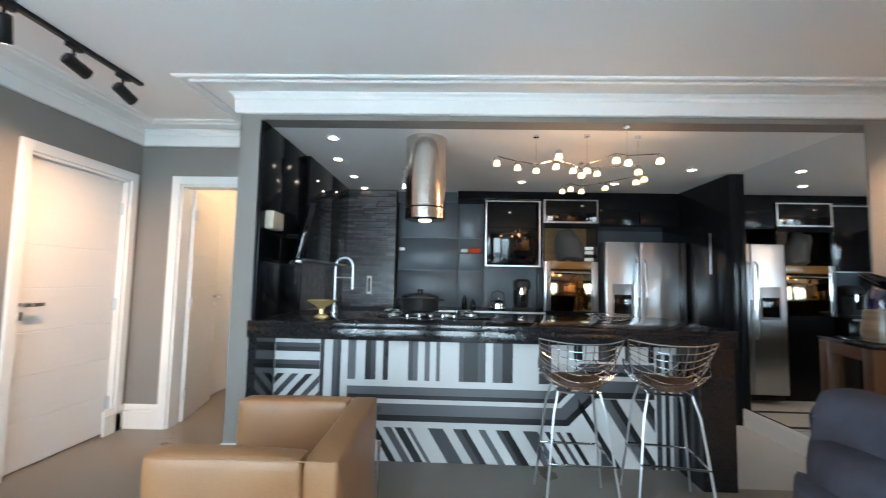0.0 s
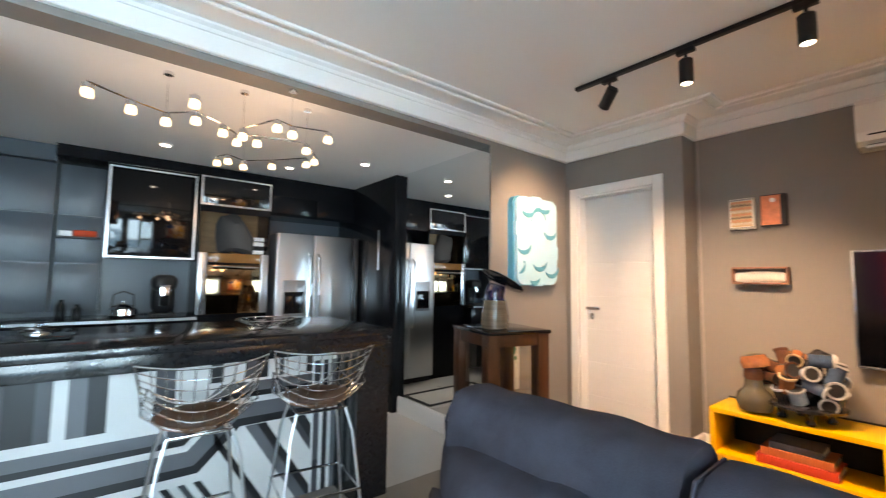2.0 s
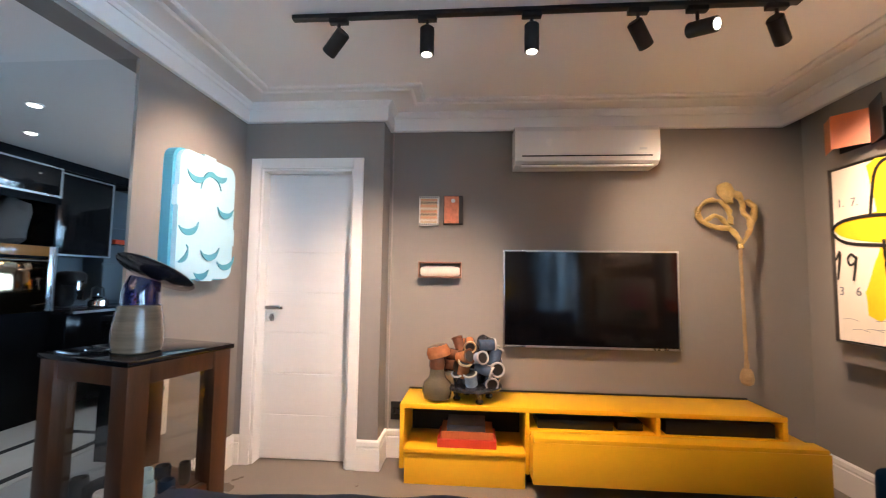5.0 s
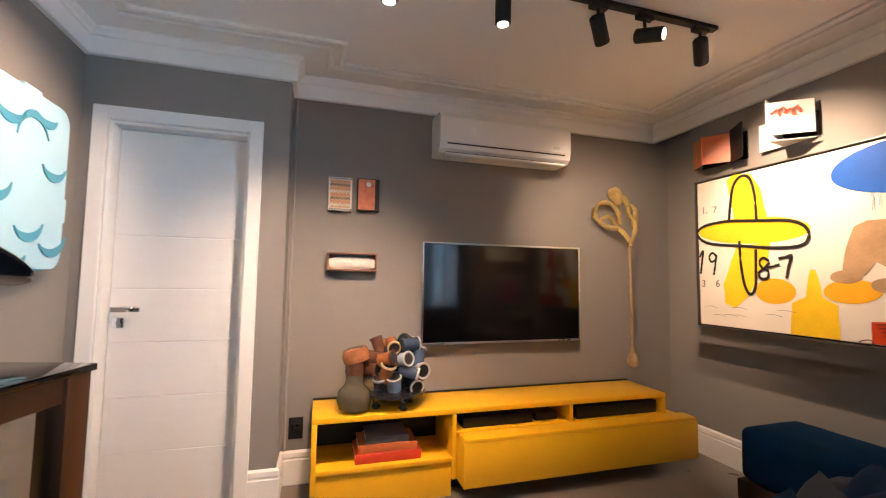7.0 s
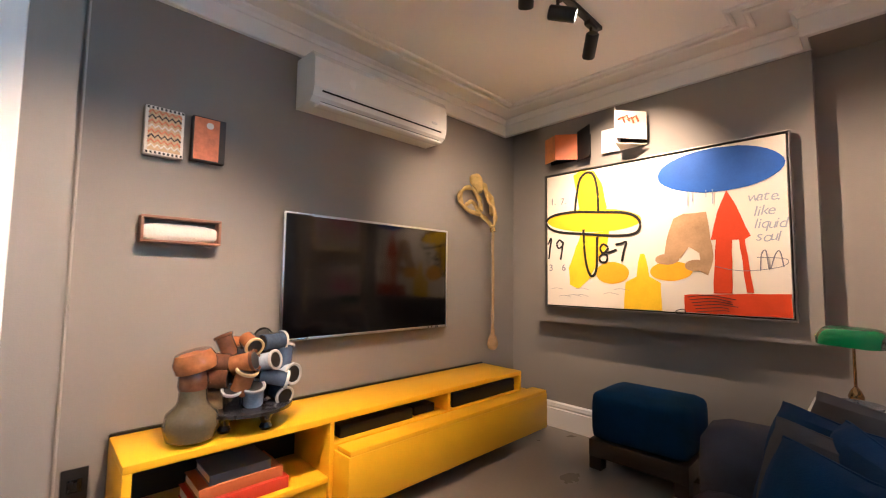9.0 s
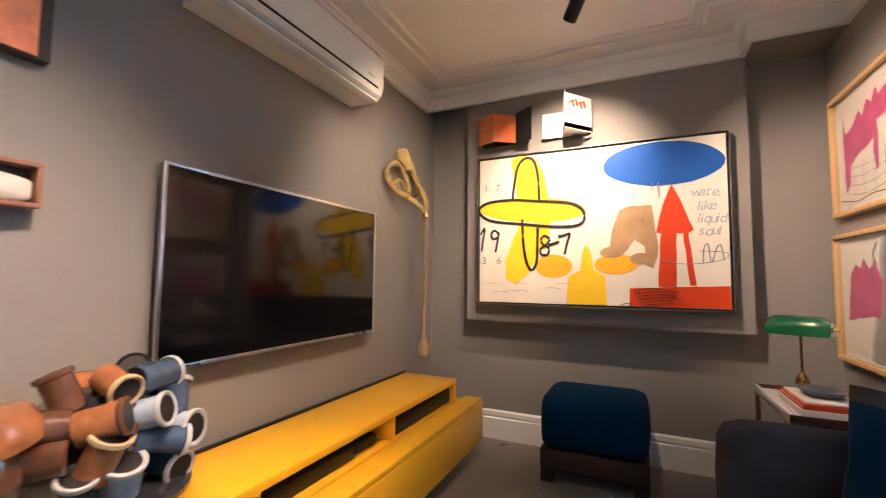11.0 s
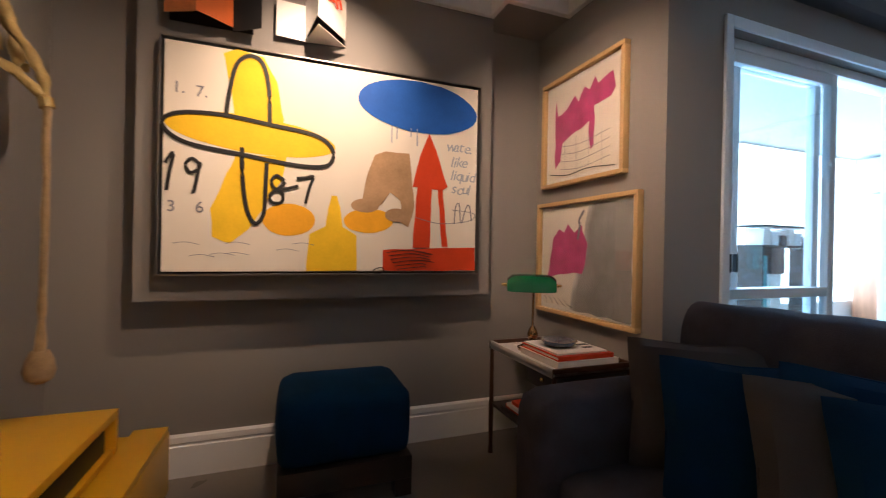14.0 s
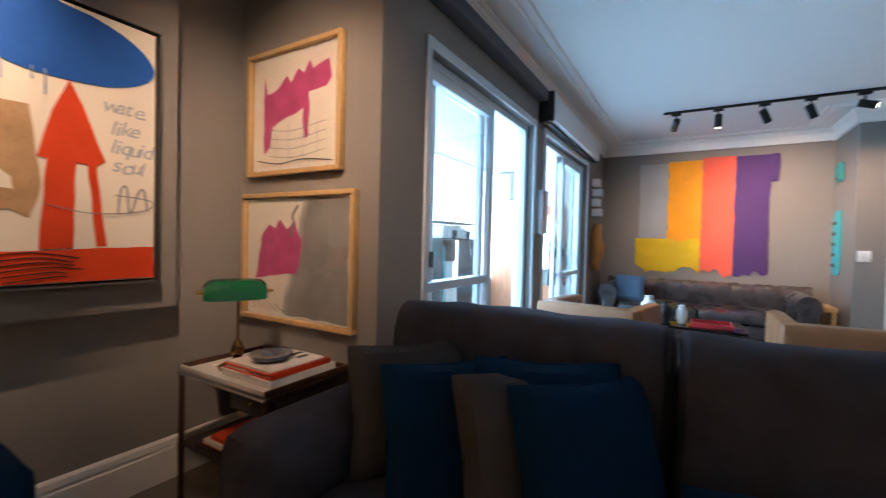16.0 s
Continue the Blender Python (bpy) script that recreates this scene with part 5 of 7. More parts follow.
def roll(bm, x0, x1, y0, y1, z0, z1, seed, end=0.035):
    """A long stuffed back cushion: a rounded section along y with full, seamed ends and slack folds."""
    n, k, rings = 44, 28, []
    cx, cz, hx, hz = (x0 + x1) / 2, (z0 + z1) / 2, (x1 - x0) / 2, (z1 - z0) / 2
    for i in range(n + 1):
        t = i / n
        y = y0 + (y1 - y0) * t
        near = min(y - y0, y1 - y)
        inset = end * (1 - math.sqrt(max(0.0, 1 - (1 - min(1.0, near / end)) ** 2)))
        ring = []
        for j in range(k):
            a = 2 * math.pi * j / k
            c, s_ = math.cos(a), math.sin(a)
            px = cx + (hx - inset) * math.copysign(abs(c) ** 0.55, c)
            pz = cz + (hz - inset) * math.copysign(abs(s_) ** 0.55, s_)
            v = Vector((px, y, pz))
            v += Vector(noise.noise_vector(v * 4.5 + Vector((seed, 0, 0)))) * 0.016
            v += Vector(noise.noise_vector(Vector((v.x * 16, v.y * 9, v.z * 16 + seed)))) * 0.006
            ring.append(bm.verts.new(v))
        rings.append(ring)
    for one, two in zip(rings, rings[1:]):
        for j in range(k):
            bm.faces.new((one[j], one[(j + 1) % k], two[(j + 1) % k], two[j]))
    bm.faces.new(rings[0][::-1])
    bm.faces.new(rings[-1])
    return bm


for x0, x1, y0, y1, seed in ((1.31, 1.60, -0.10, 0.875, 0.0), (1.365, 1.665, 0.89, 1.70, 3.0)):
    cushion = part("back_cushion", roll(nb(), x0, x1, y0, y1, 0.40, 0.925, seed), GREYF, sofa)
    bm = nb()
    tube(bm, [(x0 + 0.02, y1 - 0.012, 0.46), (x0 + 0.012, y1 - 0.010, 0.82), (x0 + 0.06, y1 - 0.010, 0.905), (x1 - 0.06, y1 - 0.010, 0.908), (x1 - 0.012, y1 - 0.010, 0.82)], 0.006, 6)
    part("piping", bm, GREYF, cushion)
part("seat_cushion", soft(nb(), 1.52, 2.20, -0.02, 0.80, 0.27, 0.42, 0.02, 0.05, 8, 0.006), GREYF, sofa)
part("seat_cushion", soft(nb(), 1.52, 2.20, 0.81, 1.63, 0.27, 0.42, 0.02, 0.05, 8, 0.006, seed=5.0), GREYF, sofa)
part("arm", soft(nb(), 1.56, 2.22, -0.24, -0.03, 0.07, 0.62, 0.015, 0.06, 8, 0.006), GREYF, sofa)
for x, y in ((1.19, -0.1), (1.20, 1.20), (2.14, -0.12), (2.14, 1.60)):
    part("foot", box(nb(), x - 0.03, x + 0.03, y - 0.03, y + 0.03, 0.0, 0.075), WOODB, sofa, smooth=False)


def lean(yaw, back_tilt, roll=0):
    return (Matrix.Rotation(radians(yaw), 4, "Z") @ Matrix.Rotation(radians(90 - back_tilt), 4, "Y") @ Matrix.Rotation(radians(roll), 4, "Z"))


for c, yaw, tilt, size, cloth, label in (
    ((1.735, 0.11, 0.605), 51, 17, 0.43, GREYP, "grey linen throw pillow on the sofa"),
    ((1.815, 0.31, 0.60), 49, 18, 0.42, TEALF, "petrol blue velvet throw pillow on the sofa"),
    ((1.78, 0.53, 0.605), 54, 16, 0.42, GREYP, "grey linen throw pillow on the sofa"),
    ((1.775, 0.70, 0.60), 47, 18, 0.42, TEALF, "petrol blue velvet throw pillow on the sofa"),
    ((1.73, 0.57, 0.625), 24, 12, 0.42, TEALF, "petrol blue velvet throw pillow on the sofa"),
    ((1.90, 1.16, 0.51), 14, 62, 0.43, TEALF, "petrol blue velvet throw pillow on the sofa"),
):
    pillow("throw_pillow", c, size, lean(yaw, tilt), cloth, label)

# teal ottoman
ott = thing("ottoman", (2.73, -0.93, 0), "petrol blue velvet ottoman on a dark wooden base", "ottoman")
part("cushion", soft(nb(), 2.455, 3.015, -1.16, -0.73, 0.175, 0.475, 0.015, 0.05, 8, 0.005), TEALF, ott)
part("base", box(nb(), 2.45, 3.02, -1.165, -0.722, 0.075, 0.178, bev=0.006), WOODB, ott)
for x in (2.452, 2.942):
    for y in (-1.163, -0.80):
        bm = nb()
        poly(bm, [(x, y, 0.075), (x + 0.075, y, 0.075), (x + 0.075, y, 0.0), (x, y, 0.0)], Vector((0, 0.075, 0)))
        part("foot", bm, WOODB, ott, smooth=False)

# tan leather armchair, open side towards -x
def armchair(at, turn, label):
    ch = thing("leather_armchair", (0, 0, 0), label, "armchair", "tan leather armchairs")
    part("seat", soft(nb(), -0.33, 0.20, -0.265, 0.265, 0.27, 0.43, 0.02, 0.04, 6, 0.004), TAN, ch)
    part("back", soft(nb(), 0.205, 0.33, -0.375, 0.375, 0.18, 0.712, 0.008, 0.02, 12, 0.005), TAN, ch)
    for s in (-1, 1):
        part("arm", soft(nb(), -0.33, 0.20, s * 0.27, s * 0.375, 0.18, 0.71, 0.008, 0.02, 12, 0.005), TAN, ch)
        bm = nb()
        tube(bm, [(-0.315, s * 0.372, 0.702), (0.0, s * 0.376, 0.706), (0.31, s * 0.374, 0.702)], 0.0035, 6)
        part("piping", bm, TAN, ch)
    part("underframe", box(nb(), -0.31, 0.31, -0.36, 0.36, 0.15, 0.179, bev=0.004), BLACKM, ch)
    for s in (-1, 1):
        bm = nb()
        tube(bm, [(-0.28, s * 0.365, 0.175), (-0.28, s * 0.365, 0.012), (0.342, s * 0.365, 0.012), (0.342, s * 0.365, 0.50)], 0.010, 8)
        part("leg_frame", bm, CHROME, ch, "bent chrome tube leg")
    ch.matrix_basis = pose(*at, 0, 0, turn)
    return ch


first = armchair((-0.70, 1.775, 0), 1, "tan leather cube armchair with chrome legs")
copy_thing(first, pose(-0.62, 0.28, 0, 0, 0, -12))

# wire bar stools
def stool(at, turn):
    st = thing("wire_bar_stool", (0, 0, 0), "chrome wire bar stool with brown seat pad", "bar stool", "wire bar stools")

    def shell(u, v):
        # u across -1..1; v: 0 front lip, 1 seat rear, 2 back top
        if v <= 1:
            y, z = -0.20 + 0.36 * v, 0.70 - 0.055 * math.sin(math.pi * v * 0.9) + 0.02
        else:
            t = v - 1
            y, z = 0.16 + 0.10 * t ** 0.8, 0.715 + 0.25 * t
        half = 0.21 + 0.03 * max(0, v - 1) - 0.03 * (1 - min(1, v * 2))
        curl = abs(u) ** 2.2
        return Vector((half * u, y - (0.10 * curl if v > 1 else 0.03 * curl), z + curl * (0.085 if v < 1.3 else 0.085 - 0.10 * (v - 1.3))))
    for i in range(11):
        bm = nb()
        tube(bm, [shell(-1 + 2 * i / 10, 2 * k / 14) for k in range(15)], 0.0024, 5)
        part("wire", bm, CHROME, st)
    for k in range(12):
        bm = nb()
        tube(bm, [shell(-1 + 2 * i / 14, 2 * k / 11) for i in range(15)], 0.0024, 5)
        part("wire", bm, CHROME, st)
    bm = nb()
    rim = [shell(-1, 2 * k / 12) for k in range(13)] + [shell(-1 + 2 * i / 10, 2) for i in range(1, 10)] + [shell(1, 2 - 2 * k / 12) for k in range(13)] + [shell(1 - 2 * i / 10, 0) for i in range(1, 10)]
    tube(bm, rim, 0.0045, 6, True)
    part("rim", bm, CHROME, st)
    bm = nb()
    n = 10
    grid = {}
    for i in range(n + 1):
        for j in range(n + 1):
            a = 2 * math.pi * j / n
            r = 0.17 * i / n
            v = min(0.98, max(0.05, 0.5 + r * math.sin(a) / 0.36))
            p = shell(r * math.cos(a) / 0.21, v)
            grid[i, j] = p + Vector((0, 0, 0.006 + 0.022 * (1 - (i / n) ** 4)))
    pads = {}
    for i in range(1, n + 1):
        for j in range(n):
            pads[i, j] = bm.verts.new(grid[i, j])
    mid = bm.verts.new(grid[0, 0])
    for j in range(n):
        bm.faces.new((mid, pads[1, j], pads[1, (j + 1) % n]))
        for i in range(1, n):
            bm.faces.new((pads[i, j], pads[i + 1, j], pads[i + 1, (j + 1) % n], pads[i, (j + 1) % n]))
    r_ = bmesh.ops.extrude_face_region(bm, geom=bm.faces[:])
    bmesh.ops.translate(bm, vec=(0, 0, -0.016), verts=[v for v in r_["geom"] if isinstance(v, bmesh.types.BMVert)])
    part("seat_pad", bm, mat("brown_leather_pad", (0.10, 0.045, 0.020), 0.4, var=0.2, bump=0.02), st, "brown leather seat pad")
    for sx in (-1, 1):
        for sy in (-1, 1):
            bm = nb()
            tube(bm, [(sx * 0.12, sy * 0.10, 0.665), (sx * 0.15, sy * 0.13, 0.55), (sx * 0.21, sy * 0.20, 0.0)], 0.007, 8)
            part("leg", bm, STEEL, st)
    bm = nb()
    c = [(-0.182, -0.168), (0.182, -0.168), (0.182, 0.168), (-0.182, 0.168)]
    tube(bm, [(x, y, 0.28) for x, y in c], 0.007, 8, True)
    part("footrest", bm, CHROME, st)
    bm = nb()
    tube(bm, [(-0.12, -0.10, 0.665), (0.12, -0.10, 0.665), (0.12, 0.10, 0.665), (-0.12, 0.10, 0.665)], 0.007, 8, True)
    part("seat_support", bm, CHROME, st)
    st.matrix_basis = pose(*at, 0, 0, turn)
    return st


s1 = stool((0.74, 2.62, 0), 178)
copy_thing(s1, pose(1.28, 2.63, 0, 0, 0, 172))

# glazed display stand with vase
TX0, TX1, TY0, TY1, TZ = 2.25, 2.72, 2.26, 2.76, 0.995
STAND = pose(2.57, 2.565, 0, 0, 0, -14) @ pose(-2.485, -2.51, 0)
disp_t = thing("display_stand", (2.48, 2.5, 0), "dark red wooden display stand with glass sides", "display stand")
part("top", box(nb(), TX0 - 0.01, TX1 + 0.01, TY0 - 0.01, TY1, TZ - 0.022, TZ, bev=0.003), DARKGLASS, disp_t, "black glass top")
for x in (TX0, TX1 - 0.07):
    for y in (TY0, TY1 - 0.075):
        part("post", box(nb(), x - (0.016 if x > TX0 else 0), x + (0.07 if x > TX0 else 0.086), y - (0.016 if y > TY0 else 0), y + (0.07 if y > TY0 else 0.086), 0, TZ - 0.0225, bev=0.004), WOOD, disp_t)
for q in ((TX0 + 0.071, TX1 - 0.071, TY0 + 0.012, TY0 + 0.05), (TX0 + 0.071, TX1 - 0.071, TY1 - 0.055, TY1 - 0.017), (TX0 + 0.012, TX0 + 0.05, TY0 + 0.071, TY1 - 0.076), (TX1 - 0.05, TX1 - 0.012, TY0 + 0.071, TY1 - 0.076)):
    part("rail", box(nb(), *q, TZ - 0.10, TZ - 0.023, bev=0.002), WOOD, disp_t)
    part("rail", box(nb(), *q, 0.31, 0.395, bev=0.002), WOOD, disp_t)
part("shelf", box(nb(), TX0 + 0.052, TX1 - 0.052, TY0 + 0.052, TY1 - 0.06, 0.375, 0.398), WOOD, disp_t, smooth=False)
for q in ((TX0 + 0.071, TX1 - 0.071, TY0 + 0.028, TY0 + 0.032), (TX0 + 0.028, TX0 + 0.032, TY0 + 0.071, TY1 - 0.076), (TX1 - 0.032, TX1 - 0.028, TY0 + 0.071, TY1 - 0.076)):
    g = part("pane", box(nb(), *q, 0.3955, TZ - 0.1005), GLASS, disp_t, "clear glass side", smooth=False)
    g.visible_shadow = False
# small pieces kept in the stand
rng = random.Random(3)
for i in range(9):
    x, y = TX0 + 0.09 + 0.085 * (i % 4), TY0 + 0.10 + 0.13 * (i // 4)
    r, hgt = rng.uniform(0.024, 0.038), rng.uniform(0.05, 0.10)
    bm = nb()
    lathe(bm, (x, y, 0.3985), [(r * 0.7, 0), (r, 0.01), (r * 1.02, hgt * 0.8), (r * 0.9, hgt), (r * 0.8, hgt), (r * 0.75, hgt * 0.4)], 14)
    kept = solo("ceramic_cup", bm, (WHITE, AQUA, TEALF, BLACKM, PAPER)[i % 5], "small ceramic cup kept in the display stand", "cup", "cups in the display stand")
    kept.matrix_basis = STAND
kept = solo("toy_train", box(nb(), TX0 + 0.08, TX0 + 0.26, TY0 + 0.30, TY0 + 0.36, 0.3985, 0.465, bev=0.012), BLACKM, "small black iron toy in the display stand", "toy")
kept.matrix_basis = STAND
disp_t.matrix_basis = STAND @ pose(2.48, 2.5, 0)
pc = thing("green_print", (2.7, 2.81, 0.55), "green leafy print leaning at the wall", "print")
part("sheet", box(nb(), 2.80, 3.06, 2.806, 2.8185, 0.45, 0.93), PAPER, pc, smooth=False)
SG = Sheet(pc, (2.80, 2.8055, 0.45), (1, 0, 0), (0, -1, 0))
GRN = mat("green_ink", (0.02, 0.26, 0.17), 0.6, var=0.3, scale=20)
for i in range(14):
    SG.oval(rng.uniform(0.05, 0.21), rng.uniform(0.16, 0.45), rng.uniform(0.015, 0.035), rng.uniform(0.01, 0.022), GRN, rng.uniform(0, 180))

vase = thing("ceramic_head_vase", (2.46, 2.5, TZ), "ceramic vase with a dark tilted disc hat", "vase")
bm = nb()
lathe(bm, (2.46, 2.50, TZ), [(0.075, 0), (0.088, 0.01), (0.094, 0.05), (0.092, 0.10), (0.082, 0.16), (0.078, 0.19), (0.070, 0.195)], 28)
part("body", bm, mat("banded_stoneware", (0.15, 0.105, 0.068), 0.22, var=0.45, scale=3, bump=0.02, stretch=(0.3, 0.3, 14), coat=0.4), vase, "banded brown glazed body")
bm = nb()
tube(bm, [(2.46, 2.50, TZ + 0.19), (2.462, 2.498, TZ + 0.23), (2.463, 2.496, TZ + 0.265), (2.47, 2.49, TZ + 0.30)], [0.070, 0.070, 0.066, 0.056], 22)
part("neck", bm, mat("cobalt_glaze", (0.006, 0.009, 0.045), 0.12, var=0.3, bump=0.01, coat=0.5), vase, "deep blue glazed neck")
bm = nb()
md = Matrix.Rotation(radians(30), 4, Vector((0.35, 0.94, 0)).normalized())
lathe(bm, (2.505, 2.475, TZ + 0.322), [(0.05, -0.02), (0.15, -0.004), (0.158, 0.004), (0.15, 0.010), (0.06, 0.014), (0.02, 0.016)], 30, md)
part("disc", bm, mat("black_glaze", (0.012, 0.012, 0.016), 0.16, bump=0.01, coat=0.5), vase, "dark glossy disc")

# cluster of ceramic tubes on the yellow unit
cl = thing("tube_sculpture", (3.72, 1.20, 0.505), "cluster of brown and grey ceramic tubes on a stand", "sculpture")
CER = [mat("brown_stoneware", (0.105, 0.046, 0.026), 0.16, var=0.35, scale=20, coat=0.5), mat("copper_glaze", (0.27, 0.105, 0.040), 0.15, var=0.35, scale=20, coat=0.5), mat("slate_glaze", (0.045, 0.07, 0.115), 0.16, var=0.35, scale=20, coat=0.5),
       mat("pale_blue_glaze", (0.33, 0.40, 0.50), 0.18, var=0.4, scale=14, coat=0.5), mat("sand_stoneware", (0.46, 0.33, 0.18), 0.35, var=0.25, scale=20), mat("charcoal_glaze", (0.02, 0.02, 0.024), 0.16, var=0.3, scale=20, coat=0.5)]
bm = nb()
lathe(bm, (3.72, 1.13, 0.505), [(0.175, 0.078), (0.19, 0.082), (0.192, 0.096), (0.178, 0.104)], 36)
part("stand", bm, CER[5], cl, "dark round glazed plate")
for a in (0.4, 1.9, 3.5, 5.1):
    bm = nb()
    lathe(bm, (3.72 + 0.115 * math.cos(a), 1.13 + 0.115 * math.sin(a), 0.5055), [(0.022, 0), (0.028, 0.012), (0.018, 0.03), (0.026, 0.05), (0.030, 0.077)], 14)
    part("foot", bm, CER[5], cl)
bm = nb()
lathe(bm, (3.66, 1.37, 0.505), [(0.05, 0), (0.088, 0.02), (0.102, 0.07), (0.092, 0.12), (0.060, 0.15), (0.053, 0.17), (0.050, 0.215)], 28)
part("bottle", bm, mat("olive_glaze", (0.085, 0.072, 0.045), 0.14, var=0.3, bump=0.006, coat=0.5), cl, "round glossy olive bottle")
bm = nb()
lathe(bm, (3.66, 1.37, 0.715), [(0.053, 0), (0.058, 0.015), (0.055, 0.05), (0.046, 0.08)], 20)
part("bottle_neck", bm, CER[0], cl)
bm = nb()
lathe(bm, (3.67, 1.355, 0.78), [(0.05, 0), (0.078, 0.012), (0.082, 0.05), (0.066, 0.085), (0.03, 0.092)], 22, Matrix.Rotation(radians(-14), 4, "X"))
part("bottle_cap", bm, CER[1], cl, "copper brown rounded cap")
rng = random.Random(21)


# near-black colour for the shade within the tubes
INSIDE = mat("cup_inside_shade", (0.012, 0.010, 0.009), 0.5)


def cup_tube(c, d, r, length, material, lip=None):
    """An open-ended ceramic tube with a thick lip; a dark plug paints inside shade."""
    c, d = Vector(c), Vector(d).normalized()
    a, b = c - d * length / 2, c + d * length / 2
    bm = nb()
    tube(bm, [a, a + d * 0.004, b - d * 0.014, b - d * 0.012, b - d * 0.002, b, b - d * 0.002], [r * 0.9, r, r, r * 1.10, r * 1.12, r * 1.05, r * 0.86], 16, caps=False, axis=d)
    ob = part("ceramic_tube", bm, material, cl)
    bm = nb()
    tube(bm, [a + d * 0.006, b - d * 0.0035], [r * 0.80, r * 0.855], 14)
    part("dark_inside", bm, INSIDE, ob)
    if lip is not None:
        bm = nb()
        tube(bm, [b - d * 0.012, b - d * 0.009, b, b + d * 0.002, b - d * 0.001], [r * 1.10, r * 1.16, r * 1.15, r * 1.06, r * 0.87], 16, caps=False, axis=d)
        part("lip", bm, lip, ob, "pale glazed lip")


PALE = mat("pale_glaze_lip", (0.42, 0.42, 0.42), 0.25, var=0.1)
for lev, (z, rad, count) in enumerate(((0.652, 0.125, 8), (0.725, 0.135, 8), (0.80, 0.125, 7), (0.868, 0.085, 5), (0.60, 0.0, 0))):
    for i in range(count):
        a = 2 * math.pi * (i + 0.45 * lev) / count + rng.uniform(-0.15, 0.15)
        c = (3.72 + rad * math.cos(a) * 0.85, 1.13 + rad * math.sin(a) * 1.18, z + rng.uniform(-0.012, 0.012))
        turn = a + rng.choice((-1.1, -0.7, -0.2, 0.3, 0.8, 1.2))
        upright = rng.random() < 0.3
        d = (math.cos(turn), math.sin(turn), 2.2 if upright else rng.uniform(-0.45, 0.3))
        warm = math.sin(a) + 0.5 * (lev - 1.5) > 0.05
        m_ = CER[(0, 1, 4, 0, 1, 5)[(i + lev) % 6]] if warm else CER[(2, 3, 2, 5, 3, 2)[(i + 2 * lev) % 6]]
        cup_tube(c, d, rng.uniform(0.034, 0.045), rng.uniform(0.09, 0.125), m_, CER[4] if warm and i % 2 else PALE if not warm else CER[0])
part("core", soft(nb(), 3.66, 3.78, 1.05, 1.21, 0.613, 0.86, 0.01, 0.03, 4), CER[5], cl)

# ---- trolley table, lamp, books ----
tt = thing("trolley_table", (1.75, -0.63, 0), "dark metal side table with tray top", "side table")
AX0, AX1, AY0, AY1, AZ = 1.525, 1.945, -0.975, -0.385, 0.60
part("tray", box(nb(), AX0, AX1, AY0, AY1, AZ - 0.02, AZ - 0.008), WHITE, tt, smooth=False)
for q in ((AX0, AX1, AY0, AY0 + 0.012), (AX0, AX1, AY1 - 0.012, AY1), (AX0, AX0 + 0.012, AY0 + 0.0125, AY1 - 0.0125), (AX1 - 0.012, AX1, AY0 + 0.0125, AY1 - 0.0125)):
    part("tray_rim", box(nb(), *q, AZ - 0.03, AZ + 0.012, bev=0.002), WHITE if q[0] > 1.9 else WOOD, tt)
drawer = part("drawer", box(nb(), AX0 + 0.02, AX1 - 0.05, AY0 + 0.30, AY1 - 0.004, AZ - 0.125, AZ - 0.031, bev=0.003), WOODB, tt, "dark wooden drawer under the tray")
part("knob", lathe(nb(), (AX1 - 0.045, AY1 - 0.15, AZ - 0.085), [(0.008, 0), (0.011, 0.008), (0.006, 0.016)], 12), BRASS, drawer)
for x in (AX0 + 0.012, AX1 - 0.012):
    for y in (AY0 + 0.012, AY1 - 0.012):
        bm = nb()
        tube(bm, [(x, y, AZ - 0.03), (x, y, 0.30), (x, y, 0.26), (x, y, 0.05), (x, y, 0.0)], [0.011, 0.012, 0.014, 0.011, 0.014], 10)
        part("leg", bm, WOOD, tt)
part("lower_shelf", box(nb(), AX0 + 0.01, AX1 - 0.01, AY0 + 0.01, AY1 - 0.01, 0.26, 0.275), WOODB, tt, smooth=False)
z = 0.2755
for i, (m_, lab) in enumerate(((WOODB, "dark book on the lower shelf"), (PRED, "orange-red magazine on the lower shelf"), (PAPER, "white magazine on the lower shelf"), (PRED, "orange-red magazine on the lower shelf"))):
    solo("magazine", box(nb(), 1.60 + 0.02 * i, 1.93 - 0.012 * (i % 2), -0.86 + 0.03 * i, -0.47 - 0.02 * (i % 2), z, z + 0.018, bev=0.001), m_, lab, "magazine", "magazines on the shelf", smooth=False)
    z += 0.0185


def lying_book(x0, x1, y0, y1, z, h, m_, label):
    b = thing("book", ((x0 + x1) / 2, (y0 + y1) / 2, z), label, "book", "books on the side table")
    part("cover", box(nb(), x0, x1, y0, y1, z + h - 0.004, z + h), m_, b, smooth=False)
    part("cover", box(nb(), x0, x1, y0, y1, z, z + 0.004), m_, b, smooth=False)
    part("spine", box(nb(), x0, x1, y1 - 0.004, y1 + 0.001, z, z + h, bev=0.001), m_, b)
    part("page_block", box(nb(), x0 + 0.006, x1 - 0.006, y0 + 0.006, y1 - 0.005, z + 0.0045, z + h - 0.0045), PAPER, b, smooth=False)


lying_book(1.57, 1.90, -0.74, -0.42, AZ - 0.0075, 0.036, PAPER, "large white book lying on the side table")
lying_book(1.59, 1.89, -0.73, -0.43, AZ + 0.029, 0.020, PRED, "orange-red book lying on the side table")
lying_book(1.61, 1.88, -0.72, -0.45, AZ + 0.0495, 0.008, PAPER, "thin white printed book lying on top of the pile")
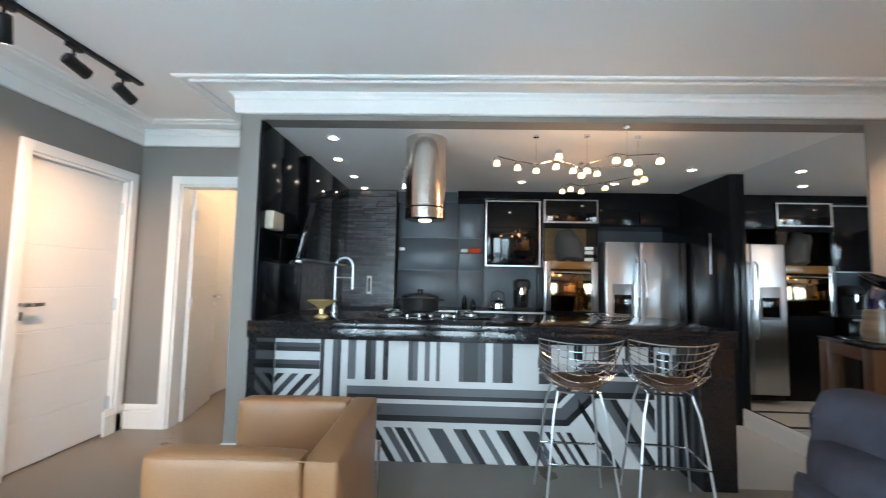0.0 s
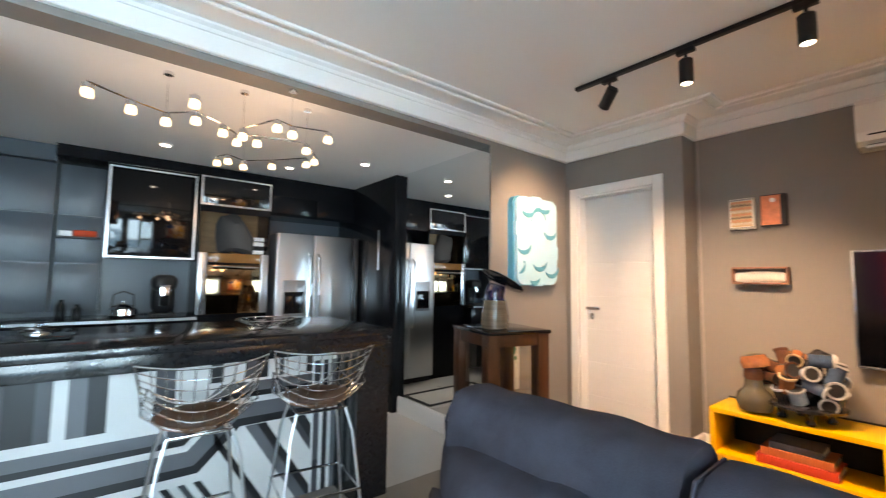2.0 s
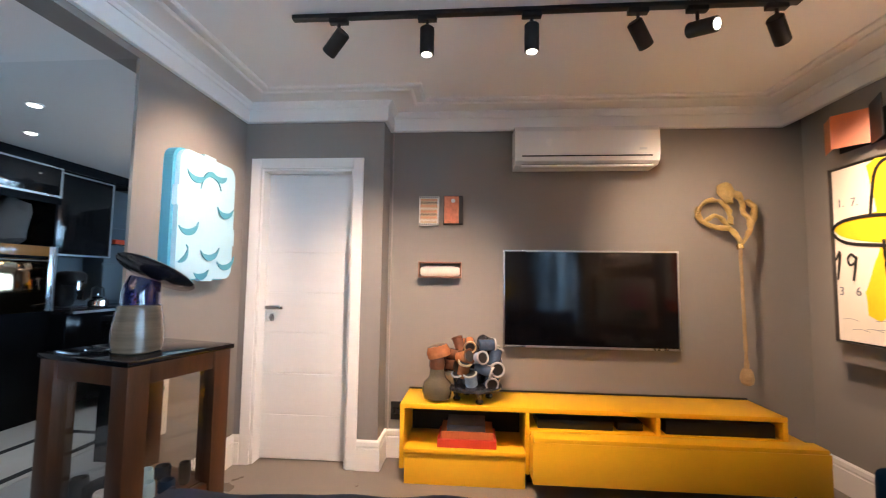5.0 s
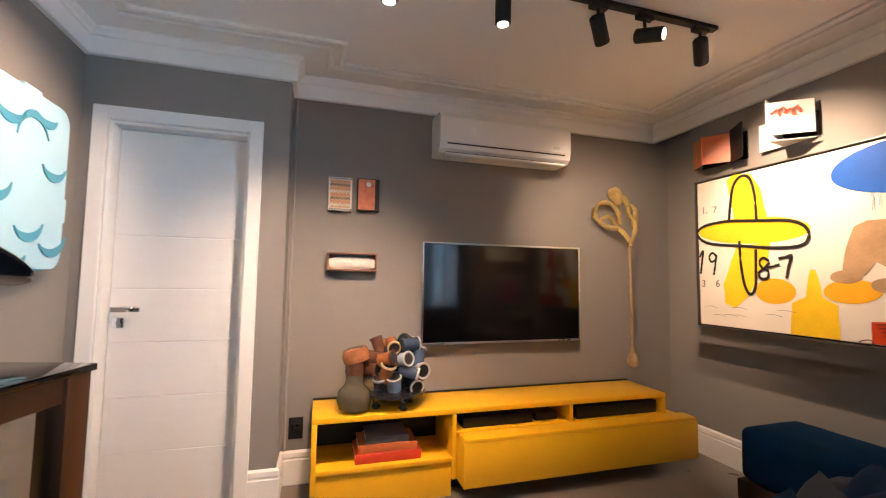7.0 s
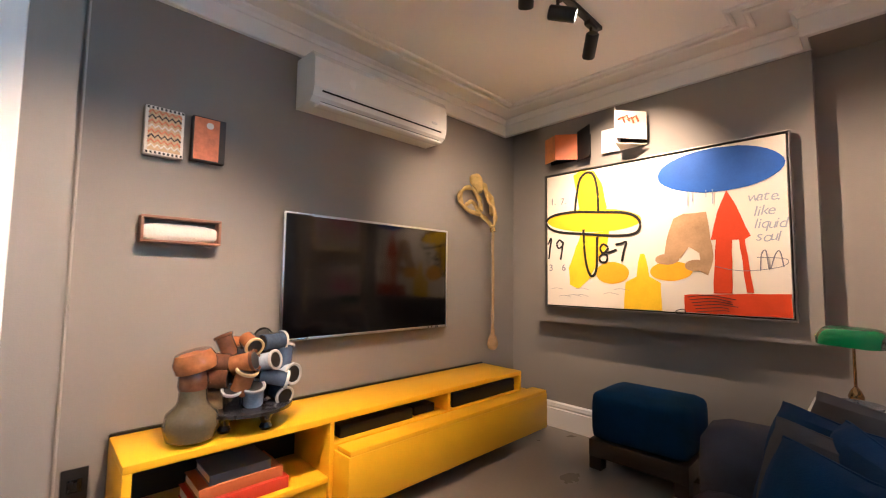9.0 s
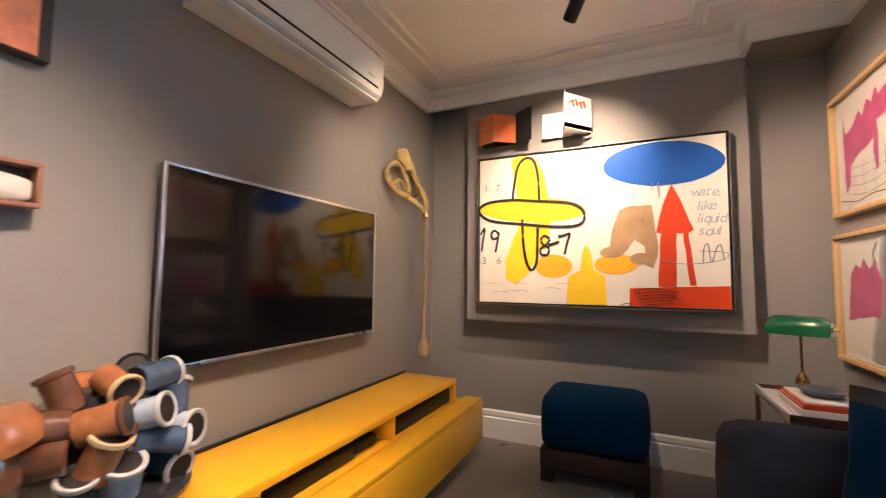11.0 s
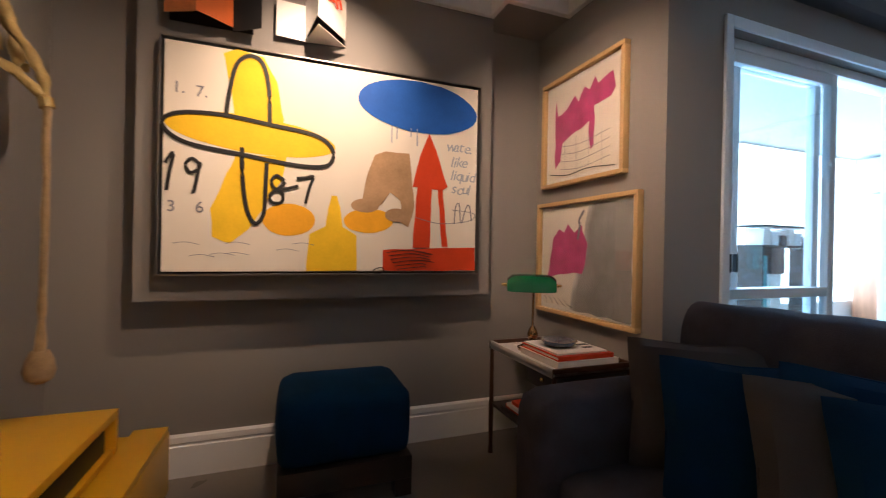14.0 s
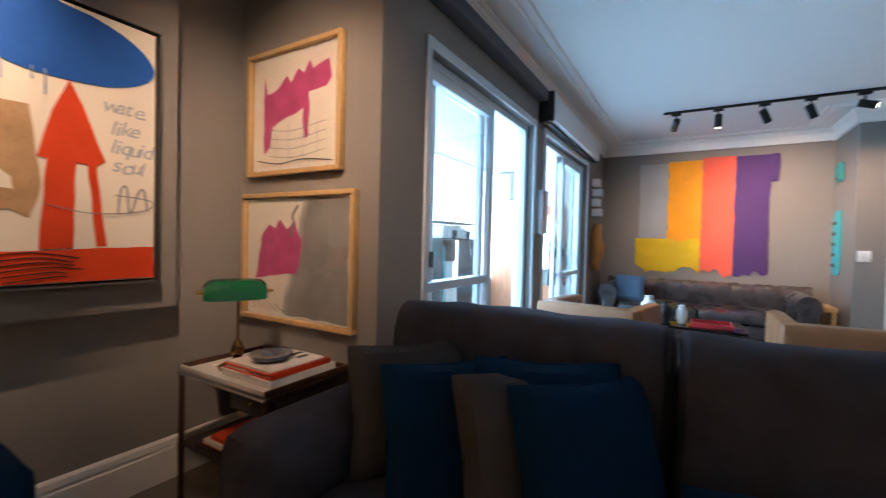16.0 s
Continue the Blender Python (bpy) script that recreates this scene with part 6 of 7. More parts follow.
for i in range(4):
    solo("print_mark", box(nb(), 1.62 + 0.015 * (i % 2), 1.69, -0.70 + 0.055 * i, -0.675 + 0.055 * i, AZ + 0.0577, AZ + 0.0583), BLACKM, "dark printed bar on the white book cover", "print", "print on the book", smooth=False)
bm = nb()
lathe(bm, (1.78, -0.58, AZ + 0.058), [(0.04, 0), (0.075, 0.012), (0.085, 0.03), (0.075, 0.03), (0.03, 0.012)], 20)
solo("small_bowl", bm, CER[2], "small grey ceramic bowl lying on the books", "bowl")
AGED = mat("aged_brass", (0.30, 0.19, 0.09), 0.18, 1.0, var=0.2, bump=0)
lm = thing("bankers_lamp", (1.79, -0.79, AZ), "brass desk lamp with a green glass shade", "table lamp")
bm = nb()
lathe(bm, (1.79, -0.79, AZ - 0.008), [(0.075, 0), (0.078, 0.012), (0.06, 0.022), (0.022, 0.032), (0.018, 0.05), (0.026, 0.065), (0.028, 0.085), (0.018, 0.11), (0.008, 0.125)], 24)
part("base", bm, AGED, lm, "turned brass base")
bm = nb()
tube(bm, [(1.79, -0.79, AZ + 0.11), (1.79, -0.79, AZ + 0.29)], 0.006, 10)
part("stem", bm, AGED, lm)
bm = nb()
ends = Vector((0.105, -0.06, 0))
cc = Vector((1.79, -0.81, AZ + 0.305))
ax = ends.normalized()
side_ = Vector((-ax.y, ax.x, 0))
rows_ = []
for i in range(13):
    t = -1 + 2 * i / 12
    s = (1 - abs(t) ** 5) ** 0.5
    row_ = []
    for j in range(9):
        a = radians(-10 + 200 * j / 8)
        row_.append(bm.verts.new(cc + ax * 0.125 * t + side_ * (0.062 * math.cos(a) * (0.75 + 0.25 * s)) + Vector((0, 0, 0.078 * math.sin(a) * (0.7 + 0.3 * s)))))
    rows_.append(row_)
for a, b in zip(rows_, rows_[1:]):
    for j in range(8):
        bm.faces.new((a[j], a[j + 1], b[j + 1], b[j]))
bm.faces.new(rows_[0])
bm.faces.new(rows_[-1][::-1])
part("shade", bm, mat("green_cased_glass", (0.001, 0.085, 0.030), 0.10, var=0.1, bump=0, coat=0.6), lm, "green glass shade")
for t in (-1, 1):
    bm = nb()
    tube(bm, [cc + ax * 0.126 * t + Vector((0, 0, 0.02)), cc + ax * 0.155 * t + Vector((0, 0, 0.02))], [0.010, 0.006], 10)
    part("finial", bm, BRASS, lm)

# ---- windows and balcony ----
ALU = mat("white_aluminium", (0.70, 0.76, 0.80), 0.35, var=0.03, bump=0.002)


def window(name, x0, x1, splits, rail, label):
    w = thing(name, ((x0 + x1) / 2, -0.33, 0), label, "window")
    w["kind"] = "structure"
    for q in ((x0 + 0.002, x0 + 0.05, 0.0, 2.138), (x1 - 0.05, x1 - 0.002, 0.0, 2.138), (x0 + 0.0505, x1 - 0.0505, 2.09, 2.138), (x0 + 0.0505, x1 - 0.0505, 0.0, 0.03)):
        part("window_frame", box(nb(), q[0], q[1], -0.39, -0.30, q[2], q[3], bev=0.003), ALU, w)
    for q in ((x0 - 0.045, x0 + 0.0015, 0.0, 2.19), (x1 - 0.0015, x1 + 0.045, 0.0, 2.19), (x0 + 0.002, x1 - 0.002, 2.1385, 2.19)):
        part("casing", box(nb(), q[0], q[1], -0.249, -0.235, q[2], q[3], bev=0.002), ALU, w)
    for i, (a, b, y) in enumerate(splits):
        sash = part("sash", box(nb(), a, a + 0.055, y - 0.02, y + 0.02, 0.031, 2.089, bev=0.003), ALU, w)
        part("stile", box(nb(), b - 0.055, b, y - 0.02, y + 0.02, 0.031, 2.089, bev=0.003), ALU, sash)
        for z in ((0.031, 0.10), (2.03, 2.089)) + (((rail, rail + 0.05),) if rail else ()):
            part("rail", box(nb(), a + 0.0555, b - 0.0555, y - 0.02, y + 0.02, *z, bev=0.003), ALU, sash)
        g = part("pane", box(nb(), a + 0.056, b - 0.056, y - 0.003, y + 0.003, 0.101, 2.029), GLASS, sash, smooth=False)
        g.visible_shadow = False
        part("latch", box(nb(), b - 0.036, b - 0.018, y + 0.0205, y + 0.040, 1.02, 1.11, bev=0.004), BLACKM, sash, "black latch")
    return w


window("window_1", -0.47, 1.12, [(0.20, 1.068, -0.325), (0.26, 0.96, -0.368)], 0.89, "white aluminium sliding balcony door, partly open")
window("window_2", -2.5, -0.78, [(-2.44, -1.62, -0.325), (-2.30, -1.50, -0.368)], 0.80, "white aluminium sliding balcony door, partly open")
pel = thing("roller_blind", (-1.6, -0.2, 2.25), "rolled-up white blind in a pelmet above the window", "roller blind")
part("cassette", box(nb(), -2.62, -0.62, -0.249, -0.13, 2.22, 2.44, bev=0.004), TRIM, pel)
part("end_cap", box(nb(), -0.619, -0.58, -0.249, -0.125, 2.20, 2.45, bev=0.004), BLACKM, pel, "dark end cap")
part("bottom_bar", box(nb(), -2.60, -0.64, -0.20, -0.17, 2.195, 2.219), BLACKM, pel, smooth=False)
pel2 = thing("roller_blind", (0.5, -0.2, 2.3), "dark roller blind tube under the cornice", "roller blind")
part("cassette", box(nb(), -0.55, 1.42, -0.249, -0.16, 2.36, 2.448, bev=0.003), mat("grey_blind_fabric", (0.10, 0.10, 0.11), 0.8), pel2)

WBAL = mat("white_render", (0.80, 0.80, 0.79), 0.8, var=0.03, bump=0.02)
wall("wall_balcony", "white balcony end wall and parapet", [(-4.6, -4.45, -2.4, -0.4, 0, 2.7), (1.35, 1.5, -2.4, -1.37, 0, 2.7), (-4.45, 1.35, -2.4, -2.28, 0, 0.5), (-4.45, -3.75, -0.4, -0.25, 0, 2.7)], WBAL)
# ceiling added over the balcony to block direct sun from the living floor
bm = nb()
box(bm, -4.6, 1.5, -2.4, -0.4, 2.45, 2.6)
setting("ceiling_balcony", bm, WBAL, "white balcony ceiling added to keep sun off the living floor")
bm = nb()
box(bm, -4.6, 1.35, -2.4, -1.37, -0.12, -0.002)
box(bm, -4.6, 1.35, -1.37, -0.4, -0.12, -0.002)
setting("floor_balcony", bm, KFLOOR, "pale tiled balcony floor")
# added plane whose own glow stands in for the blown-out sky
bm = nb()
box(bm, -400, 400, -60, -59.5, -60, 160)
setting("backdrop", bm, mat("glowing_sky_plane", (0.72, 0.88, 1.0), 1.0, bump=0, var=0.02, glow=7), "glowing pale plane standing in for the bright sky outside")
bm = nb()
box(bm, -120, 120, -120, 120, -30.2, -30)
setting("ground", bm, mat("far_ground", (0.16, 0.17, 0.14), 0.9, var=0.4, scale=0.3), "distant ground far below the balcony")
# balcony shelf with things, wooden arch mirror
rack = thing("wall_shelf", (-2.6, -2.1, 1.1), "dark metal balcony shelf with a coffee machine", "shelf")
for z in (1.18, 1.375):
    part("board", box(nb(), -2.05, -1.22, -1.80, -1.56, z, z + 0.02), BLACKM, rack, smooth=False)
for x in (-2.05, -1.24):
    for z0 in (0.0,):
        part("upright", box(nb(), x, x + 0.02, -1.80, -1.56, z0, 1.1795), BLACKM, rack, smooth=False)
for i in range(6):
    solo("stored_book", box(nb(), -2.0 + 0.12 * i, -1.90 + 0.12 * i, -1.78, -1.60, 1.2005, 1.30 + 0.03 * (i % 3), bev=0.004), (GREYP, ALU, WHITE)[i % 3], "pale box stored on the balcony shelf", "box", "boxes on the balcony shelf")
cof = thing("coffee_machine", (-1.55, -1.7, 0.9), "brown and black box hanging under the shelf", "box")
part("body", box(nb(), -1.62, -1.42, -1.78, -1.60, 0.92, 1.178, bev=0.006), WOOD, cof)
part("plinth", box(nb(), -1.60, -1.44, -1.76, -1.62, 0.0, 0.9195), WHITE, cof, smooth=False)
solo("teal_box", box(nb(), -1.36, -1.28, -1.78, -1.60, 0.0, 1.10, bev=0.006), mat("teal_enamel", (0.02, 0.30, 0.36), 0.4), "tall teal box under the balcony shelf", "box")
arch = thing("arched_mirror", (-4.3, -1.1, 0), "reddish wooden cabinet with an arched mirror door", "cabinet")
REDW = mat("orange_red_wood", (0.56, 0.27, 0.16), 0.4, var=0.25, stretch=(5, 5, 1))
part("body", box(nb(), -4.44, -4.1, -2.23, -0.98, 0, 1.80, bev=0.006), REDW, arch)
bm = nb()
pts = [(-4.094, -1.46, 0.45), (-4.094, -1.46, 1.45)] + [(-4.094, -1.26 - 0.20 * math.cos(a), 1.45 + 0.20 * math.sin(a)) for a in (math.pi * i / 12 for i in range(1, 12))] + [(-4.094, -1.06, 1.45), (-4.094, -1.06, 0.45)]
poly(bm, pts, Vector((-0.004, 0, 0)))
part("mirror_door", bm, MIRROR, arch, "arched mirror panel", smooth=False)
solo("balcony_unit", box(nb(), -4.445, -4.2, -2.23, -1.95, 1.95, 2.40, bev=0.01), ALU, "grey louvred box on the balcony wall", "box")
bm = nb()
for i in range(60):
    a, r = rng.uniform(0, 6.28), rng.uniform(0.0, 0.2)
    c = Vector((-3.9 + r * math.cos(a), -0.85 + r * math.sin(a) * 0.7, 0.75 + rng.uniform(0, 0.5)))
    t = Vector((rng.uniform(-1, 1), rng.uniform(-1, 1), rng.uniform(0, 1))).normalized() * 0.09
    s = t.cross(Vector((0, 0, 1))).normalized() * 0.02
    bm.faces.new([bm.verts.new(p) for p in (c, c + t * 0.5 + s, c + t, c + t * 0.5 - s)])
plant = thing("potted_plant", (-3.9, -0.85, 0), "leafy green balcony plant in a white pot", "plant")
part("leaves", bm, mat("leaf_green", (0.05, 0.11, 0.04), 0.5, var=0.3), plant, smooth=False)
bm = nb()
lathe(bm, (-3.9, -0.85, 0), [(0.12, 0), (0.16, 0.5), (0.15, 0.5), (0.13, 0.45)], 20)
part("pot", bm, WHITE, plant)
bm = nb()
tube(bm, [(-3.9, -0.85, 0.45), (-3.9, -0.85, 1.0)], 0.015, 6)
part("stem", bm, WOODB, plant)

# ---- far sitting corner ----
TXW = -3.598
tap = thing("striped_hanging", (TXW, 0.97, 0.8), "ragged wall hanging of coloured fabric strips", "wall hanging")
for y0, y1, z0, z1, col, lab, nm in (
    (0.25, 0.60, 1.27, 2.29, (0.34, 0.36, 0.37), "grey strip", "grey_felt_strip"), (0.60, 0.992, 1.24, 2.31, (0.80, 0.32, 0.01), "orange strip", "orange_felt_strip"),
    (0.992, 1.352, 0.83, 2.34, (0.74, 0.11, 0.07), "salmon red strip", "salmon_felt_strip"), (1.352, 1.71, 0.81, 2.33, (0.07, 0.03, 0.14), "purple strip", "purple_felt_strip"), (0.21, 0.99, 0.83, 1.27, (0.66, 0.44, 0.01), "yellow foot", "yellow_felt_strip")):
    bm = nb()
    nseg = 16
    ys = [y0 + (y1 - y0) * i / nseg for i in range(nseg + 1)]
    grid = {}
    for i, y in enumerate(ys):
        for j in range(13):
            t = j / 12
            low = z0 + (0.02 + 0.10 * noise.noise(Vector((y * 13, z0 * 3, 1))) + (0.10 * max(0.0, 1 - (y - y0) / 0.12) if y0 < 0.22 else 0)) * (1 if z0 < 1 else 0.1)
            edge = 0.018 * noise.noise(Vector((t * 9, y0 * 5, 3))) if i in (0, nseg) else 0
            grid[i, j] = bm.verts.new((TXW + 0.018 + 0.008 * noise.noise(Vector((y * 6, t * 5, 7))), y + edge, low + (z1 - low) * t))
    for i in range(nseg):
        for j in range(12):
            bm.faces.new((grid[i, j], grid[i + 1, j], grid[i + 1, j + 1], grid[i, j + 1]))
    r_ = bmesh.ops.extrude_face_region(bm, geom=bm.faces[:])
    bmesh.ops.translate(bm, vec=(-0.008, 0, 0), verts=[v for v in r_["geom"] if isinstance(v, bmesh.types.BMVert)])
    part("strip", bm, mat(nm, col, 0.85, var=0.15, scale=3, bump=0.04), tap, lab)
bm = nb()
soft(bm, TXW + 0.004, TXW + 0.03, 1.70, 1.79, 2.0, 2.33, 0.004, 0.012, 4, 0.012)
part("flap", bm, bpy.data.materials["purple_felt_strip"], tap)

TUF = mat("brown_grey_leather", (0.075, 0.058, 0.055), 0.28, var=0.25, scale=6, bump=0.02)
ches = thing("tufted_sofa", (-3.15, 0.98, 0), "dark tufted leather sofa with rolled arms", "sofa")
part("base", soft(nb(), -3.5, -2.66, 0.12, 1.84, 0.08, 0.33, 0.01, 0.03, 6), TUF, ches)
bm = nb()
prof = [(-3.43, 0.30), (-3.41, 0.36), (-3.395, 0.42), (-3.38, 0.48), (-3.365, 0.54), (-3.352, 0.59), (-3.35, 0.64), (-3.365, 0.685), (-3.40, 0.715), (-3.45, 0.728), (-3.50, 0.72), (-3.545, 0.69), (-3.565, 0.64), (-3.565, 0.30)]
ring = []
for i in range(181):
    y = -0.10 + 2.20 * i / 180
    row_ = []
    for x, z in prof:
        puff = abs(math.sin((y / 0.115 + z / 0.11) * math.pi / 2) * math.sin((y / 0.115 - z / 0.11) * math.pi / 2)) ** 0.5 if x > -3.52 else 0.0
        row_.append(bm.verts.new((x + 0.028 * puff, y, z + (0.010 * puff if z > 0.66 else 0.0))))
    ring.append(row_)
for a, b in zip(ring, ring[1:]):
    for j in range(len(prof)):
        bm.faces.new((a[j], a[(j + 1) % len(prof)], b[(j + 1) % len(prof)], b[j]))
bm.faces.new(ring[0]), bm.faces.new(ring[-1][::-1])
back_ob = part("back", bm, TUF, ches, "rolled tufted back")
for i in range(18):
    for j in range(2):
        y = 0.0 + 0.115 * i + 0.057 * j
        bm = nb()
        bmesh.ops.create_uvsphere(bm, u_segments=8, v_segments=5, radius=0.012)
        bm.transform(Matrix.Translation((-3.385 + 0.016 * j, y, 0.45 + 0.10 * j)))
        part("button", bm, TUF, back_ob)
for y0 in (-0.10, 1.86):
    bm = nb()
    tube(bm, [(-3.5, y0 + 0.1, 0.58), (-2.70, y0 + 0.1, 0.57)], 0.11, 18)
    box(bm, -3.48, -2.72, y0 + 0.02, y0 + 0.18, 0.08, 0.56, bev=0.02)
    part("arm", bm, TUF, ches, "rolled arm")
for a, b in ((0.13, 0.97), (0.98, 1.83)):
    part("seat_cushion", soft(nb(), -3.38, -2.64, a, b, 0.33, 0.46, 0.02, 0.04, 6), TUF, ches)
for y in (0.0, 1.92):
    for x in (-3.45, -2.75):
        bm = nb()
        lathe(bm, (x, y, 0), [(0.025, 0), (0.035, 0.03), (0.03, 0.085)], 12)
        part("foot", bm, WOODB, ches)
pillow("throw_pillow", (-2.98, 0.22, 0.62), 0.36, lean(0, 30), mat("blue_grey_linen", (0.12, 0.18, 0.26), 0.85, bump=0.05), "blue-grey pillow on the tufted sofa", group="")
stl = thing("side_table", (-3.3, 2.16, 0), "small ochre wooden side table beside the sofa", "side table")
part("top", box(nb(), -3.5, -3.05, 2.06, 2.26, 0.50, 0.55, bev=0.006), OAK, stl)
for x in (-3.48, -3.11):
    for y in (2.07, 2.21):
        part("leg", box(nb(), x, x + 0.04, y, y + 0.04, 0, 0.4995), OAK, stl, smooth=False)
ct = thing("coffee_table", (-1.9, 0.9, 0), "low black coffee table with a glass top", "coffee table")
part("top", box(nb(), -2.25, -1.55, 0.45, 1.35, 0.40, 0.425, bev=0.004), DARKGLASS, ct)
for x in (-2.2, -1.64):
    for y in (0.5, 1.26):
        part("leg", box(nb(), x, x + 0.04, y, y + 0.04, 0, 0.3995), BLACKM, ct, smooth=False)
tray = thing("red_tray", (-1.78, 1.08, 0.4255), "red lacquered tray lying on the coffee table", "tray")
part("bottom", box(nb(), -1.90, -1.62, 0.92, 1.24, 0.4255, 0.434, bev=0.002), mat("red_lacquer", (0.55, 0.04, 0.05), 0.3), tray)
for q in ((-1.905, -1.615, 0.91, 0.92), (-1.905, -1.615, 1.24, 1.25), (-1.91, -1.90, 0.91, 1.25), (-1.62, -1.61, 0.91, 1.25)):
    part("rim", box(nb(), *q, 0.4345, 0.462, bev=0.002), bpy.data.materials["red_lacquer"], tray)
for x, y, r, hgt, m_, lab in ((-1.8, 0.55, 0.075, 0.24, WHITE, "white round vase on the coffee table"), (-1.72, 0.70, 0.06, 0.21, BLACKM, "black round vase on the coffee table"), (-1.76, 0.84, 0.05, 0.18, WHITE, "small white vase on the coffee table")):
    bm = nb()
    lathe(bm, (x, y, 0.4255), [(r * 0.6, 0), (r, hgt * 0.3), (r, hgt * 0.65), (r * 0.5, hgt * 0.85), (r * 0.6, hgt), (r * 0.5, hgt)], 20)
    solo("round_vase", bm, m_, lab, "vase", "vases on the coffee table")
for y, z0, z1, m_, lab in ((2.245, 1.93, 2.13, mat("teal_mask_paint", (0.03, 0.28, 0.27), 0.5, var=0.3), "teal round wall mask"), (2.235, 0.90, 1.60, mat("turquoise_plaque", (0.05, 0.42, 0.46), 0.5, var=0.2), "turquoise carved wall plaque")):
    msk = thing("wall_mask", (-3.3, y, z0), lab, "wall piece", "wall pieces by the sofa")
    part("plate", soft(nb(), -3.42, -3.22, 2.262, 2.298, z0, z1, 0.012, 0.016, 6, 0.006), m_, msk)
    for i in range(5):
        zz = z0 + (z1 - z0) * (i + 0.7) / 6
        part("carving", box(nb(), -3.38, -3.27, 2.248, 2.262, zz, zz + (z1 - z0) * 0.05, bev=0.003), INK, msk)
for i in range(4):
    solo("wall_tile", box(nb(), -3.0 + 0.02 * (i % 2), -2.82 + 0.02 * (i % 2), -0.248, -0.13 - 0.03 * (i % 2), 1.54 + i * 0.13, 1.635 + i * 0.13, bev=0.008), WHITE if i % 2 == 0 else PAPER, "small white ceramic piece beside the window", "wall piece", "white wall pieces")
bm = nb()
soft(bm, -3.02, -2.82, -0.248, -0.13, 0.82, 1.43, 0.02, 0.045, 8, 0.03)
solo("orange_wall_carving", bm, mat("orange_carving", (0.50, 0.20, 0.04), 0.5, var=0.3, scale=10), "orange carved wooden piece on the wall", "wall piece")
wp = thing("small_wall_piece", (-0.62, -0.24, 1.25), "small pale grey panel with a red edge between windows", "wall piece")
part("panel", box(nb(), -0.70, -0.55, -0.249, -0.18, 1.25, 1.62, bev=0.004), ALU, wp)
part("stripe", box(nb(), -0.565, -0.548, -0.1795, -0.175, 1.26, 1.61), PRED, wp, "red stripe", smooth=False)
sw = thing("light_switch", (-2.74, 2.40, 1.08), "white wall switch plate beside the entrance door", "light switch")
part("plate", box(nb(), -2.799, -2.79, 2.32, 2.42, 1.06, 1.17, bev=0.002), TRIM, sw)
part("rocker", box(nb(), -2.7895, -2.785, 2.35, 2.39, 1.09, 1.14, bev=0.001), WHITE, sw)

# ---- things on the bar ----
pot = thing("cooking_pot", (-0.28, 3.42, 1.03), "black enamelled cooking pot with lid on the hob", "cooking pot")
bm = nb()
lathe(bm, (-0.28, 3.42, 1.045), [(0.12, 0), (0.145, 0.02), (0.15, 0.11), (0.153, 0.115)], 28)
part("body", bm, BLACKM, pot)
bm = nb()
lathe(bm, (-0.28, 3.42, 1.16), [(0.155, 0), (0.15, 0.012), (0.08, 0.035), (0.02, 0.04), (0.02, 0.055), (0.028, 0.06), (0.02, 0.07)], 28)
part("lid", bm, mat("black_enamel", (0.012, 0.012, 0.014), 0.2), pot)
for s in (-1, 1):
    bm = nb()
    tube(bm, [(-0.28 + s * 0.145, 3.38, 1.14), (-0.28 + s * 0.19, 3.39, 1.145), (-0.28 + s * 0.19, 3.45, 1.145), (-0.28 + s * 0.145, 3.46, 1.14)], 0.008, 8)
    part("handle", bm, BLACKM, pot)
hob = thing("gas_hob", (-0.2, 3.45, 1.013), "black glass gas hob with iron grates", "hob")
part("plate", box(nb(), -0.62, 0.28, 3.2, 3.7, 1.0125, 1.020, bev=0.002), DARKGLASS, hob)
for cx, cy in ((-0.48, 3.32), (-0.28, 3.42), (-0.06, 3.32), (0.14, 3.42), (-0.48, 3.58), (0.10, 3.6)):
    bm = nb()
    lathe(bm, (cx, cy, 1.0205), [(0.045, 0), (0.045, 0.008), (0.03, 0.012), (0.03, 0.018)], 18)
    part("burner", bm, STEEL, hob)
    bm = nb()
    for k_ in range(4):
        a = math.pi / 2 * k_ + 0.78
        tube(bm, [(cx + 0.085 * math.cos(a), cy + 0.085 * math.sin(a), 1.022), (cx + 0.085 * math.cos(a), cy + 0.085 * math.sin(a), 1.042), (cx + 0.02 * math.cos(a), cy + 0.02 * math.sin(a), 1.042)], 0.004, 6)
    part("grate", bm, BLACKM, hob)
for i in range(5):
    bm = nb()
    lathe(bm, (-0.36 + 0.09 * i, 3.235, 1.0205), [(0.018, 0), (0.018, 0.016), (0.014, 0.02)], 14)
    part("knob", bm, CHROME, hob, "chrome control knob")
fau = thing("kitchen_tap", (-1.0, 3.62, 1.012), "tall chrome gooseneck kitchen tap", "tap")
bm = nb()
lathe(bm, (-1.02, 3.55, 1.012), [(0.03, 0), (0.03, 0.01), (0.02, 0.02), (0.02, 0.06)], 18)
part("base", bm, STEEL, fau)
bm = nb()
tube(bm, [(-1.02, 3.55, 1.05), (-1.02, 3.55, 1.40)] + [(-1.02 + 0.075 - 0.075 * math.cos(a), 3.55, 1.40 + 0.08 * math.sin(a)) for a in (math.pi * i / 8 for i in range(1, 8))] + [(-0.87, 3.55, 1.39), (-0.87, 3.55, 1.30)], 0.010, 12)
part("spout", bm, STEEL, fau)
bm = nb()
tube(bm, [(-0.87, 3.55, 1.31), (-0.87, 3.55, 1.21)], 0.014, 12)
part("spray_head", bm, STEEL, fau)
bm = nb()
tube(bm, [(-1.02, 3.55, 1.31), (-0.87, 3.55, 1.31)], 0.006, 8)
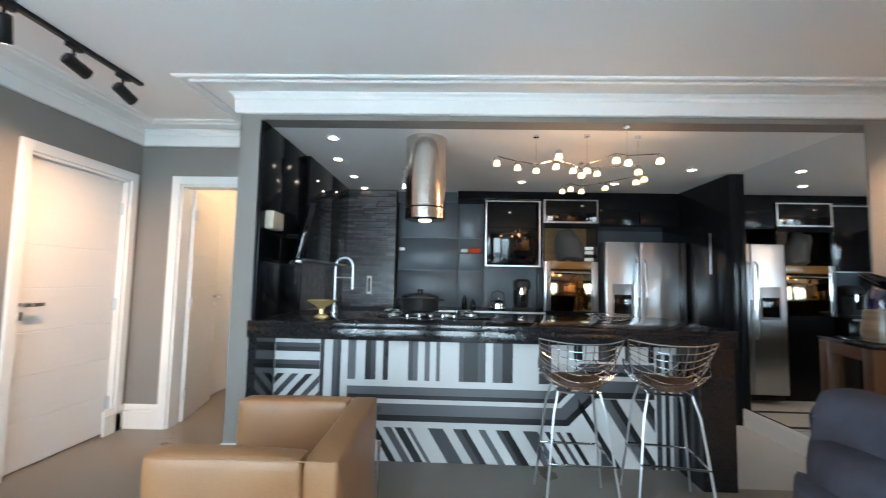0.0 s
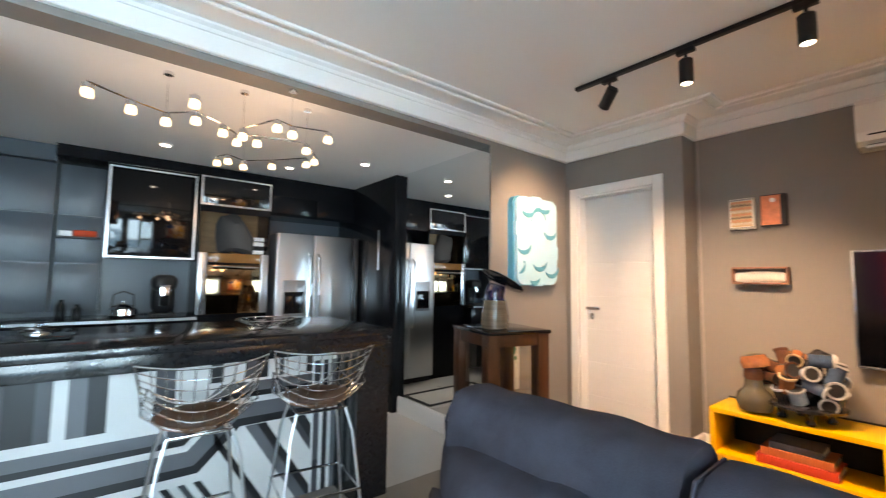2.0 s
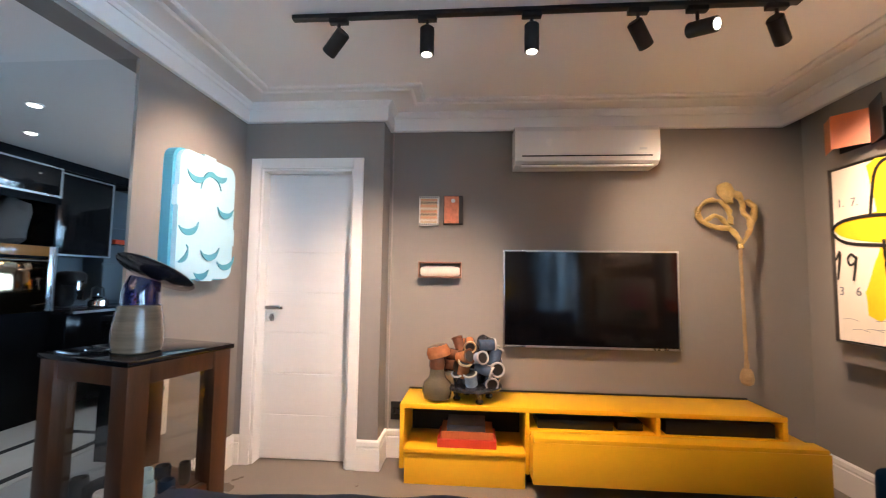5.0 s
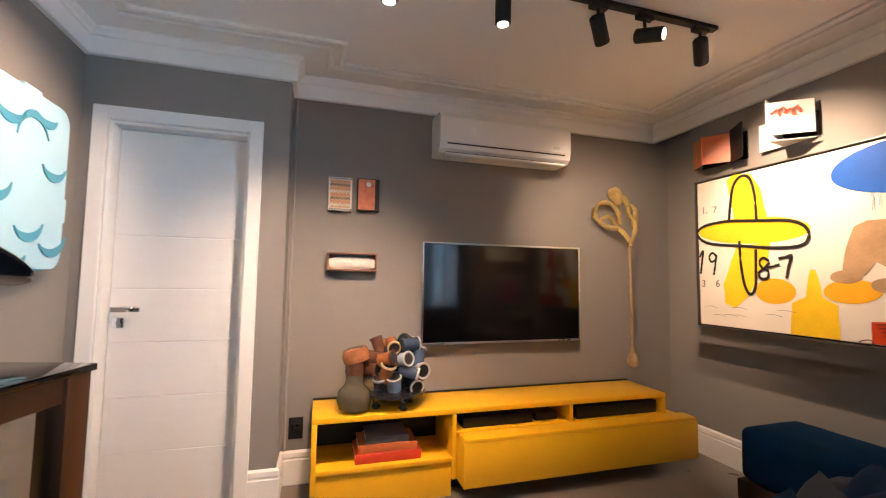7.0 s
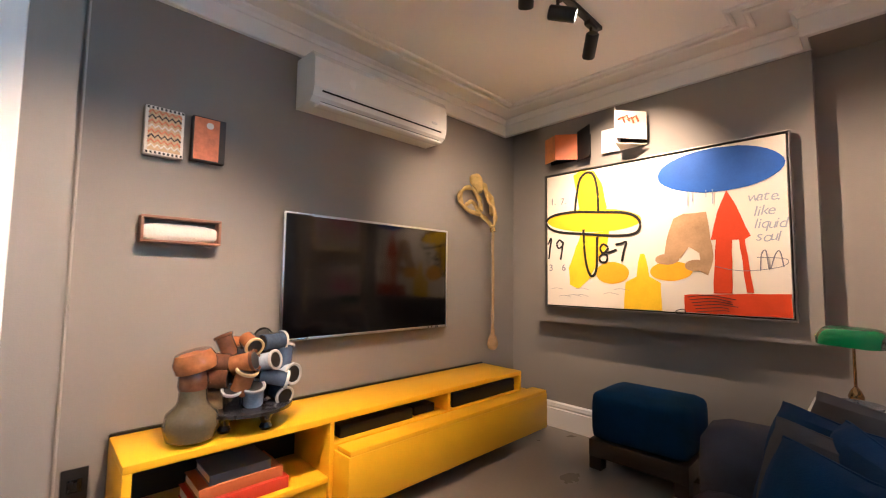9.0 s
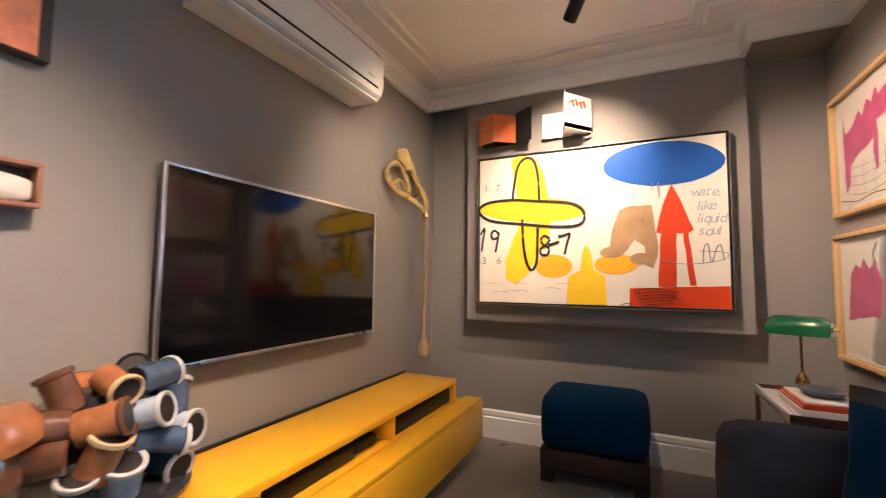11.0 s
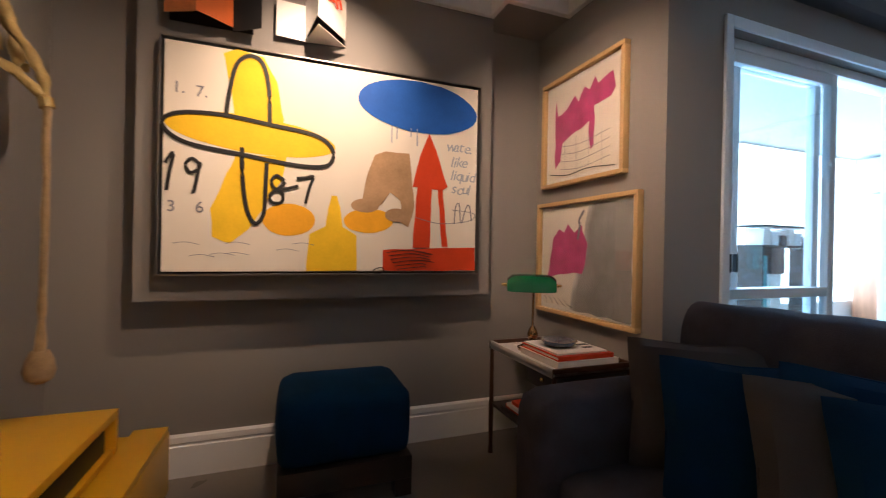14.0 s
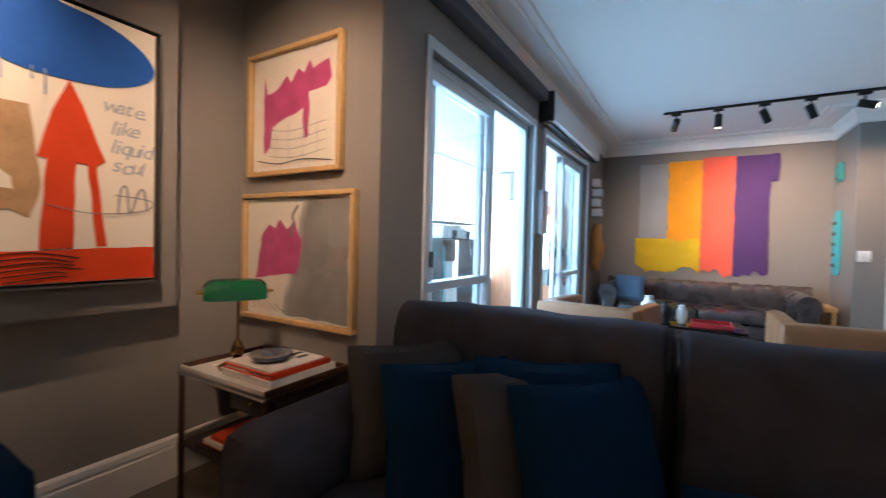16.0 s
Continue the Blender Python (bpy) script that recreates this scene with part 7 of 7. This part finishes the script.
part("bracket", bm, STEEL, fau)
bowl = thing("footed_bowl", (-0.99, 3.12, 1.012), "gold and cream footed bowl on the bar", "bowl")
bm = nb()
lathe(bm, (-0.99, 3.12, 1.0125), [(0.055, 0), (0.05, 0.012), (0.02, 0.025), (0.018, 0.06), (0.035, 0.075), (0.115, 0.12), (0.12, 0.126), (0.11, 0.124), (0.03, 0.085)], 28)
part("dish", bm, mat("gilded_ceramic", (0.75, 0.56, 0.28), 0.25, 0.6, var=0.2), bowl)
solo("pan_lid", lathe(nb(), (-0.64, 3.08, 1.0125), [(0.085, 0), (0.08, 0.012), (0.03, 0.028), (0.012, 0.05)], 24), BLACKM, "black pan lid lying on the bar", "pan lid")
brd = thing("wire_fruit_basket", (1.18, 3.2, 1.0125), "flat chrome wire basket on the bar", "basket")
for k_ in range(9):
    bm = nb()
    a = math.pi * k_ / 9
    tube(bm, [(1.18 + 0.17 * t * math.cos(a), 3.22 + 0.17 * t * math.sin(a), 1.02 + 0.045 * abs(t) ** 2) for t in (-1, -0.6, -0.2, 0.2, 0.6, 1)], 0.0025, 6)
    part("wire", bm, CHROME, brd)
bm = nb()
tube(bm, [(1.18 + 0.17 * math.cos(a), 3.22 + 0.17 * math.sin(a), 1.066) for a in (2 * math.pi * i / 24 for i in range(24))], 0.004, 6, True)
part("rim", bm, CHROME, brd)
# rear worktop things
cm = thing("capsule_coffee_maker", (0.82, 5.1, 0.966), "black and chrome capsule coffee maker", "coffee maker")
part("base", box(nb(), 0.72, 0.90, 4.98, 5.26, 0.966, 0.99, bev=0.006), BLACKM, cm)
part("body", soft(nb(), 0.73, 0.89, 5.10, 5.26, 0.991, 1.26, 0.01, 0.04, 5), BLACKM, cm)
part("head", soft(nb(), 0.72, 0.90, 4.99, 5.20, 1.20, 1.33, 0.01, 0.04, 5), BLACKM, cm)
part("band", box(nb(), 0.775, 0.845, 4.982, 4.99, 1.06, 1.28, bev=0.003), CHROME, cm, "chrome front band")
ket = thing("kettle", (0.5, 5.08, 0.966), "squat chrome kettle on the rear worktop", "kettle")
bm = nb()
lathe(bm, (0.52, 5.08, 0.9655), [(0.09, 0), (0.105, 0.02), (0.10, 0.07), (0.06, 0.11), (0.015, 0.12), (0.015, 0.14)], 24)
part("body", bm, CHROME, ket)
bm = nb()
tube(bm, [(0.44, 5.08, 1.05), (0.45, 5.08, 1.16), (0.52, 5.08, 1.19), (0.59, 5.08, 1.16), (0.60, 5.08, 1.05)], 0.007, 8)
part("handle", bm, BLACKM, ket)
for x, hgt in ((0.12, 0.16), (0.22, 0.12)):
    bm = nb()
    lathe(bm, (x, 5.05, 0.9655), [(0.03, 0), (0.034, 0.01), (0.03, hgt * 0.7), (0.014, hgt * 0.85), (0.016, hgt)], 16)
    solo("oil_bottle", bm, SMOKED, "small smoked glass bottle on the worktop", "bottle", "bottles on the worktop")
red = thing("shelf_letters", (0.2, 5.17, 1.43), "red and white lettering block on a small shelf", "sign")
part("ledge", box(nb(), 0.05, 0.34, 5.08, 5.199, 1.632, 1.645), BLACKM, red, smooth=False)
part("white_block", box(nb(), 0.07, 0.15, 5.11, 5.16, 1.6455, 1.69, bev=0.004), WHITE, red)
part("red_block", box(nb(), 0.155, 0.31, 5.11, 5.16, 1.6455, 1.70, bev=0.012), PRED, red)
for i in range(4):
    solo("glass_tumbler", lathe(nb(), (1.86 + 0.07 * i, 5.06, 2.21), [(0.022, 0), (0.026, 0.06), (0.024, 0.06), (0.02, 0.006)], 14), GLASS, "small glass tumbler above the fridge", "glass", "glasses above the fridge")
outlet = thing("power_strip", (-0.73, 5.02, 1.2), "white upright socket strip on the slate column", "socket")
part("plate", box(nb(), -1.06, -1.00, 5.018, 5.028, 1.12, 1.34, bev=0.003), WHITE, outlet)
part("slots", box(nb(), -1.045, -1.015, 5.0155, 5.0178, 1.15, 1.31), GREYP, outlet, smooth=False)
solo("wall_sensor", box(nb(), -0.70, -0.63, 5.16, 5.199, 1.66, 1.70, bev=0.003), WHITE, "small white box on the slate grey cabinet", "sensor")

# utility room things seen through the open door
mop = thing("broom", (-1.8, 4.6, 0), "broom with a blue handle leaning in the utility room", "broom")
bm = nb()
tube(bm, [(-1.66, 4.3, 0.30), (-1.60, 4.3, 1.35)], 0.012, 8)
part("handle", bm, mat("blue_plastic", (0.03, 0.04, 0.25), 0.4), mop)
bm = nb()
soft(bm, -1.78, -1.60, 4.24, 4.36, 0.0, 0.30, 0.02, 0.04, 4, 0.01)
part("head", bm, mat("brown_bristle", (0.16, 0.10, 0.06), 0.9, bump=0.1), mop)
hose = thing("coiled_hose", (-1.75, 4.3, 1.7), "pale coiled hose hanging on the wall", "hose")
for r in (0.15, 0.16, 0.17):
    bm = nb()
    tube(bm, [(-1.70 + 0.01 * r, 4.3 + r * 0.7 * math.cos(a), 1.80 + 1.6 * r * math.sin(a)) for a in (2 * math.pi * i / 28 for i in range(28))], 0.010, 8, True)
    part("loop", bm, mat("cream_hose", (0.45, 0.36, 0.24), 0.5), hose)
bm = nb()
tube(bm, [(-1.53, 4.3, 2.05), (-1.70, 4.3, 2.05)], 0.012, 8)
part("hook", bm, STEEL, hose)
